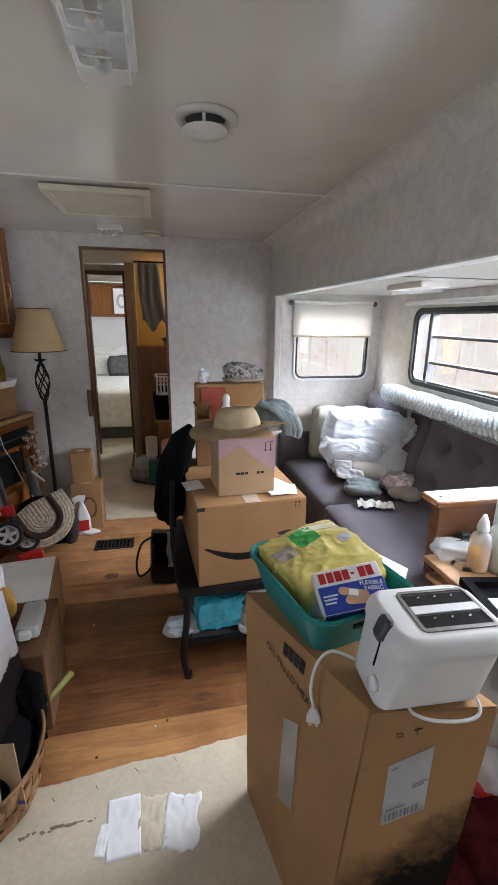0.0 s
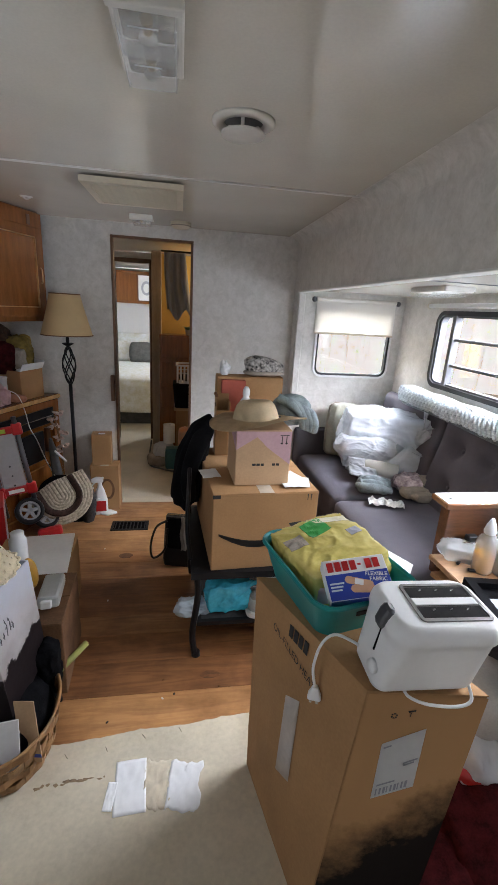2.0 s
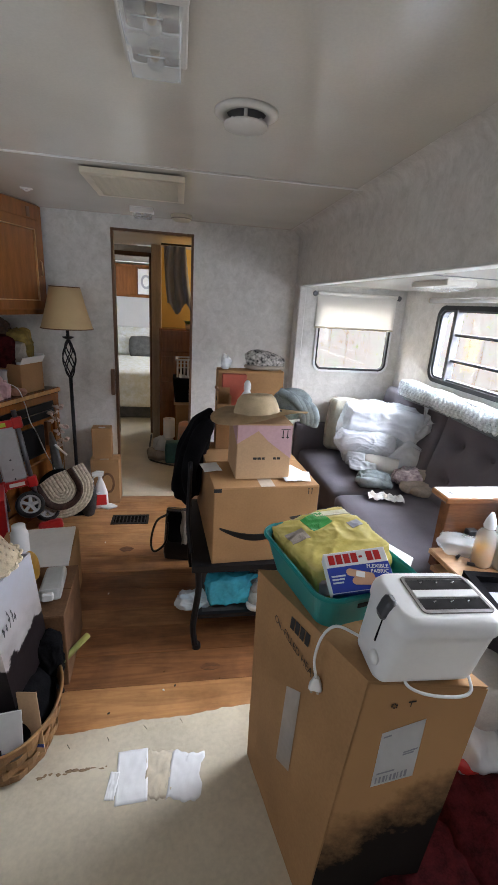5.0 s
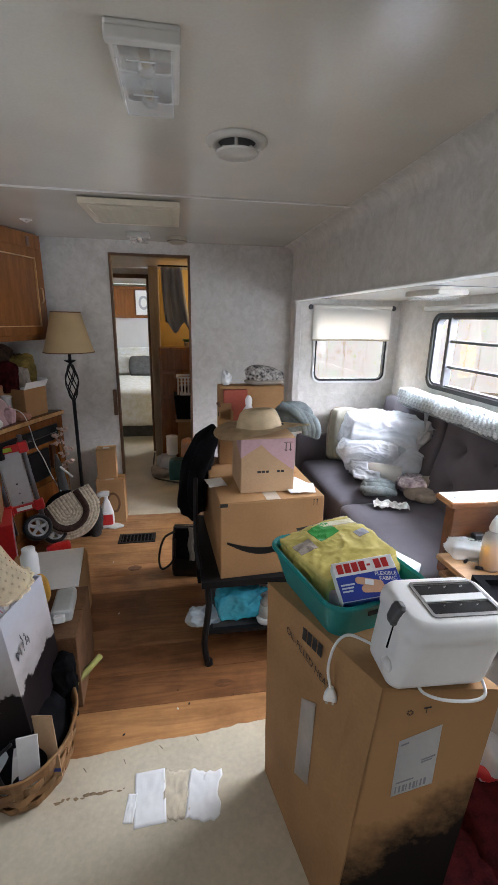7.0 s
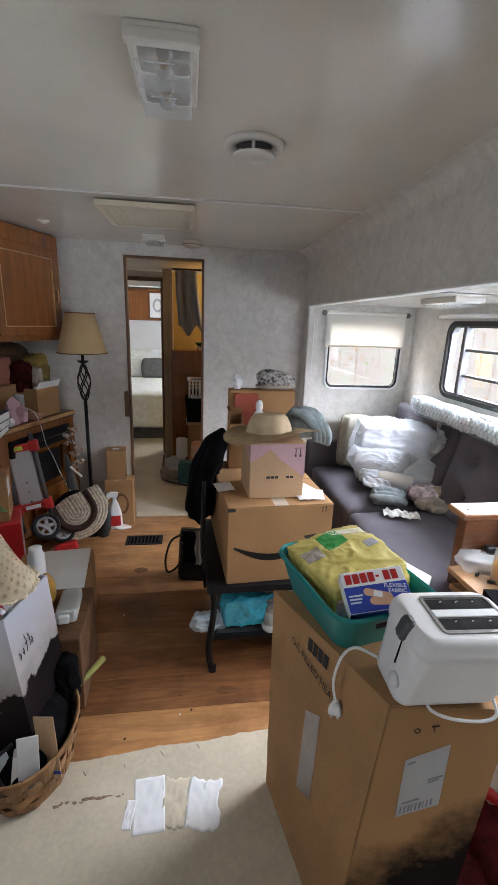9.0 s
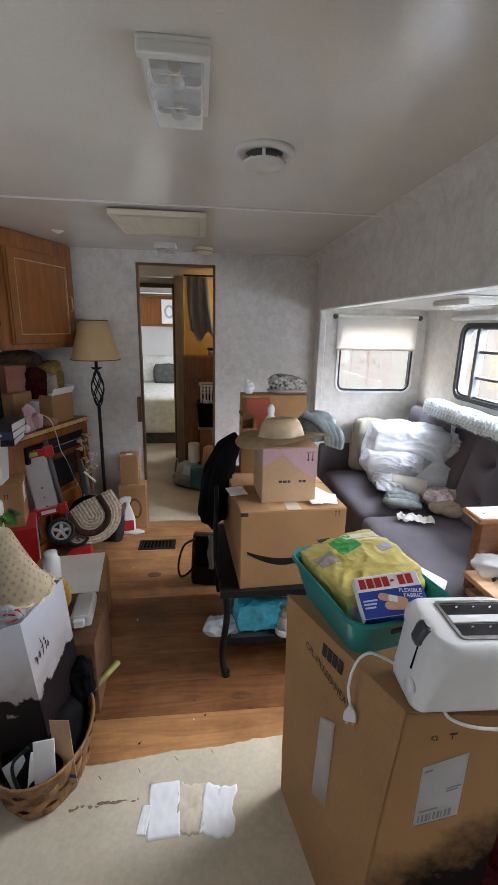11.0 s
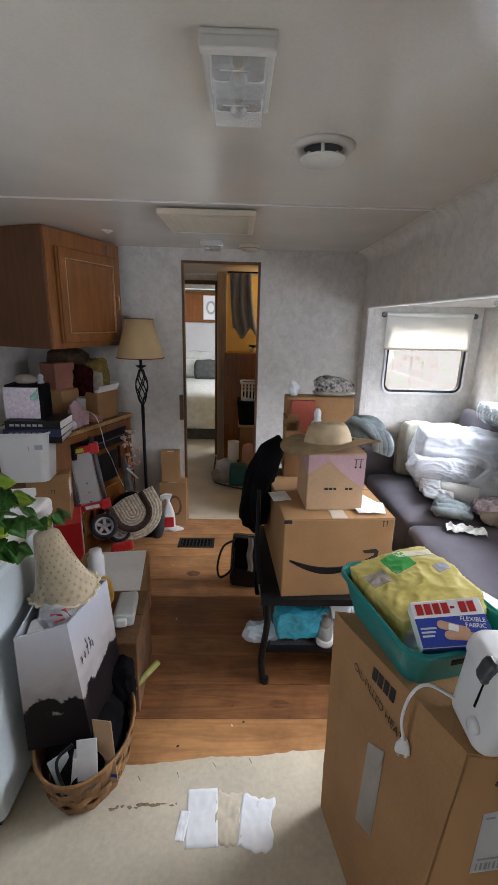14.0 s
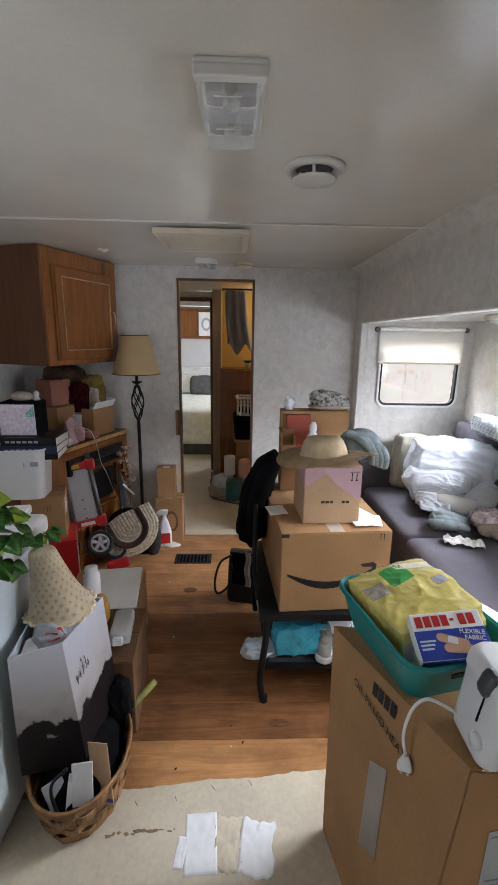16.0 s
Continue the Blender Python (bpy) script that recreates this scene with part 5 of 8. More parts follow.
part("roll", tube(smooth_path([(-0.085, 0, 0.05), (-0.04, -0.01, 0.062), (0.04, 0.0, 0.048), (0.105, 0.01, 0.035)], 6), [0.03 + 0.015 * math.sin(k / 18 * math.pi) for k in range(19)], 14), cw, scarf, smooth=True)
part("under_fold", blob((0.10, 0.05, 0.018), (0.01, 0, 0.016), 0.2, 12, 4, 2, flat=0.0), M["taupe"], scarf, "taupe knit fold", True)
plush = thing("white_plush", "small white crumpled wrapper on the carton", "wrapper", 0.67, 2.525, 1.1575)
part("wrapper", blob((0.028, 0.028, 0.04), (0, 0, 0.032), 0.3, 25, 4, 6, flat=0.0, crease=0.6), M["bag"], plush, smooth=True)
rb = thing("red_carton", "brick-red carton standing in front of the open box", "carton", 0.712, 2.470, 0.777, 2)
rb.scale = (1.0, 0.5, 1.0)
part("carton", box((-0.06, -0.03, 0), (0.06, 0.03, 0.365), 0.003), mat("brick_red_card", (0.36, 0.075, 0.045), 0.7, var=0.08), rb)
bk = thing("file_box", "brown handled file box beside the carton", "cardboard box", 0.655, 2.415, 0.777, 2)
bk.scale = (1.0, 0.3, 1.0)
part("panel", box((-0.035, -0.12, 0), (-0.031, 0.10, 0.30), 0.001), M["card"], bk)
part("panel", box((0.031, -0.12, 0), (0.035, 0.10, 0.27), 0.001), M["card"], bk)
part("panel", box((-0.035, -0.124, 0), (0.035, -0.12, 0.23), 0.001), M["card"], bk)
part("panel", box((-0.035, 0.10, 0), (0.035, 0.104, 0.30), 0.001), M["card"], bk)
part("lid_roll", tube([(-0.034, -0.12, 0.30), (-0.034, 0.10, 0.30)], 0.008, 8), M["card_edge"], bk)
part("grip_hole", prism(RR(0.055, 0.02, 0.009), 0, 0.001), M["black_cloth"], bk, "dark grip hole").matrix_basis = pose(-0.0355, -0.06, 0.255, 90, 0, -90)
for x, y, w, d, a in ((0.585, 2.10, 0.08, 0.10, 10), (0.96, 2.00, 0.10, 0.11, -12), (0.94, 2.06, 0.09, 0.11, 25), (0.925, 1.965, 0.08, 0.06, 5)):
    t = thing("loose_paper", "loose white paper lying on the shipping box", "paper", x - 0.005, y + 0.02, 0.7765 + 0.0012 * len(bpy.data.objects) % 0.003, a, group="papers on the shipping box")
    s = x * 10
    part("sheet", sheet(6, 6, lambda u, v: ((u - 0.5) * w, (v - 0.5) * d, 0.003 + 0.006 * abs(noise.noise(Vector((u * 2, v * 2, s))))), 0.0008), M["paper"], t)

part("upright", tube(smooth_path([(0.505, 2.45, 0.41), (0.495, 2.44, 0.55), (0.495, 2.43, 0.72), (0.53, 2.42, 0.93)]), 0.012), M["black"], bench)
part("upright", tube(smooth_path([(0.50, 1.99, 0.43), (0.485, 2.05, 0.55), (0.49, 2.12, 0.70), (0.50, 2.3, 0.80)]), 0.010), M["black"], bench)
part("foot", lathe([(0, 0), (0.02, 0), (0.018, 0.02), (0, 0.022)], 12, (0.527, 1.905, 0)), M["black_plastic"], bench)
coat = thing("black_coat", "black coat hung over the bench upright", "coat", 0.49, 2.36, 0.55)
cb = bmesh.new()
NB = 30
cr = []
for j in range(26):
    v = j / 25
    z = 0.0 + 0.44 * v
    cxx = -0.005 + 0.10 * v ** 2.2
    rx = 0.075 * (1 - 0.25 * v) * (0.8 + 0.2 * math.sin(v * 3)) + 0.006
    ry = 0.10 * (1 - 0.3 * v)
    if v > 0.9:
        rx, ry = rx * (1.02 - v) * 8, ry * (1.02 - v) * 8
    ringv = []
    for i in range(NB):
        a = 2 * math.pi * i / NB
        fold = 1 + (0.16 - 0.08 * v) * math.sin(a * 7 + 2 * noise.noise(Vector((v * 2, 1, 0)))) + 0.15 * noise.noise(Vector((math.cos(a) * 1.5, math.sin(a) * 1.5, v * 4)))
        zz = z - (0.035 * noise.noise(Vector((a, 7, 0))) if j == 0 else 0)
        ringv.append(cb.verts.new((cxx + rx * fold * math.cos(a), ry * fold * math.sin(a), zz)))
    cr.append(ringv)
for a, b in zip(cr, cr[1:]):
    for i in range(NB):
        cb.faces.new((a[i], a[(i + 1) % NB], b[(i + 1) % NB], b[i]))
cb.faces.new(cr[0])
cb.faces.new(cr[-1])
bmesh.ops.recalc_face_normals(cb, faces=cb.faces)
part("cloth", cb, M["black_cloth"], coat, smooth=True)
part("sleeve", tube(smooth_path([(0.09, -0.03, 0.38), (0.04, -0.09, 0.30), (0.0, -0.10, 0.16), (0.01, -0.09, 0.04)], 5), [0.035, 0.04, 0.042, 0.045, 0.044, 0.043, 0.042, 0.041, 0.04, 0.038, 0.036, 0.036, 0.035, 0.035, 0.034, 0.03], 12), M["black_cloth"], coat, smooth=True)

hb = thing("handbag", "black structured handbag with looped straps on the floor", "handbag", 0.45, 2.65, 0.0, -12)
hb.scale = (1.1, 1.0, 1.25)
part("body", loft([(RR(0.15, 0.10, 0.02), 0), (RR(0.16, 0.11, 0.025), 0.03), (RR(0.145, 0.085, 0.02), 0.19), (RR(0.135, 0.05, 0.015), 0.245)]), M["black_plastic"], hb)
part("flap", prism(RR(0.10, 0.15, 0.02), 0, 0.004), M["black_cloth"], hb).matrix_basis = pose(0, -0.054, 0.175, 84)
for y, s in ((-0.03, -0.035), (0.02, 0.03)):
    part("strap", tube(smooth_path([(-0.055, y, 0.23), (-0.075 + s, y - 0.03, 0.20), (-0.10 + s, y - 0.05, 0.11), (-0.085 + s, y - 0.05, 0.05), (-0.06, y - 0.045, 0.10), (-0.05, y - 0.03, 0.20)], 6), 0.006, 8), M["black_plastic"], hb, smooth=True)
part("zip", box((-0.06, -0.004, 0.245), (0.06, 0.004, 0.249), 0), M["steel"], hb, "steel zip")
part("tag", box((0.02, -0.062, 0.15), (0.05, -0.058, 0.21), 0.001), M["steel"], hb, "silver tag")
gs = thing("grey_scarf", "pale grey cloth strip hanging over the handbag", "scarf", 0.46, 2.56, 0.10)
part("strip", sheet(3, 12, lambda u, v: (0.03 * u + 0.005 * math.sin(v * 9), -0.02 * v + 0.006 * math.sin(u * 6), 0.24 - 0.20 * v), 0.003), M["taupe"], gs)

ab = thing("aqua_bag", "crumpled aqua film bag on the bench's lower shelf", "plastic bag", 0.66, 2.0, 0.165)
part("bag", crumple((0.105, 0.05, 0.075), (0.01, 0, 0.075), 21, 0.018, 7, 5, square=0.5, flat=0.0, wrinkle=1), M["aqua"], ab, smooth=True)
part("mouth", sheet(14, 10, lambda u, v: (0.03 + 0.11 * u - 0.03 * v, -0.05 + 0.03 * v + 0.012 * noise.noise(Vector((u * 5, v * 4, 3))), 0.07 + 0.10 * u * (1 - 0.4 * v) + 0.03 * v), 0.0015), M["aqua"], ab, "folded film corner", True)
M["pale_film"] = mat("pale_blue_film", (0.58, 0.68, 0.75), 0.3, var=0.06, scale=14, bump=0.3, coat=0.3)
wbag = thing("tissue_bag", "white crumpled tissue spilling off the lower shelf", "tissue", 0.535, 2.01, 0.13)
part("tissue", crumple((0.085, 0.05, 0.038), (-0.01, 0, 0.045), 23, 0.020, 9, 5, square=0.4, wrinkle=1), M["pale_film"], wbag, smooth=True)
shoe = thing("white_trainer", "white laced trainer on the bench's lower shelf", "shoe", 0.80, 2.02, 0.161, 80)
part("sole", loft([(RR(0.20, 0.07, 0.034), 0), (RR(0.21, 0.078, 0.038), 0.012), (RR(0.205, 0.074, 0.036), 0.026)]), M["white_plastic"], shoe)
part("upper", blob((0.098, 0.036, 0.05), (0, 0, 0.045), 0.06, 9, 4, 31, flat=0.024, square=0.3), mat("grey_white_leather", (0.42, 0.43, 0.40), 0.6, var=0.12, scale=18), shoe, smooth=True)
part("opening", blob((0.035, 0.024, 0.02), (-0.045, 0, 0.085), 0.05, 9, 3, 32), M["taupe"], shoe, "grey lining", True)
for k in range(4):
    part("lace", tube([(0.0 + k * 0.017, -0.025, 0.085 - k * 0.006), (0.002 + k * 0.017, 0.0, 0.097 - k * 0.007), (0.0 + k * 0.017, 0.025, 0.085 - k * 0.006)], 0.003, 6), M["white_plastic"], shoe)
rt = thing("red_toy", "small red plastic trinket on the lower shelf", "trinket", 0.71, 2.14, 0.16)
part("bead", blob((0.025, 0.02, 0.03), (0, 0, 0.03), 0.1, 12, 3, 3, flat=0), M["red"], rt, smooth=True)
bowl = thing("white_tray", "shallow white tray on the lower shelf", "tray", 0.83, 2.20, 0.161)
part("body", hollow(0.26, 0.20, 0.10, 0.03, 0.85), M["white_plastic"], bowl)

# ---- corner cabinets: doors and fittings, in the cabinets' own axes ----
part("face_frame", ring([(0, 1.335), (UL, 1.335), (UL, CEIL - 0.012), (0, CEIL - 0.012)], [(0.07, 1.375), (UL - 0.055, 1.375), (UL - 0.055, CEIL - 0.11), (0.07, CEIL - 0.11)], 0, 0.018, pose(0, 0.0, 0, 90)), M["oak"], upper)
door = part("door", box((0.058, -0.036, 1.365), (UL - 0.045, -0.0185, 1.875), 0.004), M["oak"], upper)
dw = UL - 0.103
part("stile_frame", ring([(0.064, 1.371), (UL - 0.051, 1.371), (UL - 0.051, 1.869), (0.064, 1.869)], [(0.112, 1.42), (UL - 0.10, 1.42), (UL - 0.10, 1.82), (0.112, 1.82)], 0.0362, 0.044, pose(0, 0, 0, 90)), M["oak"], door)
# brassy tone, lightened so its colour carries the panel lip's highlights
M["oak_lip"] = mat("brass_lip_highlight", (0.62, 0.37, 0.16), 0.28, 0.55, var=0.2, scale=12, coat=0.3)
part("panel_lip", ring([(0.110, 1.418), (UL - 0.098, 1.418), (UL - 0.098, 1.822), (0.110, 1.822)], [(0.1155, 1.4235), (UL - 0.1035, 1.4235), (UL - 0.1035, 1.8165), (0.1155, 1.8165)], 0.036, 0.046, pose(0, 0, 0, 90)), M["oak_lip"], door, "oak moulding with highlights put into its colour")
part("pull", tube(smooth_path([(UL - 0.072, -0.044, 1.56), (UL - 0.072, -0.056, 1.575), (UL - 0.072, -0.056, 1.635), (UL - 0.072, -0.044, 1.65)]), 0.0045), M["oak_lip"], door, "worn brass bent pull")
part("catch", box((UL - 0.13, -0.022, 1.885), (UL - 0.10, -0.016, 1.94), 0.002), M["oak_dark"], upper, "dark wooden catch")

part("face_frame", ring([(-0.22, 0.0), (UL + 0.06, 0.0), (UL + 0.06, 0.81), (-0.22, 0.81)], [(0.07, 0.10), (UL + 0.0, 0.10), (UL + 0.0, 0.765), (0.07, 0.765)], -0.02, 0.0, pose(0, 0, 0, 90)), M["oak"], lower)
part("appliance_panel", box((0.08, -0.012, 0.66), (UL - 0.01, 0.02, 0.765), 0.003), M["black"], lower, "black appliance strip with a chrome line")
part("chrome_line", box((0.10, -0.0145, 0.708), (UL - 0.03, -0.0125, 0.713), 0), M["steel"], lower)
part("opening", box((0.30, -0.006, 0.42), (UL - 0.12, 0.02, 0.62), 0.004), M["black"], lower, "dark recessed opening")
part("side_panel", box((UL - 0.09, -0.006, 0.46), (UL - 0.05, 0.02, 0.63), 0.003), M["oak_dark"], lower)
part("bottom_door", box((0.22, -0.014, 0.12), (UL - 0.02, 0.006, 0.38), 0.004), M["oak"], lower)
part("edge_band", box((-0.25, -0.016, 0.818), (UL + 0.07, -0.0105, 0.843), 0.002), M["oak_lip"], lower, "bright counter edge")


def corner(u, v):
    """A place on the corner counter: u along its front, v inwards."""
    p = A + ax * u + Vector((-ax.y, ax.x)) * v
    return p.x, p.y


TOP = 0.8455
x, y = corner(-0.02, 0.14)
for k, (w, d, h, m, lab) in enumerate(((0.31, 0.22, 0.035, M["black_plastic"], "dark bound book lying in a stack"), (0.30, 0.21, 0.04, mat("navy_cover", (0.02, 0.025, 0.08), 0.4, var=0.08), "navy book with a pale title strip"), (0.29, 0.20, 0.045, M["black_plastic"], "thick dark book lying in a stack"))):
    z = TOP + sum((0.036, 0.041, 0.046)[:k])
    bkk = thing("book", lab, "book", x + 0.05 + 0.01 * k, y - 0.115, z, 8 - 3 * k, group="books on the corner cabinet")
    part("cover", box((-w / 2, -d / 2, 0), (w / 2, d / 2, 0.003), 0), m, bkk)
    part("cover", box((-w / 2, -d / 2, h - 0.003), (w / 2, d / 2, h), 0), m, bkk)
    part("spine", box((-w / 2, -d / 2 - 0.003, 0), (w / 2, -d / 2, h), 0.001), m, bkk)
    part("pages", box((-w / 2 + 0.004, -d / 2, 0.003), (w / 2 + 0.002 - 0.004, d / 2 - 0.004, h - 0.003), 0), M["paper"], bkk, "white page block")
    for q in range(6):
        part("title_bar", box((-0.12 + q * 0.03, -d / 2 - 0.0036, h * 0.35), (-0.098 + q * 0.03, -d / 2 - 0.003, h * 0.62), 0), M["grey_ink"], bkk)
seq = mat("sequin_cloth", (0.78, 0.68, 0.76), 0.3, 0.0, var=0.12, scale=70, grain=160, bump=0.8, second=(0.60, 0.55, 0.64), coat=0.5)
sb = thing("sequin_case", "black case with a pale lilac sequinned front on the books", "case", x + 0.01, y - 0.14, TOP + 0.123, 2)
part("case", box((-0.09, -0.03, 0), (0.11, 0.09, 0.185), 0.008, seg=2), M["black_cloth"], sb)
part("sequin_panel", sheet(10, 10, lambda u, v: (-0.095 + 0.185 * u, -0.034 + 0.004 * noise.noise(Vector((u * 3, v * 3, 1))), 0.004 + 0.168 * v), 0.003), seq, sb, "lilac sequinned panel")
part("sequin_corner", sheet(6, 6, lambda u, v: (0.045 + 0.044 * u, -0.0375 + 0.003 * noise.noise(Vector((u * 3, v * 3, 1))), 0.105 + 0.062 * v * (0.3 + 0.7 * u)), 0.001), mat("teal_sequin", (0.35, 0.66, 0.58), 0.25, 0.2, var=0.2, scale=90, grain=160, bump=0.8, coat=0.5), sb, "teal-green sequins at the corner")
cp = thing("knit_beanie", "off-white knitted beanie on the sequin case", "beanie", x + 0.005, y - 0.09, TOP + 0.309)
part("cap", blob((0.06, 0.045, 0.03), (0, 0, 0.018), 0.08, 9, 4, 2, flat=0), M["taupe"], cp, smooth=True)
cl = thing("clear_figurine", "small clear glass ornament on the sequin case", "ornament", x + 0.085, y - 0.09, TOP + 0.309)
part("glass", lathe([(0, 0), (0.02, 0), (0.012, 0.02), (0.018, 0.035), (0.008, 0.05), (0, 0.052)], 16), M["clear"], cl, smooth=True)


def open_carton(name, label, w, d, h, x, y, z, rz, material, inner):
    t = thing(name, label, "cardboard box", x, y, z, rz)
    for lo, hi in (((-w / 2, -d / 2, 0), (w / 2, -d / 2 + 0.004, h)), ((-w / 2, d / 2 - 0.004, 0), (w / 2, d / 2, h)), ((-w / 2, -d / 2 + 0.004, 0), (-w / 2 + 0.004, d / 2 - 0.004, h)), ((w / 2 - 0.004, -d / 2 + 0.004, 0), (w / 2, d / 2 - 0.004, h))):
        part("panel", box(lo, hi, 0.001), material, t)
    part("base", box((-w / 2 + 0.004, -d / 2 + 0.004, 0), (w / 2 - 0.004, d / 2 - 0.004, 0.004), 0), material, t)
    part("flap", box((-w / 2, -0.0015, 0), (w / 2, 0.0015, d * 0.28), 0.0005), inner, t, "pale inner flap").matrix_basis = pose(0, -d / 2, h, 28)
    part("flap", box((-0.0015, -d / 2, 0), (0.0015, d / 2, d * 0.3), 0.0005), inner, t).matrix_basis = pose(w / 2, 0, h, 0, 25)
    return t


x, y = corner(0.49, 0.12)
open_carton("open_carton", "open brown carton with white flaps on the counter", 0.21, 0.18, 0.185, x, y, TOP, rot, M["card"], M["paper"])
x, y = corner(0.27, 0.22)
carton("counter_box", "brown carton on the corner counter", 0.17, 0.14, 0.215, x, y, TOP, rot + 4)
x, y = corner(0.30, 0.26)
carton("counter_box", "reddish brown carton stacked on another", 0.16, 0.13, 0.165, x, y, TOP + 0.216, rot - 5, mat("red_brown_card", (0.30, 0.12, 0.08), 0.8))
for u, v, z, s, m, lab, sd_ in ((0.52, 0.14, 0.16, (0.085, 0.07, 0.13), mat("olive_cloth", (0.22, 0.15, 0.03), 0.9, var=0.3, scale=12), "olive yellow cloth heaped in the carton", 3),
                                (0.42, 0.16, 0.16, (0.075, 0.06, 0.11), M["maroon"], "dark red cloth heaped in the carton", 4),
                                (0.36, 0.30, 0.19, (0.09, 0.06, 0.10), mat("dark_brown_cloth", (0.04, 0.02, 0.012), 0.9, var=0.4, scale=14), "dark brown clutter behind the cartons", 6),
                                (0.47, 0.08, 0.15, (0.035, 0.03, 0.03), M["bag"], "white plastic scrap on the carton", 7),
                                (0.24, 0.06, 0.0, (0.06, 0.04, 0.055), M["pink"], "pink cloth lying on the counter", 8),
                                (0.36, 0.05, 0.0, (0.055, 0.035, 0.025), mat("peach_cloth", (0.44, 0.22, 0.15), 0.9), "peach cloth lying on the counter", 9),
                                (0.13, 0.05, 0.0, (0.045, 0.03, 0.028), M["paper"], "crumpled white paper on the counter", 10),
                                (0.45, 0.30, 0.17, (0.15, 0.08, 0.17), mat("umber_cloth", (0.07, 0.035, 0.015), 0.9, var=0.4, scale=14), "umber cloth heaped behind the cartons", 12),
                                (0.47, 0.10, 0.19, (0.05, 0.04, 0.075), M["taupe"], "taupe cloth spilling from the carton", 13),
                                (0.56, 0.12, 0.22, (0.045, 0.03, 0.10), mat("ochre_cloth", (0.34, 0.22, 0.05), 0.9, var=0.3, scale=14), "ochre cloth spilling from the carton", 14)):
    x, y = corner(u, v)
    t = thing("cloth_bundle", lab, "cloth", x, y, TOP + z)
    part("cloth", crumple(s, (0, 0, s[2] * 0.8), sd_, 0.2 * min(s), 13, 5, square=0.35, flat=0.0, wrinkle=0.6), m, t, smooth=True)
x, y = corner(0.215, 0.06)
pbag = thing("pink_paper_bag", "pale pink folded paper bag standing on the counter", "paper bag", x, y, TOP, rot + 12)
part("front", sheet(8, 8, lambda u, v: (-0.075 + 0.15 * u, -0.03 + 0.028 * v + 0.004 * noise.noise(Vector((u * 4, v * 4, 1))), (0.165 - 0.10 * max(0, u - 0.45) - 0.06 * max(0, 0.35 - u)) * v), 0.0012), M["pink"], pbag)
part("back", sheet(8, 8, lambda u, v: (-0.07 + 0.14 * u, 0.035 - 0.03 * v + 0.004 * noise.noise(Vector((u * 4, v * 4, 6))), (0.150 - 0.07 * u) * v), 0.0012), M["pink"], pbag)
part("gusset", sheet(4, 6, lambda u, v: (0.072 - 0.012 * math.sin(math.pi * u) * v, -0.03 + 0.065 * u + 0.02 * (0.5 - u) * v, 0.105 * v), 0.0012), M["pink"], pbag)
x, y = corner(0.30, 0.09)
jar = thing("glass_vase", "clear tall glass vase on the counter", "vase", x, y, TOP)
part("glass", lathe([(0, 0.004), (0.026, 0.004), (0.03, 0.02), (0.028, 0.14), (0.032, 0.16), (0.029, 0.16), (0.025, 0.14), (0.026, 0.02), (0, 0.012)], 24), M["clear"], jar, smooth=True)
x0, y0 = corner(0.34, -0.015)
x1, y1 = corner(0.42, -0.02)
pc = thing("phone_charger", "white charger cable trailing down the cabinet front", "cord")
part("cable", tube(smooth_path([(*corner(0.30, 0.10), TOP + 0.09), (*corner(0.33, 0.02), TOP + 0.05), (x0, y0, 0.80), (*corner(0.36, -0.025), 0.68), (x1, y1, 0.58), (*corner(0.47, -0.05), 0.40), (-0.27, 3.06, 0.28), (-0.17, 3.15, 0.17), (-0.10, 3.22, 0.16)], 8), 0.003, 6), M["white_plastic"], pc, smooth=True)

# ---- floor lamp ----
fl = thing("floor_lamp", "wrought black floor lamp with a tan bell shade", "floor lamp", -0.262, 3.30, 0)
part("base", lathe([(0, 0), (0.12, 0), (0.12, 0.012), (0.05, 0.03), (0.015, 0.06), (0, 0.06)], 32), M["black"], fl, smooth=True)
part("pole", tube([(0, 0, 0.05), (0, 0, 0.96)], 0.0115, 12), M["black"], fl, smooth=True)
part("stem", tube([(0, 0, 1.17), (0, 0, 1.27)], 0.010, 12), M["black"], fl, smooth=True)
part("drip_dish", lathe([(0.008, 1.19), (0.035, 1.205), (0.035, 1.21), (0.008, 1.20)], 24), M["black"], fl, smooth=True)
for k in range(8):
    s = 1 if k % 2 else -1
    pts = []
    for j in range(15):
        v = j / 14
        r = 0.010 + 0.030 * math.sin(math.pi * v) ** 0.8
        a = 2 * math.pi * (k // 2) / 4 + s * v * math.pi * 0.9
        pts.append((r * math.cos(a), r * math.sin(a), 0.95 + 0.235 * v))
    part("cage_wire", tube(pts, 0.004, 6), M["black"], fl, smooth=True)
part("shade", lathe([(0.155, 1.262), (0.135, 1.33), (0.108, 1.43), (0.090, 1.508), (0.087, 1.508), (0.105, 1.43), (0.132, 1.33), (0.152, 1.262), (0.155, 1.262)], 40), M["shade"], fl, "tan cloth bell shade", True)
for z, r in ((1.262, 0.155), (1.508, 0.089)):
    part("shade_rim", tube([(r * math.cos(2 * math.pi * k / 40), r * math.sin(2 * math.pi * k / 40), z) for k in range(40)], 0.0035, 6, closed=True), M["card_edge"], fl)

dbx = carton("door_box", "brown carton with a dark oval print beside the passage", 0.20, 0.115, 0.345, -0.087, 3.435, 0, 0)
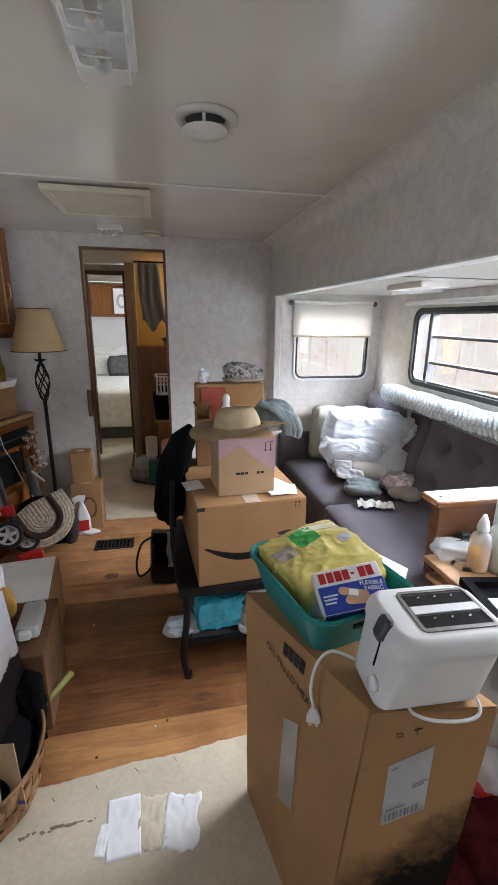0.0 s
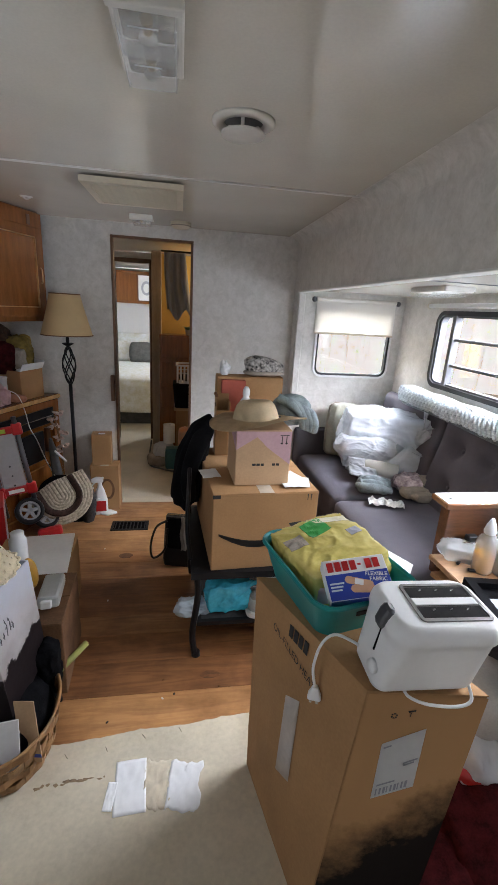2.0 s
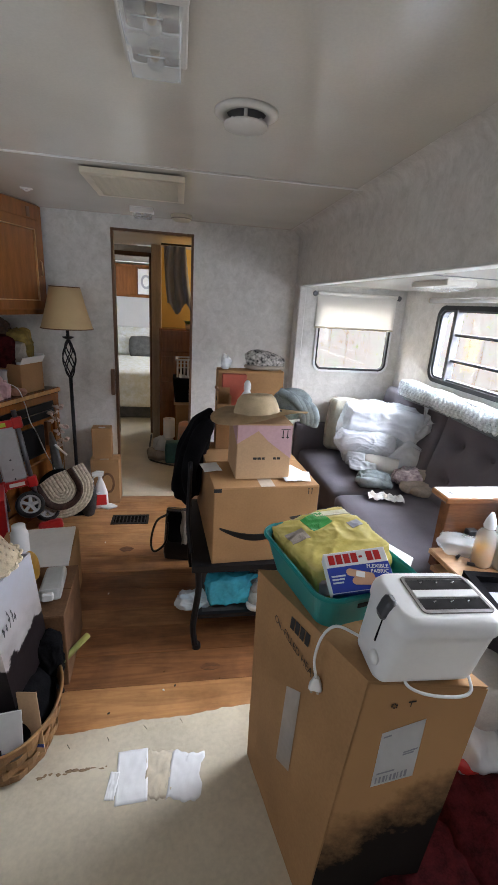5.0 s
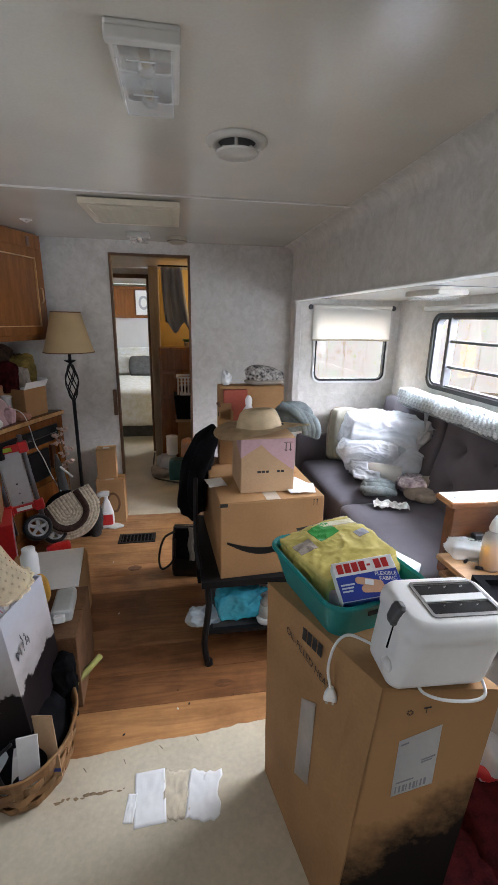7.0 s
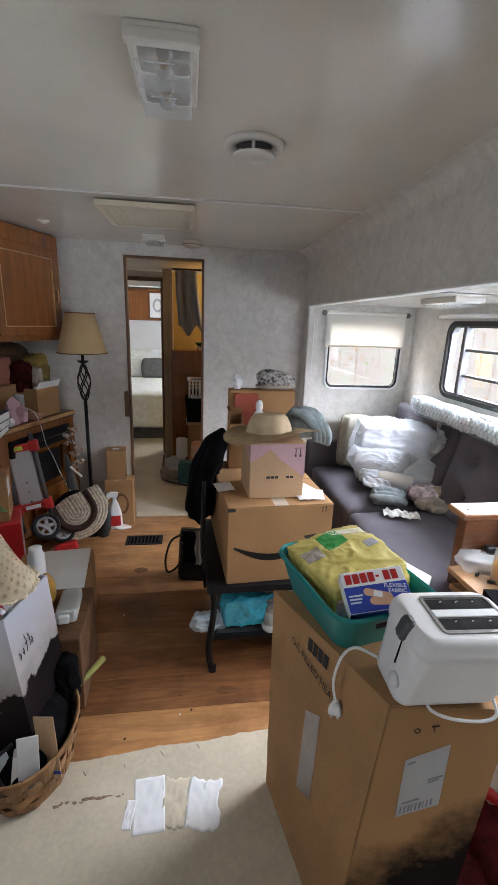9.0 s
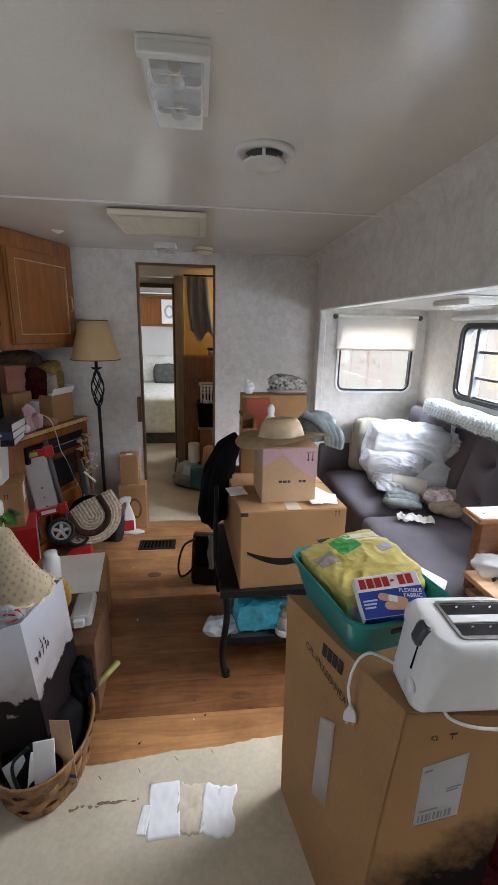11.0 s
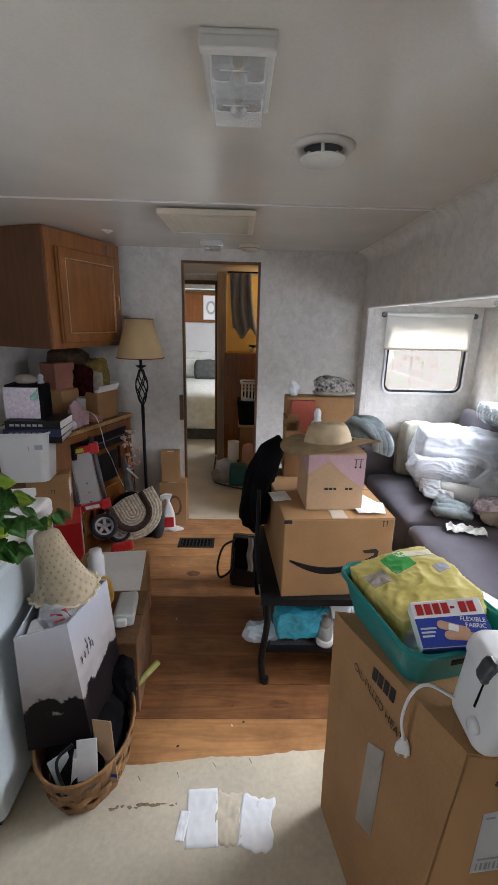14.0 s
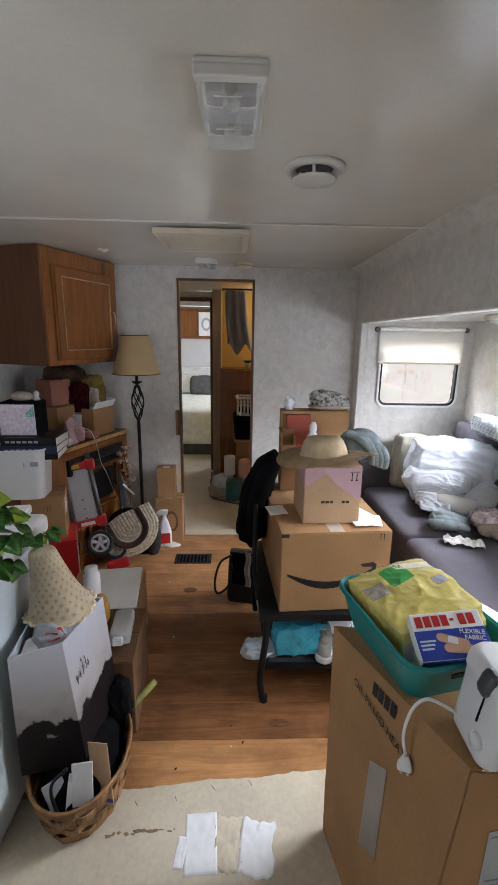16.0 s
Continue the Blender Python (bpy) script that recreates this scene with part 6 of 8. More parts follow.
part("oval_print", ring([(0.052 * math.cos(a * math.pi / 12), 0.085 * max(-0.9, math.sin(a * math.pi / 12))) for a in range(24)], [(0.036 * math.cos(a * math.pi / 12), 0.066 * max(-0.9, math.sin(a * math.pi / 12))) for a in range(24)], 0, 0.0006, pose(0.015, -0.0582, 0.16, 90)), M["card_edge"], dbx, "dark brown printed oval")
part("tape", box((-0.03, -0.057, 0.3457), (0.03, 0.057, 0.3463), 0), M["tape"], dbx)
dbs = carton("door_box", "small brown carton with a white tag on top of another", 0.135, 0.10, 0.225, -0.105, 3.44, 0.3465, 3)
part("tag", box((-0.02, -0.03, 0.2257), (0.025, 0.0, 0.2265), 0), M["paper"], dbs, "white tag")
sp = thing("spray_bottle", "white trigger spray bottle with a red label", "spray bottle", -0.112, 3.32, 0, 8)
sp.scale = (1.12, 1.12, 1.08)
part("bottle", loft([(RR(0.085, 0.05, 0.02), 0), (RR(0.09, 0.055, 0.024), 0.02), (RR(0.086, 0.052, 0.022), 0.10), (RR(0.05, 0.035, 0.015), 0.17), (RR(0.026, 0.026, 0.012), 0.20), (RR(0.026, 0.026, 0.012), 0.225)]), M["white_plastic"], sp)
part("label", box((-0.034, -0.0295, 0.025), (0.034, -0.0275, 0.10), 0.001), M["red"], sp, "orange-red printed label")
part("trigger_head", prism([(-0.05, 0), (0.02, 0), (0.025, 0.03), (-0.02, 0.035), (-0.05, 0.022)], -0.012, 0.012, 0.002), M["white_plastic"], sp).matrix_basis = pose(0, 0, 0.225, 90)
part("trigger", tube(smooth_path([(-0.025, 0, 0.225), (-0.045, 0, 0.205), (-0.043, 0, 0.18)]), 0.005, 6), M["white_plastic"], sp)
rg = thing("white_rag", "crumpled white rag beside the spray bottle", "rag", -0.055, 3.30, 0)
part("rag", blob((0.06, 0.03, 0.016), (0, 0, 0.012), 0.25, 18, 4, 5, flat=0), M["paper"], rg, smooth=True)

# straw bag with a brown band, leaning on the cabinet
sbg = thing("straw_bag", "round woven straw bag with a dark brown loop band", "bag", -0.30, 3.03, 0.10, 14, rx=-14)
sbg.scale = (1.04, 1.0, 1.04)
RBAG = 0.185
weave = mat("braided_straw", (0.47, 0.40, 0.30), 0.85, var=0.25, scale=60, grain=160, bump=0.8)
def u_line(r):
    """A loop round the bag's foot, open towards its mouth."""
    mouth = Vector((-0.45, 0, 0.9)).normalized()
    side_ = Vector((mouth.z, 0, -mouth.x))
    c = Vector((0, 0, 0.15))
    pts = []
    for k in range(25):
        t = math.pi * k / 24
        pts.append(c - side_ * (r * math.cos(t)) - mouth * (r * 0.95 * math.sin(t)))
    ends = [p + mouth * (0.11 * (1 - 0.25 * r / RBAG)) for p in (pts[0], pts[-1])]
    out = [ends[0]] + pts + [ends[1]]
    return [Vector((p.x, -0.03 * (1 - (r / RBAG) ** 2), p.z)) for p in out]


for k in range(10):
    part("coil", tube(u_line(0.012 + 0.0185 * k), 0.0122, 8), weave, sbg, smooth=True)
part("back_side", blob((RBAG * 0.75, 0.04, 0.13), (0.0, 0.05, 0.15), 0.03, 8, 4, 4), M["black_cloth"], sbg, "dark cloth back", True)
part("loop_band", tube([p + Vector((0, -0.012, 0)) for p in u_line(0.104)], 0.027, 10, squash=0.6), mat("dark_brown_weave", (0.045, 0.02, 0.013), 0.9, var=0.3, scale=60, bump=0.6), sbg, "dark brown woven band", True)
net = thing("black_mesh_bag", "black and white mesh bag behind the straw bag", "bag", -0.175, 3.20, 0.0)
part("mesh", blob((0.055, 0.05, 0.16), (0, 0, 0.14), 0.2, 9, 4, 9, flat=0), mat("black_mesh", (0.035, 0.03, 0.028), 0.8, var=0.1, scale=70, grain=160, second=(0.01, 0.01, 0.01), bump=0.6), net, smooth=True)
um = thing("folded_umbrella", "dark folded umbrella with a pale handle by the lamp", "umbrella", -0.33, 3.22, 0.02, ry=-6)
part("canopy", loft([(RR(0.03, 0.03, 0.01), 0), (RR(0.07, 0.06, 0.02), 0.25), (RR(0.045, 0.04, 0.015), 0.50), (RR(0.015, 0.015, 0.005), 0.58)]), M["dark_grey"], um)
part("handle", tube([(0.02, -0.03, 0.50), (0.09, -0.06, 0.43)], 0.007, 8), M["white_plastic"], um, "white plastic handle")
M["petal"] = mat("pale_petal", (0.66, 0.50, 0.42), 0.8, var=0.12)
flw = thing("dried_flowers", "pale pink dried flower spray beside the cabinet", "flowers", -0.37, 3.38, 0.0)
fr_ = random.Random(3)
part("stalk", tube(smooth_path([(0, 0, 0), (0.01, -0.02, 0.4), (-0.02, -0.03, 0.72)]), 0.006, 6), M["wicker"], flw)
for k in range(7):
    c_ = Vector((fr_.uniform(-0.04, 0.035), fr_.uniform(-0.06, -0.01), 0.46 + 0.27 * k / 6))
    for q in range(5):
        part("petal", sheet(4, 4, lambda u, v: (0.004 + 0.034 * u, (v - 0.5) * 0.03 * math.sin(math.pi * min(1, 0.15 + 0.8 * u)), 0.010 * u * u + 0.006 * (v - 0.5) ** 2 * 8), 0.0008), M["petal"], flw, smooth=True).matrix_basis = Matrix.Translation(c_) @ pose(0, 0, 0, fr_.uniform(30, 80), fr_.uniform(-30, 30), 72 * q + fr_.uniform(-15, 15))

M["dull_steel"] = mat("dull_silver_plastic", (0.42, 0.42, 0.43), 0.35, 0.5, var=0.1)
M["gunmetal"] = mat("gunmetal_tube", (0.12, 0.12, 0.13), 0.32, 0.6, var=0.1)
# folding hand truck with red corners
ht = thing("hand_truck", "folding black hand truck with red corners and grey plate", "hand truck", -0.50, 2.92, 0.20, 16, rx=-6, ry=-8)
for s in (-1, 1):
    part("side_tube", tube([(s * 0.085, -0.006, 0.0), (s * 0.082, -0.006, 0.60)], 0.014, 12), M["gunmetal"], ht, "dark grey metal tube", True)
part("back_plate", box((-0.066, -0.010, 0.18), (0.066, 0.0, 0.53), 0.008), mat("grey_plate", (0.50, 0.50, 0.51), 0.45, var=0.06), ht, "pale grey plastic plate")
for z in (0.155, 0.525):
    part("crossbar", box((-0.10, -0.02, z - 0.022), (0.10, 0.016, z + 0.022), 0.008, seg=2), M["red"], ht, "red plastic crosspiece")
    for s in (-1, 1):
        part("corner_block", box((s * 0.085 - 0.028, -0.025, z - 0.035), (s * 0.085 + 0.028, 0.02, z + 0.035), 0.01, seg=2), M["red"], ht, "red plastic corner block")
part("warning_label", box((-0.025, -0.0215, 0.513), (0.025, -0.0205, 0.537), 0), M["leaf_young"], ht, "yellow warning label")
part("white_label", box((-0.04, -0.0215, 0.145), (0.045, -0.0205, 0.167), 0), M["paper"], ht, "white printed label")
for k in range(3):
    part("plate_spot", lathe([(0, 0), (0.006, 0), (0.006, 0.001), (0, 0.001)], 12), M["black_plastic"], ht).matrix_basis = pose(0.0, -0.009, 0.19 + k * 0.06, 90)
for x, y, z, r in ((0.050, -0.085, 0.035, 0.080), (0.12, 0.06, -0.07, 0.078)):
    wheel = part("wheel", lathe([(r * 0.72, -0.02), (r * 0.95, -0.022), (r, -0.012), (r, 0.012), (r * 0.95, 0.022), (r * 0.72, 0.02), (r * 0.72, -0.02)], 36), M["black_plastic"], ht, "black rubber wheel", True)
    wheel.matrix_basis = pose(x, y, z, 62, 0, 20)
    part("hub", lathe([(0, 0.008), (r * 0.2, 0.012), (r * 0.2, -0.012), (0, -0.008)], 20), M["dull_steel"], wheel, "silver hub")
    part("rim", lathe([(r * 0.58, -0.014), (r * 0.72, -0.014), (r * 0.72, 0.014), (r * 0.58, 0.014), (r * 0.58, -0.014)], 36), M["dull_steel"], wheel)
    for k in range(5):
        part("spoke", box((r * 0.1, -0.010, -0.007), (r * 0.62, 0.010, 0.007), 0.002), M["dull_steel"], wheel).matrix_basis = pose(0, 0, 0, 0, 0, 72 * k)
part("axle_guard", box((0.06, -0.10, -0.16), (0.20, -0.05, -0.10), 0.015, seg=2), M["red"], ht, "red plastic guard")
part("toe_plate", box((-0.10, -0.12, -0.198), (0.12, 0.02, -0.18), 0.006), M["black"], ht)

# stacked cartons and the white tub in front of the books
red_c = thing("red_printed_carton", "red printed carton with a white photographic side", "carton", -0.66, 2.72, 0, 20)
part("carton", box((-0.13, -0.12, 0), (0.13, 0.12, 0.375), 0.003), M["red"], red_c)
part("side_print", box((0.1302, -0.118, 0.02), (0.131, 0.118, 0.36), 0), mat("photo_print", (0.55, 0.53, 0.56), 0.4, var=0.3, scale=14, second=(0.10, 0.08, 0.10)), red_c, "white and dark photo print")
bcx = carton("brown_carton", "brown carton with shipping marks under the white tub", 0.215, 0.20, 0.255, -0.69, 2.74, 0.376, 16)
arrows(bcx, 0.02, -0.1012, 0.20, 0.9)
part("label", box((0.1076, -0.06, 0.13), (0.1084, 0.03, 0.23), 0), M["paper"], bcx, "white label")
tub = thing("white_tub", "white rounded plastic wash tub on the carton", "tub", -0.775, 2.70, 0.6325, 6)
part("body", hollow(0.285, 0.21, 0.275, 0.05, 0.86), M["white_plastic"], tub)
part("rim", tube([(px_ * 0.285, py_ * 0.21, 0.272) for px_, py_ in [(math.copysign(min(0.5, abs(0.62 * math.cos(a_ * math.pi / 20))), math.cos(a_ * math.pi / 20)), math.copysign(min(0.5, abs(0.62 * math.sin(a_ * math.pi / 20))), math.sin(a_ * math.pi / 20))) for a_ in range(40)]], 0.006, 8, closed=True), M["white_plastic"], tub, smooth=True)
part("sticker", box((0.075, -0.1035, 0.19), (0.115, -0.099, 0.215), 0.0), M["grey_ink"], tub, "small grey sticker")
tcl = thing("grey_tool", "grey folded cloth lying in the white tub", "cloth", -0.74, 2.70, 0.87)
part("cloth", blob((0.10, 0.05, 0.028), (0, 0, 0.02), 0.2, 12, 4, 3), M["dark_grey"], tcl, smooth=True)

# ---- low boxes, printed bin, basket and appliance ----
# front box's shade is put into its darker cardboard colour
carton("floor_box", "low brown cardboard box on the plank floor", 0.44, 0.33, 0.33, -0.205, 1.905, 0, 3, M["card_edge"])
carton("floor_box", "brown cardboard box under a white foam board", 0.34, 0.33, 0.315, -0.225, 2.26, 0, 4)
fb = thing("foam_board", "white foam board lying on the box", "board", -0.185, 2.25, 0.3158, 7)
part("board", box((-0.145, -0.175, 0), (0.125, 0.175, 0.012), 0.002), M["paper"], fb)
jug = thing("clear_carton", "translucent white flattened jug leaning on the box", "jug", -0.05, 1.92, 0.331, 8, rx=-10)
part("jug", box((-0.045, -0.11, 0), (0.035, 0.11, 0.05), 0.012, seg=2), mat("milky_plastic", (0.62, 0.64, 0.62), 0.3, var=0.08, trans=0.25), jug)
part("cap", box((-0.03, -0.135, 0.012), (0.01, -0.11, 0.04), 0.004), M["paper"], jug, "white cap")
stick = thing("green_stick", "pale green cut stem poking over the floor", "stem", 0.0, 0, 0)
part("stem", tube([(-0.06, 1.64, 0.12), (0.02, 1.78, 0.12), (0.075, 1.87, 0.13)], [0.012, 0.012, 0.013], 10), mat("green_stem", (0.30, 0.30, 0.08), 0.6, var=0.2, scale=20, stretch=(1, 0.2, 1)), stick, smooth=True)
part("cut_end", lathe([(0, 0), (0.0128, 0), (0.0128, 0.002), (0, 0.002)], 12), M["card_pale"], stick, "pale cut end").matrix_basis = look((0.0752, 1.8705, 0.1301), (-0.02, 1.70, 0.11))

# appliance: rounded enamel body with a lid line
part("body", box((-0.32, -0.12, 0.03), (0.335, 0.42, 0.80), 0.025, seg=4), M["pale_blue"], unit, smooth=False)
part("lid", box((-0.32, -0.122, 0.806), (0.337, 0.422, 0.875), 0.02, seg=4), M["white_plastic"], unit, "white lid")
part("plinth", box((-0.30, -0.10, 0.0), (0.31, 0.40, 0.03), 0), M["black_plastic"], unit)
wbx = thing("white_box", "white box standing on the appliance", "box", -0.42, 1.80, 0.8755, 12)
part("body", box((-0.09, -0.06, 0), (0.09, 0.06, 0.03), 0.004), M["paper"], wbx)

pm = bpy.data.materials.new("printed_bin")
pm.use_nodes = True
nt = pm.node_tree
b = nt.nodes["Principled BSDF"]
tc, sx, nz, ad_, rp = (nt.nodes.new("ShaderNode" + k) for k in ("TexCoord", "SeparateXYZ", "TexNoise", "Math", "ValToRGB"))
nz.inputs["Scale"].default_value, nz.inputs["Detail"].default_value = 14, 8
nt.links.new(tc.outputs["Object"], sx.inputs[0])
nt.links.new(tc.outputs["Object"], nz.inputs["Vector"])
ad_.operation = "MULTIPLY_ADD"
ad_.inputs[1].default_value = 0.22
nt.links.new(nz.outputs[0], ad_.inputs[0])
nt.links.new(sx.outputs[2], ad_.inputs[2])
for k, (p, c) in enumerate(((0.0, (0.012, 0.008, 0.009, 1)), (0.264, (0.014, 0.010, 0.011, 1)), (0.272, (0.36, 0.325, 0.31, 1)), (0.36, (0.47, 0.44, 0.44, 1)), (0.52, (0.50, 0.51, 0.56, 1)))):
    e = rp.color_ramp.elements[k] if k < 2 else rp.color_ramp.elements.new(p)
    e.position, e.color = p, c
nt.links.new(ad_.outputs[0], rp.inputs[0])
nt.links.new(rp.outputs[0], b.inputs["Base Color"])
b.inputs["Roughness"].default_value, b.inputs["Specular IOR Level"].default_value = 0.5, 0.15
binb = thing("printed_bin", "tall tapering bin printed with dark trees and pale sky", "bin", -0.165, 1.59, 0.20)
o_lo = [(-0.080, -0.158), (0.104, -0.117), (0.125, 0.165), (-0.110, 0.150)]
o_hi = [(-0.070, -0.166), (0.057, -0.103), (0.107, 0.130), (-0.100, 0.140)]


def bin_ring(v, k=1.0, n=8):
    """The bin's four-sided outline at height share v, its sides cut into n lengths."""
    c_ = [((a[0] + (b[0] - a[0]) * v) * k, (a[1] + (b[1] - a[1]) * v) * k) for a, b in zip(o_lo, o_hi)]
    return [(c_[q][0] + (c_[(q + 1) % 4][0] - c_[q][0]) * i / n, c_[q][1] + (c_[(q + 1) % 4][1] - c_[q][1]) * i / n) for q in range(4) for i in range(n)]


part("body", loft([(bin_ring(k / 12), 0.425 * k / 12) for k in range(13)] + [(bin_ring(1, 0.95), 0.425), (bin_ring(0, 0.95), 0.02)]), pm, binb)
br_ = random.Random(6)
for u, base, tall in ((0.10, 0.262, 0.030), (0.17, 0.270, 0.022), (0.24, 0.268, 0.062), (0.31, 0.275, 0.048), (0.37, 0.272, 0.026)):
    t0 = Vector((0.0805 + 0.041 * u, -0.107 + 0.247 * u, base))
    part("tree_print", tube([t0, t0 + Vector((-0.0006 * 10 * tall, 0.001, tall * 0.6)), t0 + Vector((-0.13 * tall, 0.0, tall))], [0.0012, 0.0012, 0.0006], 6), M["lever_grey"], binb, "dark printed tree")
    for q in range(2):
        v_ = 0.45 + 0.35 * q
        part("tree_print", blob((0.0012, br_.uniform(0.003, 0.007), br_.uniform(0.003, 0.006)), (0, 0, 0), 0.4, 200, 2, q), M["lever_grey"], binb).location = t0 + Vector((-0.13 * tall * v_, br_.uniform(-0.005, 0.005), tall * v_))
bgx = thing("white_carrier_bag", "white carrier bag with a red corner in the bin", "plastic bag", -0.172, 1.58, 0.525)
part("bag", crumple((0.066, 0.095, 0.075), (0, 0, 0.045), 14, 0.012, 8, 5, square=0.3, wrinkle=1), M["film_white"], bgx, smooth=True)
part("folded_edge", sheet(10, 8, lambda u, v: (-0.055 + 0.12 * u, -0.118 + 0.072 * u + 0.05 * v + 0.006 * noise.noise(Vector((u * 5, v * 3, 1))), 0.06 + 0.06 * v * (0.5 + 0.5 * u)), 0.0015), M["paper"], bgx, "white folded bag edge")
part("print_panel", box((-0.022, -0.003, -0.010), (0.022, 0.0, 0.010), 0), M["grey_ink"], bgx, "grey printed panel").matrix_basis = pose(-0.005, -0.062, 0.112, -40, -8, 8)
for x_, y_, z_, a_ in ((0.028, -0.075, 0.118, 20), (0.050, -0.055, 0.112, -30), (0.040, -0.085, 0.105, 60)):
    part("red_print", sheet(4, 3, lambda u, v: ((u - 0.5) * 0.034, (v - 0.5) * 0.016 * (1 - 0.5 * u), 0.004 * math.sin(3 * u + 2 * v)), 0.001), M["red"], bgx, "red printed corner").matrix_basis = pose(x_, y_, z_, -25, 10, a_)
ch = thing("crochet_hat", "cream crocheted bell hat draped over the bin", "hat", -0.168, 1.635, 0.638, 0, rx=4, ry=-9)
hm = bmesh.new()
NR, NSEG = 41, 90
hr = []
for j in range(NR):
    v = j / (NR - 1)
    r = 0.110 - 0.072 * v ** 0.62 if v < 0.9 else 0.0425 * math.sqrt(max(0.0, 1 - ((v - 0.9) / 0.101) ** 2))
    hr.append([hm.verts.new(((r + (0.006 * math.sin(i * 2 * math.pi / 3) if j == 0 else 0)) * math.cos(2 * math.pi * i / NSEG), r * 0.8 * math.sin(2 * math.pi * i / NSEG), 0.235 * v + (0.012 * math.sin(4 * math.pi * i / NSEG) * (1 - v) ** 3))) for i in range(NSEG)])
for j in range(NR - 1):
    for i in range(NSEG):
        if j < 2 or j > 37 or (j % 3) or ((i + 2 * (j // 3)) % 5):
            hm.faces.new((hr[j][i], hr[j][(i + 1) % NSEG], hr[j + 1][(i + 1) % NSEG], hr[j + 1][i]))
bmesh.ops.solidify(hm, geom=hm.faces[:], thickness=0.004)
part("crown", hm, M["crochet"], ch, smooth=True)
part("lining", lathe([(0.100, 0.006), (0.082, 0.03), (0.066, 0.065), (0.048, 0.14), (0.036, 0.195), (0.02, 0.224), (0, 0.228)], 40, squash=(0.95, 0.75)), mat("cream_lining", (0.66, 0.54, 0.37), 0.9, var=0.1), ch, "tan lining", True)
part("scalloped_edge", tube([((0.110 + 0.005 * math.cos(18 * a)) * math.cos(a), (0.110 + 0.005 * math.cos(18 * a)) * 0.8 * math.sin(a), 0.001 + 0.012 * math.sin(2 * a)) for a in [2 * math.pi * k / 112 for k in range(112)]], 0.005, 6, closed=True), M["crochet"], ch)
bt2 = thing("white_beaker", "white plastic bottle behind the crocheted hat", "bottle", -0.20, 2.02, 0.331)
part("bottle", lathe([(0, 0), (0.032, 0), (0.034, 0.02), (0.034, 0.20), (0.026, 0.215), (0.026, 0.235), (0, 0.235)], 24), M["white_plastic"], bt2, smooth=True)
yl = thing("orange_packet", "small orange packet beside the white bottle", "packet", -0.15, 1.97, 0.331)
part("packet", blob((0.035, 0.03, 0.075), (0, 0, 0.07), 0.15, 9, 4, 2, flat=0), mat("orange_packet", (0.55, 0.30, 0.04), 0.4), yl, smooth=True)

bsk = thing("woven_basket", "oval woven splint basket full of papers", "basket", -0.105, 1.55, 0.007, 3)
WA, WB_, WH = 0.145, 0.20, 0.168


def basket_r(z):
    return 0.86 + 0.20 * (z / WH) ** 0.8


NST = 11
for k in range(4):
    z0, z1 = 0.006 + k * 0.040, 0.006 + k * 0.040 + 0.038
    bm = bmesh.new()
    rows = []
    for i in range(NST * 6):
        a = 2 * math.pi * i / (NST * 6)
        off = 0.0055 * math.cos(a * NST / 1 * 1.0 + math.pi * k)
        rows.append([bm.verts.new(((WA * basket_r(z) + off + o) * math.cos(a), (WB_ * basket_r(z) + off + o) * math.sin(a), z)) for z, o in ((z0, 0), (z1, 0), (z1, -0.003), (z0, -0.003))])
    n = len(rows)
    for i in range(n):
        for q in range(4):
            bm.faces.new((rows[i][q], rows[(i + 1) % n][q], rows[(i + 1) % n][(q + 1) % 4], rows[i][(q + 1) % 4]))
    bmesh.ops.recalc_face_normals(bm, faces=bm.faces)
    part("weaver", bm, M["wicker"], bsk)
for k in range(NST):
    a = 2 * math.pi * (k + 0.5) / NST
    part("stake", sheet(2, 10, lambda u, v: (WA * (basket_r(0.008 + (WH - 0.01) * v) + 0.01 * math.cos(math.pi * 4 * v + math.pi * k)) * math.cos(a + (u - 0.5) * 0.17), WB_ * (basket_r(0.008 + (WH - 0.01) * v) + 0.01 * math.cos(math.pi * 4 * v + math.pi * k)) * math.sin(a + (u - 0.5) * 0.17), 0.008 + (WH - 0.01) * v), 0.0025), M["wicker"], bsk)
part("rim", tube([(WA * 1.065 * math.cos(2 * math.pi * i / 48), WB_ * 1.065 * math.sin(2 * math.pi * i / 48), WH) for i in range(48)], 0.007, 8, closed=True, squash=0.8), M["wicker"], bsk, smooth=True)
part("base", lathe([(0, 0.004), (1, 0.004), (1, 0.0), (0, 0)], 40, squash=(WA * 0.86, WB_ * 0.86)), M["wicker"], bsk)
for lab, lo, hi, m, ps in (("white card with a blue edge in the basket", (-0.03, -0.003, 0), (0.03, 0.003, 0.16), M["paper"], (-0.050, 1.395, 0.075, -14, 0, 8)), ("white and blue carton in the basket", (-0.035, -0.02, 0), (0.035, 0.02, 0.12), M["paper"], (-0.075, 1.41, 0.055, -12, 8, 14)),
                           ("tan folder standing in the basket", (-0.02, -0.002, 0), (0.045, 0.002, 0.22), M["card_pale"], (-0.012, 1.44, 0.05, -6, -6, -12)), ("white booklet in the basket", (-0.03, -0.004, 0), (0.03, 0.004, 0.15), M["pale_blue"], (-0.095, 1.40, 0.03, -20, -14, 30))):
    t = thing("paper_card", lab, "card", ps[0], ps[1] - 0.012, ps[2] + 0.03, ps[5], rx=ps[3], ry=ps[4], group="cards in the basket")
    part("card", box(lo, hi, 0.001), m, t)
    part("edge_strip", box((lo[0], lo[1] - 0.001, 0.02), (hi[0], lo[1], 0.032), 0), M["blue"], t, "blue printed strip")
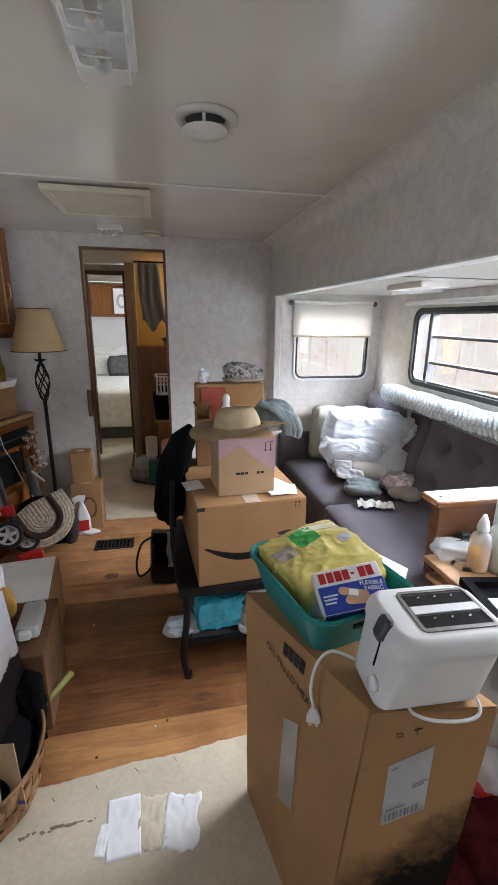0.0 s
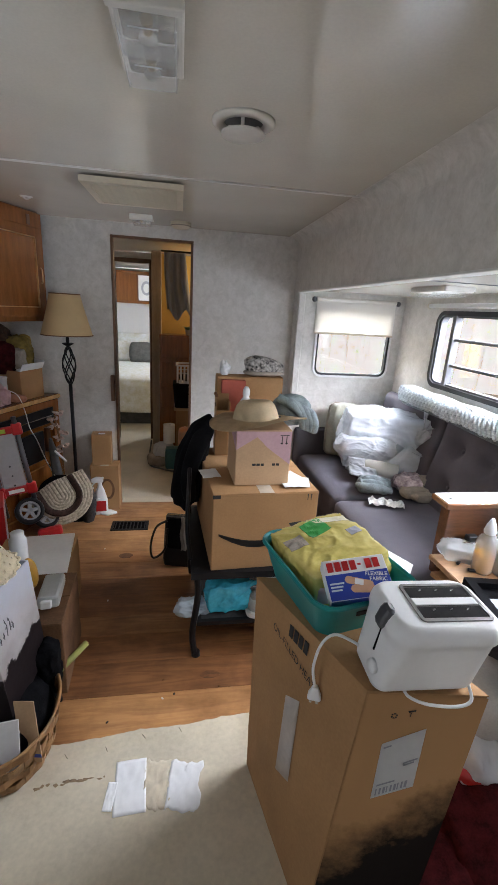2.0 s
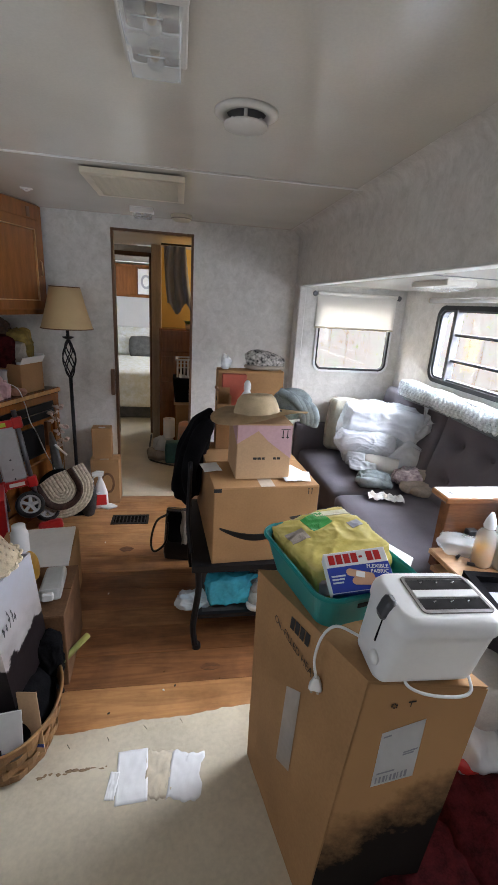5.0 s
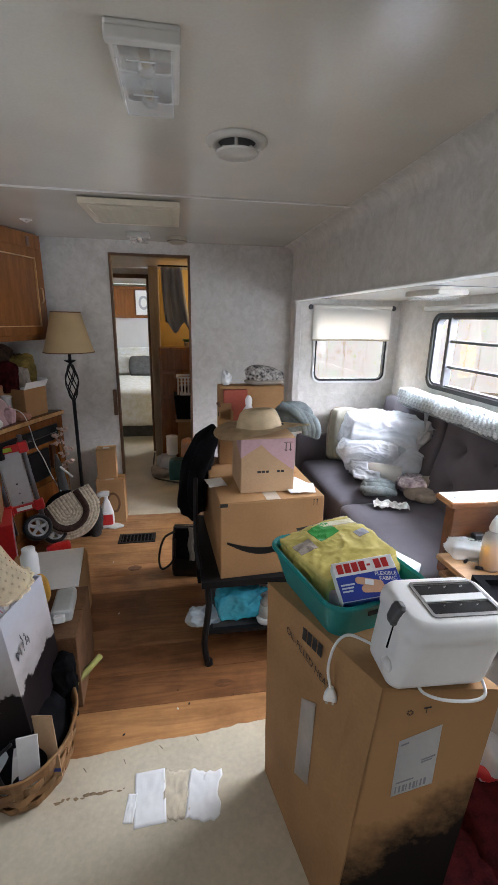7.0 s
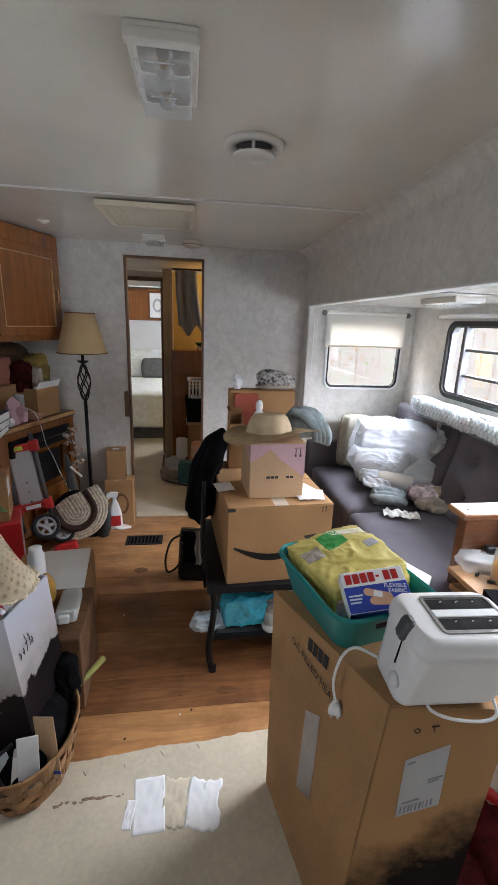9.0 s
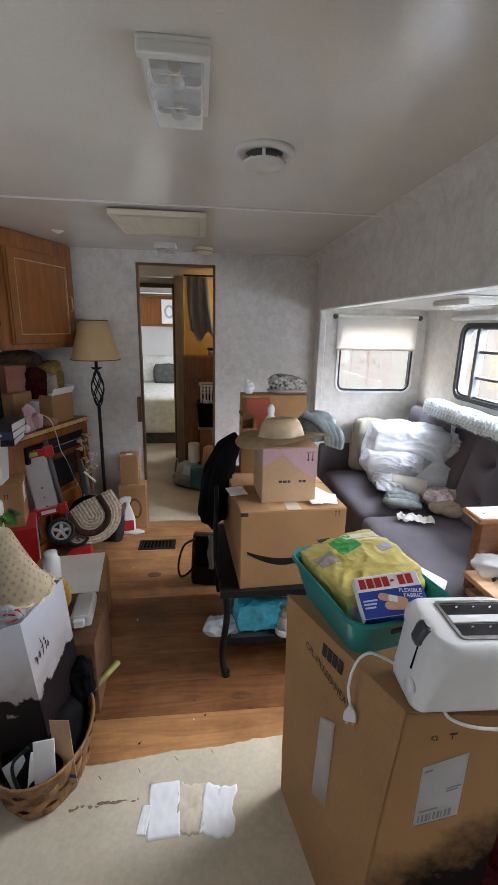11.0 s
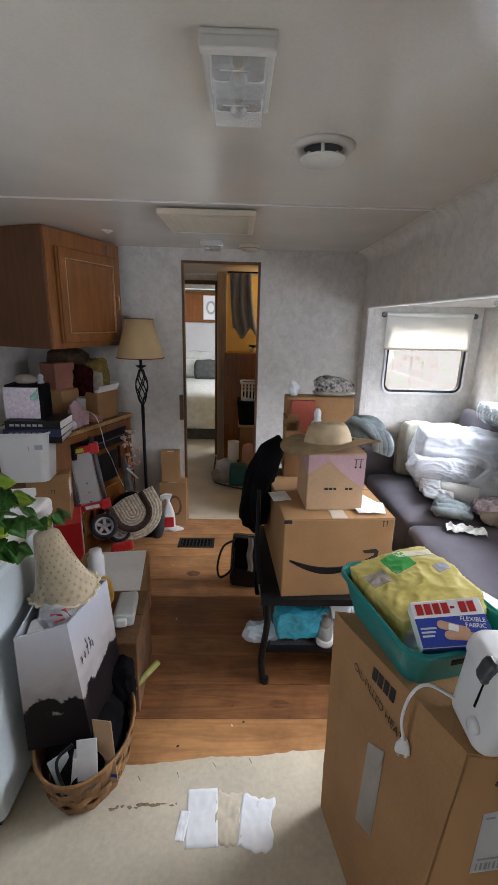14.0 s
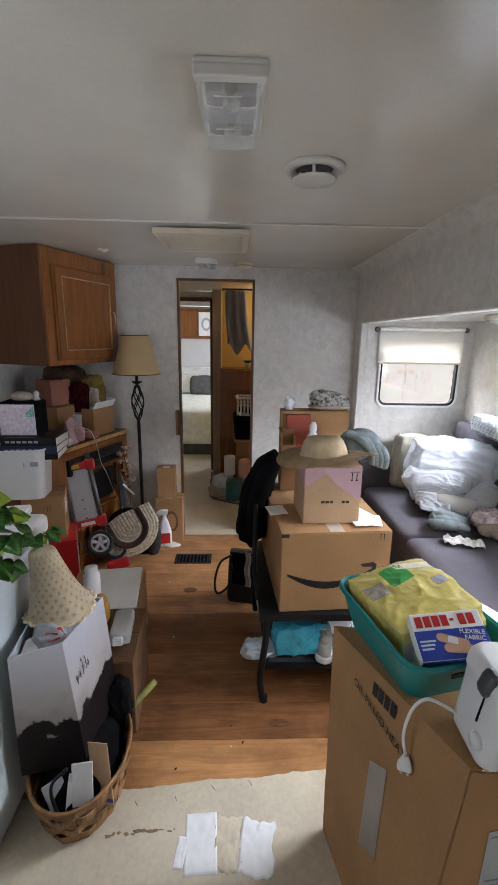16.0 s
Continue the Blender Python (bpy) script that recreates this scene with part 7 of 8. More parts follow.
hp = thing("black_cable", "black looped cable in the basket", "cable")
part("cable", tube(smooth_path([(-0.10, 1.42, 0.24), (-0.135, 1.39, 0.22), (-0.13, 1.375, 0.17), (-0.10, 1.365, 0.12), (-0.05, 1.38, 0.14)], 6), 0.005, 8), M["black_plastic"], hp, smooth=True)
dk = thing("dark_bags", "black cloth bags stuffed into the basket", "bag", -0.10, 1.55, 0.02)
part("cloth", blob((0.125, 0.17, 0.105), (0, 0, 0.10), 0.12, 9, 4, 17, flat=0), M["black_cloth"], dk, smooth=True)

# added black lump that keeps the gap between bin and box dark
bkb = thing("black_sack", "black lump added in the gap between the bin and the box", "bag", -0.03, 1.735, 0.0, 10)
part("cloth", crumple((0.05, 0.08, 0.145), (0, 0, 0.14), 33, 0.016, 8, 5, square=0.4, flat=0.0, wrinkle=1), M["black_cloth"], bkb, smooth=True)

# trailing plant on the appliance
plant = thing("trailing_plant", "green trailing pothos in a pot on the appliance", "plant", -0.375, 1.52, 0.876)
part("pot", lathe([(0, 0), (0.055, 0), (0.075, 0.10), (0.078, 0.115), (0.07, 0.115), (0.066, 0.10), (0, 0.095)], 28), M["paper"], plant, "white pot", True)
lr = random.Random(12)


def leaf(size, droop):
    """A heart-shaped, folded leaf with its stalk end at the origin, along +x."""
    bm = bmesh.new()
    n = 9
    mid, lft, rgt = [], [], []
    for k in range(n):
        u = k / (n - 1)
        wdt = 0.60 * size * (math.sin(math.pi * min(1, u ** 0.65)) ** 0.85) * (1 - 0.25 * u)
        z = -droop * u * u * size
        mid.append(bm.verts.new((u * size, 0, z)))
        lft.append(bm.verts.new((u * size - 0.06 * size * (1 - u), wdt + 0.0005, z + 0.12 * wdt)))
        rgt.append(bm.verts.new((u * size - 0.06 * size * (1 - u), -wdt - 0.0005, z + 0.12 * wdt)))
    for k in range(n - 1):
        bm.faces.new((mid[k], mid[k + 1], lft[k + 1], lft[k]))
        bm.faces.new((mid[k], rgt[k], rgt[k + 1], mid[k + 1]))
    bmesh.ops.solidify(bm, geom=bm.faces[:], thickness=0.0008)
    return bm


for path in ([(0.0, 0, 0.10), (0.07, -0.02, 0.13), (0.11, 0.02, 0.06), (0.14, 0.10, 0.02), (0.17, 0.20, 0.0)], [(0, 0, 0.1), (0.05, -0.05, 0.12), (0.10, -0.05, 0.04), (0.13, 0.0, -0.02)], [(0, 0, 0.1), (0.02, 0.06, 0.14), (0.06, 0.11, 0.10), (0.09, 0.14, 0.04)], [(0, 0, 0.1), (0.06, 0.02, 0.16), (0.09, 0.06, 0.12)]):
    line = smooth_path(path, 5)
    part("vine", tube(line, 0.0022, 6), M["leaf"], plant, smooth=True)
    for k in range(2, len(line)):
        p = line[k]
        sz = lr.uniform(0.042, 0.068)
        part("leaf", leaf(sz, lr.uniform(0.2, 0.6)), M["leaf_young"] if lr.random() < 0.15 else M["leaf"], plant, smooth=True).matrix_basis = Matrix.Translation(p) @ pose(0, 0, 0, lr.uniform(-40, 40), lr.uniform(-10, 45), lr.uniform(-80, 50))
part("young_leaf", leaf(0.07, 0.3), M["leaf_young"], plant, "bright yellow-green young leaf", True).matrix_basis = pose(0.02, 0.10, 0.14, 40, -10, 10)

# ---- things on the sofa ----
pil = thing("throw_pillow", "sage striped throw pillow leaning in the sofa corner", "pillow", 1.635, 3.225, 0.483, 8, rx=-10, ry=8)
part("pillow", crumple((0.155, 0.065, 0.20), (0, 0, 0.195), 41, 0.006, 6, 5, square=0.62), mat("sage_cloth", (0.36, 0.35, 0.28), 0.95, var=0.12, scale=14, grain=160, bump=0.4, stretch=(3, 1, 1)), pil, smooth=True)
part("piping", tube([(0.153 * s * c, 0, 0.195 + 0.188 * q) for s, c, q in [(1, math.copysign(min(1, abs(math.cos(a)) * 1.3), math.cos(a)), math.copysign(min(1, abs(math.sin(a)) * 1.3), math.sin(a))) for a in [2 * math.pi * k / 40 for k in range(40)]]], 0.006, 6, closed=True), M["taupe"], pil)


def film_bag(name, label, size, x, y, z, rz, seed, material, rough=0.16, crease=0.9, square=0.25, flat=0.0, sub=6, freq=6.0):
    t = thing(name, label, "plastic bag", x, y, z, rz)
    part("film", blob(size, (0, 0, size[2] * 0.92), rough, freq, sub, seed, flat, square, crease), material, t, smooth=True)
    return t


big = thing("bedding_bag", "large crinkled white film bag of bedding on the sofa", "plastic bag", 1.80, 2.95, 0.482, -14)
part("film", crumple((0.29, 0.19, 0.21), (0.0, 0, 0.215), 51, 0.024, 4.2, 6, square=0.5, flat=0.0, wrinkle=1), M["film_white"], big, smooth=True)
part("gathered_side", crumple((0.14, 0.15, 0.18), (0.235, -0.05, 0.23), 57, 0.022, 6, 6, square=0.25, flat=0.03, wrinkle=1), M["film_white"], big, smooth=True)
part("front_drape", crumple((0.20, 0.12, 0.085), (-0.125, -0.13, 0.19), 58, 0.018, 5, 6, square=0.35, wrinkle=1), M["film_white"], big, smooth=True)
neck = bmesh.new()
NK = 56
kr = []
for j_ in range(9):
    v_ = j_ / 8
    r_ = 0.022 + 0.075 * abs(v_ - 0.35) ** 1.1 * 1.6
    kr.append([neck.verts.new((r_ * (1 + 0.22 * math.sin(i * 2 * math.pi / NK * 9 + 0.6 * v_) + 0.18 * noise.noise(Vector((i * 0.45, v_ * 2, 3)))) * math.cos(2 * math.pi * i / NK), r_ * (1 + 0.22 * math.sin(i * 2 * math.pi / NK * 9)) * math.sin(2 * math.pi * i / NK), 0.15 * v_ + 0.012 * noise.noise(Vector((i * 0.6, 5, 0))) * v_)) for i in range(NK)])
for a_, b_ in zip(kr, kr[1:]):
    for i in range(NK):
        neck.faces.new((a_[i], a_[(i + 1) % NK], b_[(i + 1) % NK], b_[i]))
part("gathered_neck", neck, M["film_white"], big, "gathered film neck", True).matrix_basis = pose(0.20, -0.13, 0.30, 28, 30, 0)
frl = thing("film_roll_bag", "white paper roll in a thin film bag on the sofa", "paper roll", 1.675, 2.735, 0.572, -26, ry=6)
part("roll", tube([(-0.12, 0, 0), (0.13, 0, 0)], 0.05, 28), M["ivory"], frl, smooth=True)
part("film", crumple((0.072, 0.064, 0.060), (-0.135, 0.0, 0.0), 53, 0.012, 8, 5, wrinkle=1), M["film_white"], frl, "crinkled white film", True)
part("film", crumple((0.17, 0.075, 0.045), (-0.01, 0.03, -0.045), 54, 0.012, 7, 5, flat=-0.09, wrinkle=1), M["film_white"], frl, "crinkled white film", True)
part("skirt", sheet(16, 12, lambda u, v: (-0.17 + 0.17 * u + 0.02 * v, -0.055 - 0.045 * v - 0.012 * noise.noise(Vector((u * 7, v * 3, 2))), 0.01 - 0.055 * v + 0.008 * noise.noise(Vector((u * 9, v * 6, 7)))), 0.001), M["film_white"], frl, "loose film edge", True)
gm = thing("grey_mailer", "pale grey stiff film mailer folded on the sofa", "mailer bag", 1.925, 2.70, 0.482, -18)
gm.scale = (1.18, 1.15, 1.25)
gfm = mat("grey_film", (0.60, 0.66, 0.71), 0.2, var=0.05, scale=10, bump=0.25, coat=0.4)
part("front_fold", sheet(14, 12, lambda u, v: (-0.15 + 0.30 * u - 0.04 * v * u, -0.02 - 0.035 * v + 0.05 * abs(u - 0.32) * v + 0.010 * noise.noise(Vector((u * 4, v * 4, 2))), (0.21 - 0.17 * max(0, u - 0.32) - 0.30 * max(0, 0.32 - u)) * v + 0.004), 0.002), gfm, gm)
part("back_fold", sheet(14, 12, lambda u, v: (-0.12 + 0.28 * u, 0.06 - 0.075 * v + 0.010 * noise.noise(Vector((u * 4, v * 4, 5))), (0.20 - 0.13 * u) * v + 0.004), 0.002), gfm, gm)
part("inner_flap", sheet(8, 8, lambda u, v: (-0.05 + 0.17 * u, 0.0 - 0.05 * v, 0.10 + 0.06 * (1 - u) + 0.02 * v), 0.0015), gfm, gm)
pcb = thing("clear_print_bag", "clear film bag of printed cloth on the sofa", "plastic bag", 1.865, 2.60, 0.482, 6)
part("film", crumple((0.135, 0.08, 0.048), (0, 0, 0.046), 55, 0.012, 12, 5, square=0.5, flat=0.0), mat("printed_film", (0.74, 0.64, 0.65), 0.16, var=0.2, scale=26, grain=70, second=(0.34, 0.24, 0.29), bump=0.3, coat=0.7), pcb, smooth=True)
pks = thing("pink_sock", "bright pink sock on the folded clothes", "sock", 1.945, 2.545, 0.555)
part("sock", blob((0.045, 0.028, 0.022), (0, 0, 0.012), 0.2, 14, 3, 5), mat("pink_knit", (0.55, 0.09, 0.18), 0.9, var=0.1), pks, smooth=True)
for k, (x, y, z, s) in enumerate(((1.865, 2.505, 0.475, (0.135, 0.05, 0.032)), (1.885, 2.455, 0.475, (0.115, 0.045, 0.027)), (1.955, 2.555, 0.482, (0.085, 0.06, 0.055)))):
    t = thing("folded_clothes", "taupe folded garment on the sofa seat", "garment", x, y, z, 4 * k, group="clothes on the sofa")
    part("garment", crumple(s, (0, 0, s[2] * 0.95), 60 + k, 0.006, 12, 5, square=0.5, flat=0.0), M["taupe"], t, smooth=True)
kn = thing("knit_bundle", "grey-blue knitted garment twisted on the sofa", "garment", 1.585, 2.565, 0.478, -16)
part("bulk", crumple((0.105, 0.07, 0.05), (0, 0.01, 0.046), 66, 0.014, 9, 5, square=0.3, flat=0.0), M["grey_blue"], kn, "", True)
for k in range(3):
    part("fold", tube(smooth_path([(-0.10 + 0.02 * k, -0.02 + 0.025 * k, 0.05), (-0.04, -0.065 + 0.03 * k, 0.06 + 0.014 * k), (0.04, -0.06 + 0.026 * k, 0.055 + 0.012 * k), (0.10, -0.04 + 0.03 * k, 0.035)], 5), [0.016 + 0.010 * math.sin(math.pi * q_ / 15) for q_ in range(16)], 10), M["grey_blue"], kn, smooth=True)
ts = thing("white_tissue", "crumpled white tissue on the sofa seat", "tissue", 1.585, 2.385, 0.480, -20)
part("tissue", sheet(18, 14, lambda u, v: ((u - 0.5) * 0.19, (v - 0.5) * 0.08 + 0.02 * noise.noise(Vector((u * 6, 1, 0))), 0.012 + 0.028 * abs(noise.noise(Vector((u * 7, v * 5, 2)))) + 0.012 * noise.noise(Vector((u * 15, v * 12, 4)))), 0.0015), M["paper"], ts)

# chunky braided throw along the sofa's back
br = thing("braided_throw", "chunky white and grey braided throw on the sofa back", "throw", 1.965, 2.985, 0.98)
yarn = mat("braided_yarn", (0.66, 0.70, 0.71), 0.95, var=0.1, scale=30, grain=120, bump=0.6, second=(0.26, 0.30, 0.31), spec=0.1, stretch=(1, 0.5, 1))
# darker core yarn puts shade into the gaps between plaits
M["dark_yarn"] = mat("gap_shade_yarn", (0.22, 0.25, 0.26), 0.95, var=0.2, scale=30, grain=120, bump=0.6, spec=0.1)
for ang, s in ((82, 1), (152, -1)):
    rad = Vector((math.cos(radians(ang)), 0, math.sin(radians(ang))))
    tang = Vector((-rad.z, 0, rad.x))
    for k in range(34):
        c = rad * 0.056 + Vector((0, 0.03 - k * 0.034, 0.004 * math.sin(k * 0.7)))
        ex = (tang + Vector((0, 0.75 * s, 0))).normalized()
        ez = rad
        ey = ez.cross(ex)
        mm = Matrix((ex, ey, ez)).transposed().to_4x4()
        mm.translation = c
        part("plait", blob((0.062, 0.0165, 0.024), (0, 0, 0), 0.16, 34, 3, k), yarn, br, smooth=True).matrix_basis = mm
part("core", tube(smooth_path([(0, 0.015, 0.0), (0, -0.4, 0.008), (0, -0.8, 0.0), (0, -1.12, 0.0)]), 0.056, 12), M["dark_yarn"], br, "grey core coloured dark as shade between the plaits", True)

# ---- wooden furniture and clutter by the slide-out's dinette ----
walnut = mat("varnished_wood", (0.125, 0.048, 0.020), 0.26, var=0.2, scale=6, grain=60, stretch=(0.5, 4, 4), coat=0.5, bump=0.05)
pinew = mat("pale_board", (0.40, 0.23, 0.11), 0.5, var=0.2, scale=6, grain=60, stretch=(0.5, 4, 4))
bth = thing("booth_end", "varnished brown wooden booth end with a painted white reflection on top", "booth")
part("top_rail", box((1.48, 1.735, 0.775), (2.03, 1.85, 0.80), 0.006, seg=2), mat("polished_top", (0.22, 0.085, 0.032), 0.12, var=0.15, scale=6, grain=60, stretch=(0.5, 4, 4), coat=1.0, bump=0.02), bth, "glossy polished top")
part("end_panel", box((1.50, 1.745, 0.0), (2.03, 1.80, 0.775), 0.003), walnut, bth)
# thin white sheet paints the window's reflection onto the varnished top
part("laminate", box((1.49, 1.742, 0.8001), (2.03, 1.845, 0.8012), 0), M["white_plastic"], bth, "white sheet painting the window's reflection")
part("hole", lathe([(0, 0), (0.008, 0), (0.008, 0.0006), (0, 0.0006)], 14, (1.525, 1.785, 0.8013)), M["black"], bth, "small dark screw hole")
tb = thing("low_table", "pale wooden low table crowded with clutter", "table")
part("tabletop", prism([(1.425, 1.71), (1.44, 1.05), (2.02, 1.05), (2.02, 1.71)], 0.578, 0.60, 0.003), pinew, tb)
part("lower_board", prism([(1.41, 1.66), (1.47, 1.30), (2.0, 1.30), (2.0, 1.70)], 0.535, 0.556, 0.003), pinew, tb, "second wooden board under the top")
for x in (1.50, 1.96):
    for y in (1.12, 1.62):
        part("leg", box((x - 0.02, y - 0.02, 0), (x + 0.02, y + 0.02, 0.578), 0.003), pinew, tb)
film_bag("clear_clamshell", "clear plastic clamshell on the low table", (0.10, 0.06, 0.03), 1.55, 1.675, 0.601, -20, 71, M["clear"], 0.1, 0.9, 0.5, sub=4, freq=12)
ob_ = thing("oil_bottle", "clear squeeze bottle half full of amber oil", "bottle", 1.56, 1.585, 0.601)
part("bottle", lathe([(0, 0), (0.034, 0), (0.038, 0.012), (0.037, 0.12), (0.03, 0.14), (0.014, 0.152), (0.014, 0.165), (0, 0.165)], 28), M["clear"], ob_, "", True)
part("oil", lathe([(0, 0.004), (0.033, 0.004), (0.035, 0.014), (0.0345, 0.075), (0, 0.075)], 28), mat("amber_oil", (0.72, 0.33, 0.03), 0.1, var=0.03, bump=0), ob_, "amber oil", True)
part("cap", lathe([(0.02, 0.155), (0.022, 0.165), (0.016, 0.19), (0.005, 0.215), (0, 0.215)], 20), M["bag"], ob_, "white nozzle cap", True)
wt = thing("white_jug", "milky white jug with a spout on the table", "jug", 1.645, 1.565, 0.601)
part("jug", lathe([(0, 0), (0.05, 0), (0.056, 0.02), (0.054, 0.15), (0.03, 0.18), (0.02, 0.20), (0, 0.20)], 28), mat("milky_white", (0.70, 0.72, 0.70), 0.35, var=0.06, trans=0.15), wt, smooth=True)
part("mark", box((-0.02, -0.0565, 0.06), (0.01, -0.054, 0.075), 0), M["grey_ink"], wt, "small dark mark")
rbx = thing("red_white_carton", "white carton with a red panel on the booth end", "carton", 1.735, 1.66, 0.601, -8)
part("carton", box((-0.04, -0.03, 0), (0.06, 0.03, 0.225), 0.002), M["paper"], rbx)
part("red_panel", box((-0.036, -0.0308, 0.10), (0.056, -0.0302, 0.19), 0), M["red"], rbx, "red printed panel")
bbx = thing("black_charger", "small black charger block on the table", "charger", 1.60, 1.715, 0.60)
part("block", box((-0.022, -0.015, 0), (0.022, 0.015, 0.075), 0.004), M["black_plastic"], bbx)
gl = thing("black_spectacles", "black cable looped on the low table", "cable")
part("cable", tube(smooth_path([(1.49, 1.625, 0.608), (1.53, 1.645, 0.609), (1.60, 1.62, 0.608), (1.60, 1.585, 0.608), (1.53, 1.575, 0.608), (1.505, 1.585, 0.608)], 6), 0.0065, 8), M["black_plastic"], gl, smooth=True)
bf = thing("black_tray", "black framed shallow tray holding papers", "tray", 1.55, 1.30, 0.601, -10)
part("rim", ring([(-0.15, -0.20), (0.22, -0.20), (0.22, 0.19), (-0.15, 0.19)], [(-0.12, -0.17), (0.19, -0.17), (0.19, 0.16), (-0.12, 0.16)], 0, 0.028), M["black_cloth"], bf)
part("base", box((-0.12, -0.17, 0), (0.19, 0.16, 0.006), 0), M["black_cloth"], bf)
part("paper", box((-0.11, -0.10, 0.0065), (-0.01, 0.10, 0.009), 0), M["grey_ink"], bf, "grey printed leaflet")
part("notebook", box((0.0, -0.12, 0.0065), (0.17, 0.10, 0.022), 0.002), M["oak_dark"], bf, "dark brown notebook")
part("yellow_card", box((0.02, 0.02, 0.0222), (0.13, 0.09, 0.024), 0), mat("yellow_card", (0.62, 0.40, 0.05), 0.6), bf, "yellow card")
wp = thing("white_cushion", "white cloth cushion on the floor beside the table", "cushion", 1.36, 1.26, 0.30)
part("cushion", blob((0.095, 0.13, 0.10), (0, 0, 0.10), 0.08, 7, 5, 81, square=0.3, crease=0.3), mat("grey_white_cloth", (0.44, 0.43, 0.42), 0.85, var=0.08, scale=9, grain=150, bump=0.3), wp, smooth=True)
rwb = film_bag("red_white_bag", "white film bag with a red print on the pile", (0.10, 0.13, 0.14), 1.30, 1.22, 0.08, 30, 82, M["film_white"], 0.15, 0.9, 0.2, sub=5)
part("red_print", blob((0.05, 0.07, 0.05), (-0.055, -0.02, 0.16), 0.15, 10, 4, 5, crease=0.6), M["red"], rwb, "red printed patch", True)
film_bag("dark_bag", "dark grey bag slumped against the tall box", (0.12, 0.14, 0.13), 1.22, 1.22, 0.0, 0, 84, M["dark_grey"], 0.15, 0.6, 0.2, sub=5)
mr_ = thing("maroon_throw", "dark maroon plush throw heaped on the floor", "throw", 1.20, 0.90, 0.0)
part("throw_body", blob((0.34, 0.36, 0.13), (0, 0, 0.06), 0.14, 5, 6, 85, 0.004, 0.2, 0.4), M["maroon"], mr_, smooth=True)
part("fold", blob((0.22, 0.24, 0.12), (0.14, 0.16, 0.13), 0.16, 6, 5, 86, 0.004, 0.2, 0.5), M["maroon"], mr_, smooth=True)

# ---- beyond the passage ----
cu = thing("shower_curtain", "grey curtain hanging in the bathroom opening", "curtain", 0.41, 4.62, 0)
part("cloth", sheet(40, 10, lambda u, v: (-0.115 + 0.245 * u * (1.0 - 0.22 * v) + 0.03 * (1 - v) * (1 - v), 0.035 * math.sin(u * 19 + 0.8 * math.sin(v * 4)) * (1.0 - 0.3 * v), 1.39 + 0.05 * math.sin(u * 9.5 + 1.2) * (1 - v) + 0.54 * v), 0.003), M["curtain"], cu, smooth=True)
part("rail", tube([(-0.14, 0, 1.94), (0.60, 0, 1.94)], 0.008, 8), M["black"], cu, "dark rail")
dr = thing("bathroom_chest", "reddish brown wooden drawer chest in the bathroom", "chest", 0.62, 5.02, 0)
part("body", box((-0.38, -0.12, 0), (0.45, 0.14, 1.19), 0.004), M["oak"], dr)
for z in (0.96, 0.70, 0.44):
    part("drawer", box((-0.36, -0.135, z), (0.43, -0.1205, z + 0.215), 0.004), M["oak"], dr)
    part("pull", box((-0.02, -0.15, z + 0.10), (0.08, -0.135, z + 0.115), 0.002), M["black"], dr, "dark pull")
pb = thing("small_plant", "small green plant on the bathroom chest", "plant", 0.53, 4.99, 1.191)
part("pot", lathe([(0, 0), (0.025, 0), (0.032, 0.05), (0, 0.05)], 16), M["beige"], pb, "", True)
for k in range(8):
    part("leaf", leaf(0.07, 0.5), M["leaf"], pb, smooth=True).matrix_basis = pose(0, 0, 0.05, 0, -50, 45 * k)
lch = thing("dark_hamper", "dark lidded hamper under the laundry basket", "hamper", 0.53, 4.70, 0.505)
part("body", loft([(RR(0.26, 0.22, 0.03), 0), (RR(0.30, 0.26, 0.03), 0.24)]), M["black_cloth"], lch)
wst = thing("wood_stand", "pale brown wooden stand under the hamper", "stand", 0.56, 4.70, 0)
part("shelf", box((-0.17, -0.13, 0.48), (0.20, 0.13, 0.504), 0.003), M["card_pale"], wst)
part("panel", box((-0.15, -0.11, 0), (0.19, 0.12, 0.48), 0.003), M["card"], wst)
lb = thing("laundry_basket", "white slotted plastic laundry basket", "laundry basket", 0.55, 4.68, 0.746)
lb.scale = (1, 1, 0.52)
part("base", box((-0.11, -0.09, 0), (0.13, 0.09, 0.02), 0.004), M["white_plastic"], lb)
part("rim", ring(RR(0.29, 0.23, 0.04), RR(0.25, 0.19, 0.03), 0.33, 0.36), M["white_plastic"], lb)
for k in range(9):
    part("slat", box((-0.134 + k * 0.033, -0.108, 0.02), (-0.116 + k * 0.033, -0.102, 0.33), 0.001), M["white_plastic"], lb)
for z in (0.20, 0.27):
    part("band", box((-0.135, -0.11, z), (0.135, -0.104, z + 0.014), 0.001), M["white_plastic"], lb)
part("dark_towel", blob((0.12, 0.09, 0.09), (0, 0, 0.11), 0.1, 8, 4, 7), M["black_cloth"], lb, "black towel", True)
ppr = thing("paper_towel_roll", "white paper towel roll on the hallway floor pile", "paper roll", 0.35, 4.42, 0.20)
part("roll", lathe([(0.018, 0), (0.055, 0), (0.055, 0.18), (0.018, 0.18), (0.018, 0)], 28), M["paper"], ppr, smooth=False)
film_bag("hall_bag", "clear bag of groceries on the hallway floor", (0.10, 0.13, 0.105), 0.30, 4.42, 0.0, 0, 91, M["film_white"], 0.15, 0.8, 0.2, sub=5)
film_bag("teal_pack", "teal wrapped pack on the hallway floor", (0.085, 0.07, 0.105), 0.40, 4.27, 0.0, 0, 92, mat("teal_film", (0.03, 0.14, 0.15), 0.3, var=0.2), 0.04, 0.3, 0.75, sub=4)
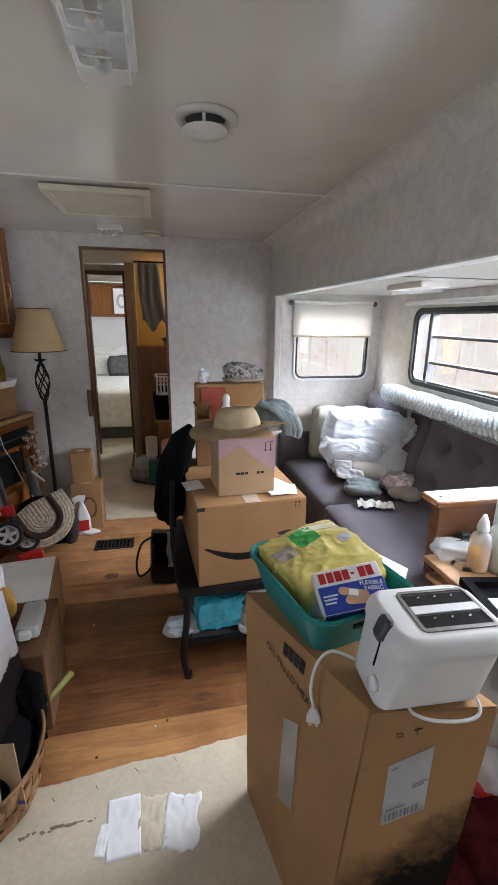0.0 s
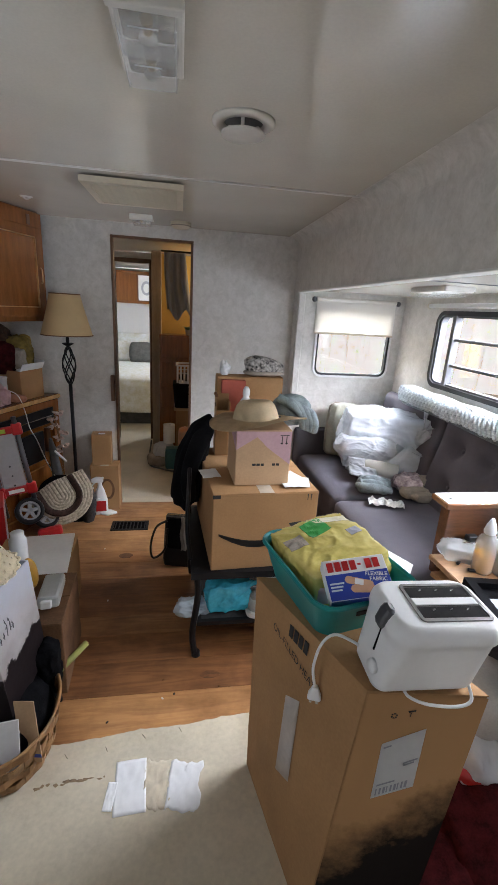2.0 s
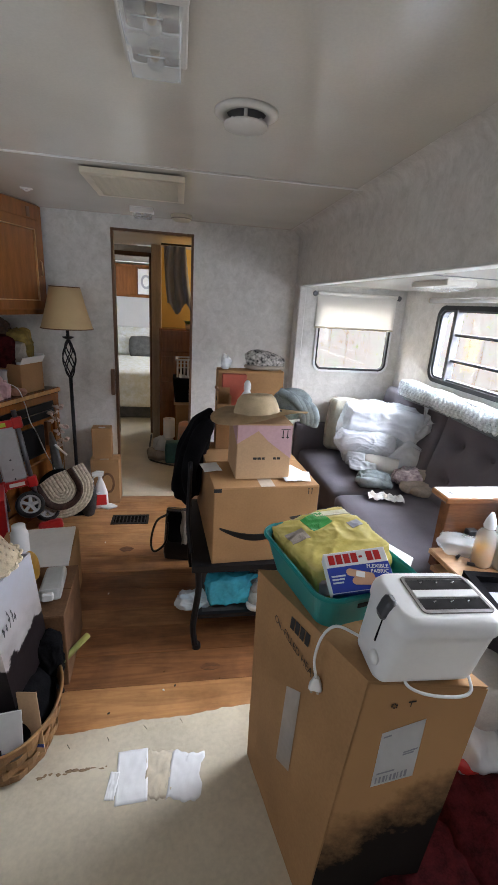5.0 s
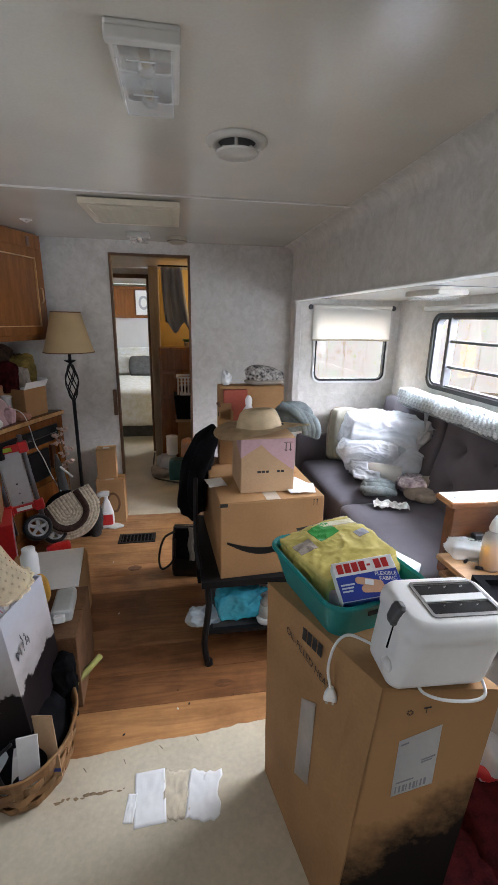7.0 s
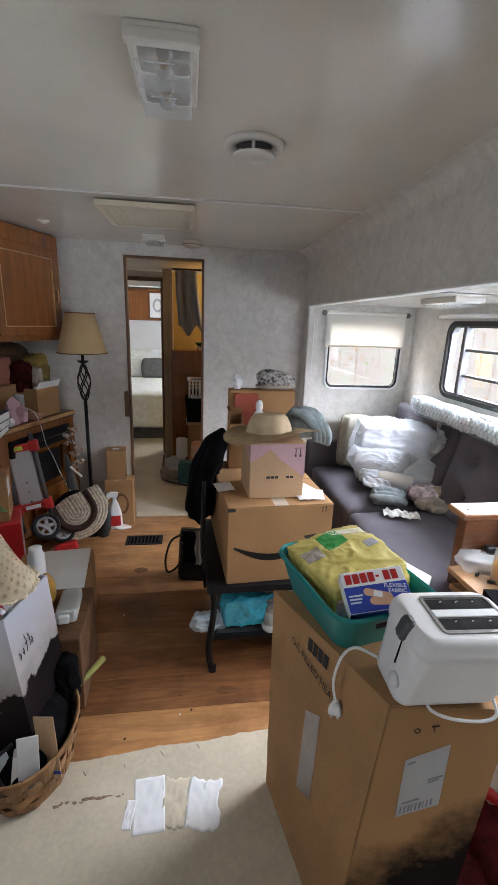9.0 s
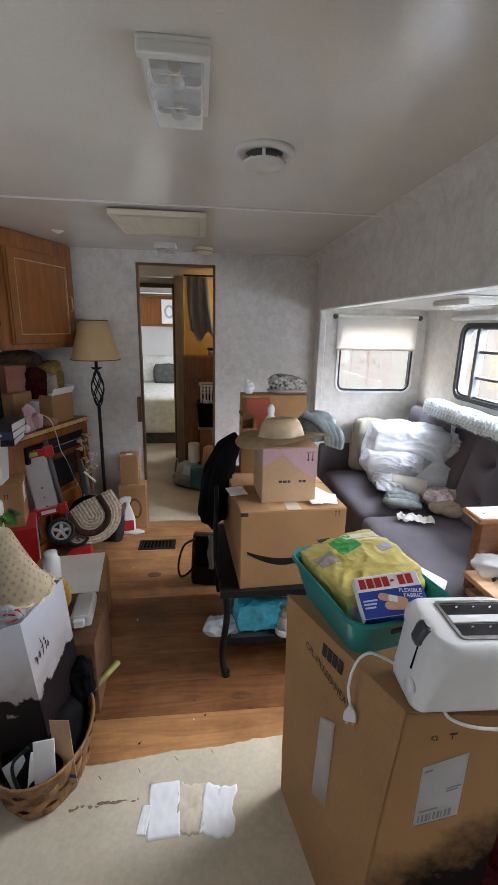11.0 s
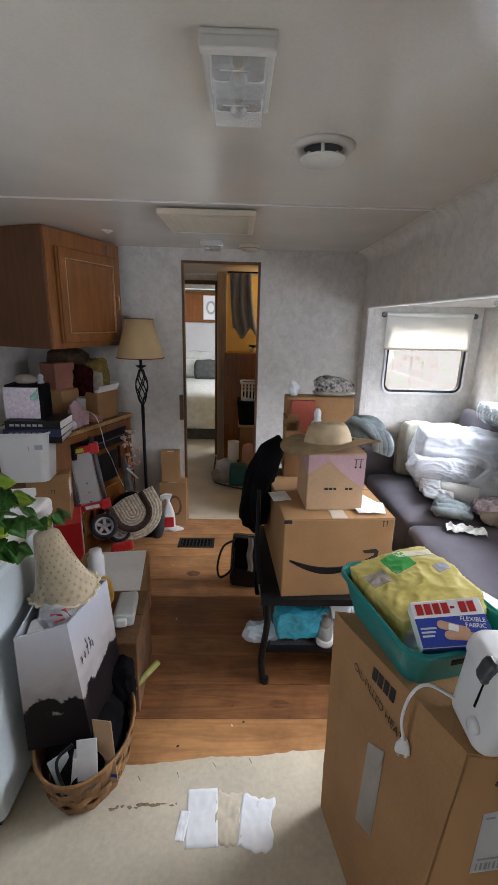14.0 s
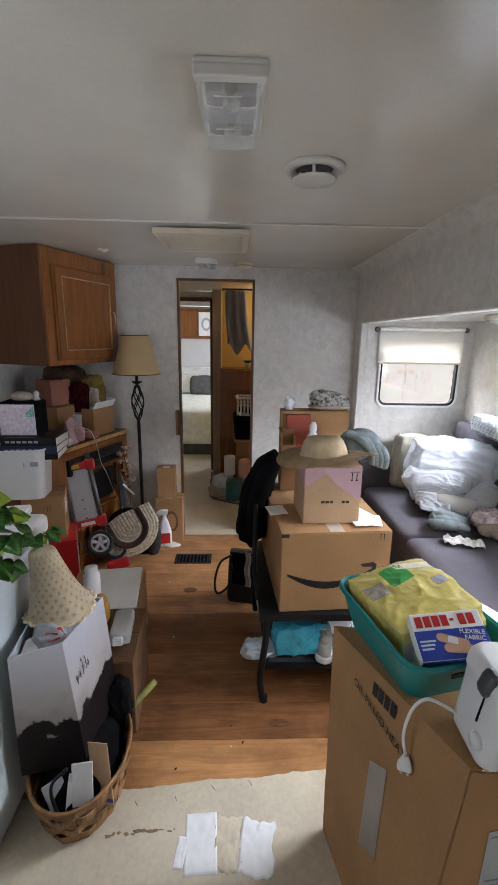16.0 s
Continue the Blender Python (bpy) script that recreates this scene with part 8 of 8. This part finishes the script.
film_bag("orange_pack", "orange and white pack on the hallway pile", (0.07, 0.07, 0.19), 0.50, 4.42, 0.0, 0, 93, mat("orange_film", (0.50, 0.20, 0.08), 0.4, var=0.3, scale=14, second=(0.55, 0.42, 0.34)), 0.1, 0.5, 0.4, sub=4)
film_bag("grey_hall_bag", "grey cloth bag on the hallway floor", (0.10, 0.10, 0.05), 0.24, 4.36, 0.0, 0, 94, M["taupe"], 0.12, 0.7, 0.5, sub=4)
vc = thing("dark_strap", "dark strap trailing on the hallway floor", "strap")
part("strap", tube(smooth_path([(0.17, 4.60, 0.16), (0.16, 4.45, 0.06), (0.17, 4.30, 0.010), (0.30, 4.18, 0.010), (0.48, 4.08, 0.012)], 6), 0.008, 6), M["dark_grey"], vc, smooth=True)
bed = thing("bed", "bed with a pale floral bedspread in the bedroom", "bed", -0.1, 6.55, 0)
part("base", box((-0.70, -0.70, 0.0), (0.70, 0.85, 0.30), 0.005), M["dark_grey"], bed)
part("mattress", cushion((-0.72, -0.80, 0.14), (0.72, 0.87, 0.61), 0.08, 0.03), M["spread"], bed, "pale floral bedspread", True)
for k, (x, m, lab) in enumerate(((-0.35, M["spread"], "pale floral pillow on the bed"), (0.02, M["dark_grey"], "dark grey pillow on the bed"))):
    t = thing("bed_pillow", lab, "pillow", -0.1 + x, 7.25 - 0.15 * k, 0.62, 0, rx=-25)
    part("pillow", blob((0.24, 0.08, 0.17), (0, 0, 0.15), 0.05, 6, 4, k, square=0.5), m, t, smooth=True)
hbd = thing("headboard", "pale floral padded headboard behind the bed pillows", "headboard", -0.1, 7.56, 0.0)
part("panel", box((-0.72, -0.03, 0.55), (0.72, 0.03, 1.02), 0.02, seg=2), M["spread"], hbd)
hw = thing("headboard_cabinet", "oak overhead cabinet above the bed", "cabinet", -0.2, 7.40, 0)
part("body", box((-0.65, -0.15, 1.47), (0.75, 0.19, 1.92), 0.004), M["oak"], hw)
for x in (-0.62, -0.28, 0.40):
    part("door", box((x, -0.165, 1.50), (x + 0.31, -0.151, 1.89), 0.004), M["oak"], hw)
pcx = thing("framed_picture", "white framed round print hung on the cabinet", "picture", -0.05, 7.235, 1.69)
part("frame", ring([(-0.13, -0.19), (0.13, -0.19), (0.13, 0.19), (-0.13, 0.19)], [(-0.115, -0.175), (0.115, -0.175), (0.115, 0.175), (-0.115, 0.175)], -0.002, 0.016, pose(0, 0, 0, 90)), M["oak_dark"], pcx)
part("mount", box((-0.115, -0.008, -0.175), (0.115, 0.0, 0.175), 0), M["paper"], pcx, "white mount")
part("wreath", ring([(0.075 * math.cos(a / 12 * math.pi), 0.10 * math.sin(a / 12 * math.pi)) for a in range(24)], [(0.045 * math.cos(a / 12 * math.pi), 0.065 * math.sin(a / 12 * math.pi)) for a in range(24)], 0.009, 0.0095, pose(0, 0, 0, 90)), M["grey_ink"], pcx, "grey oval print")
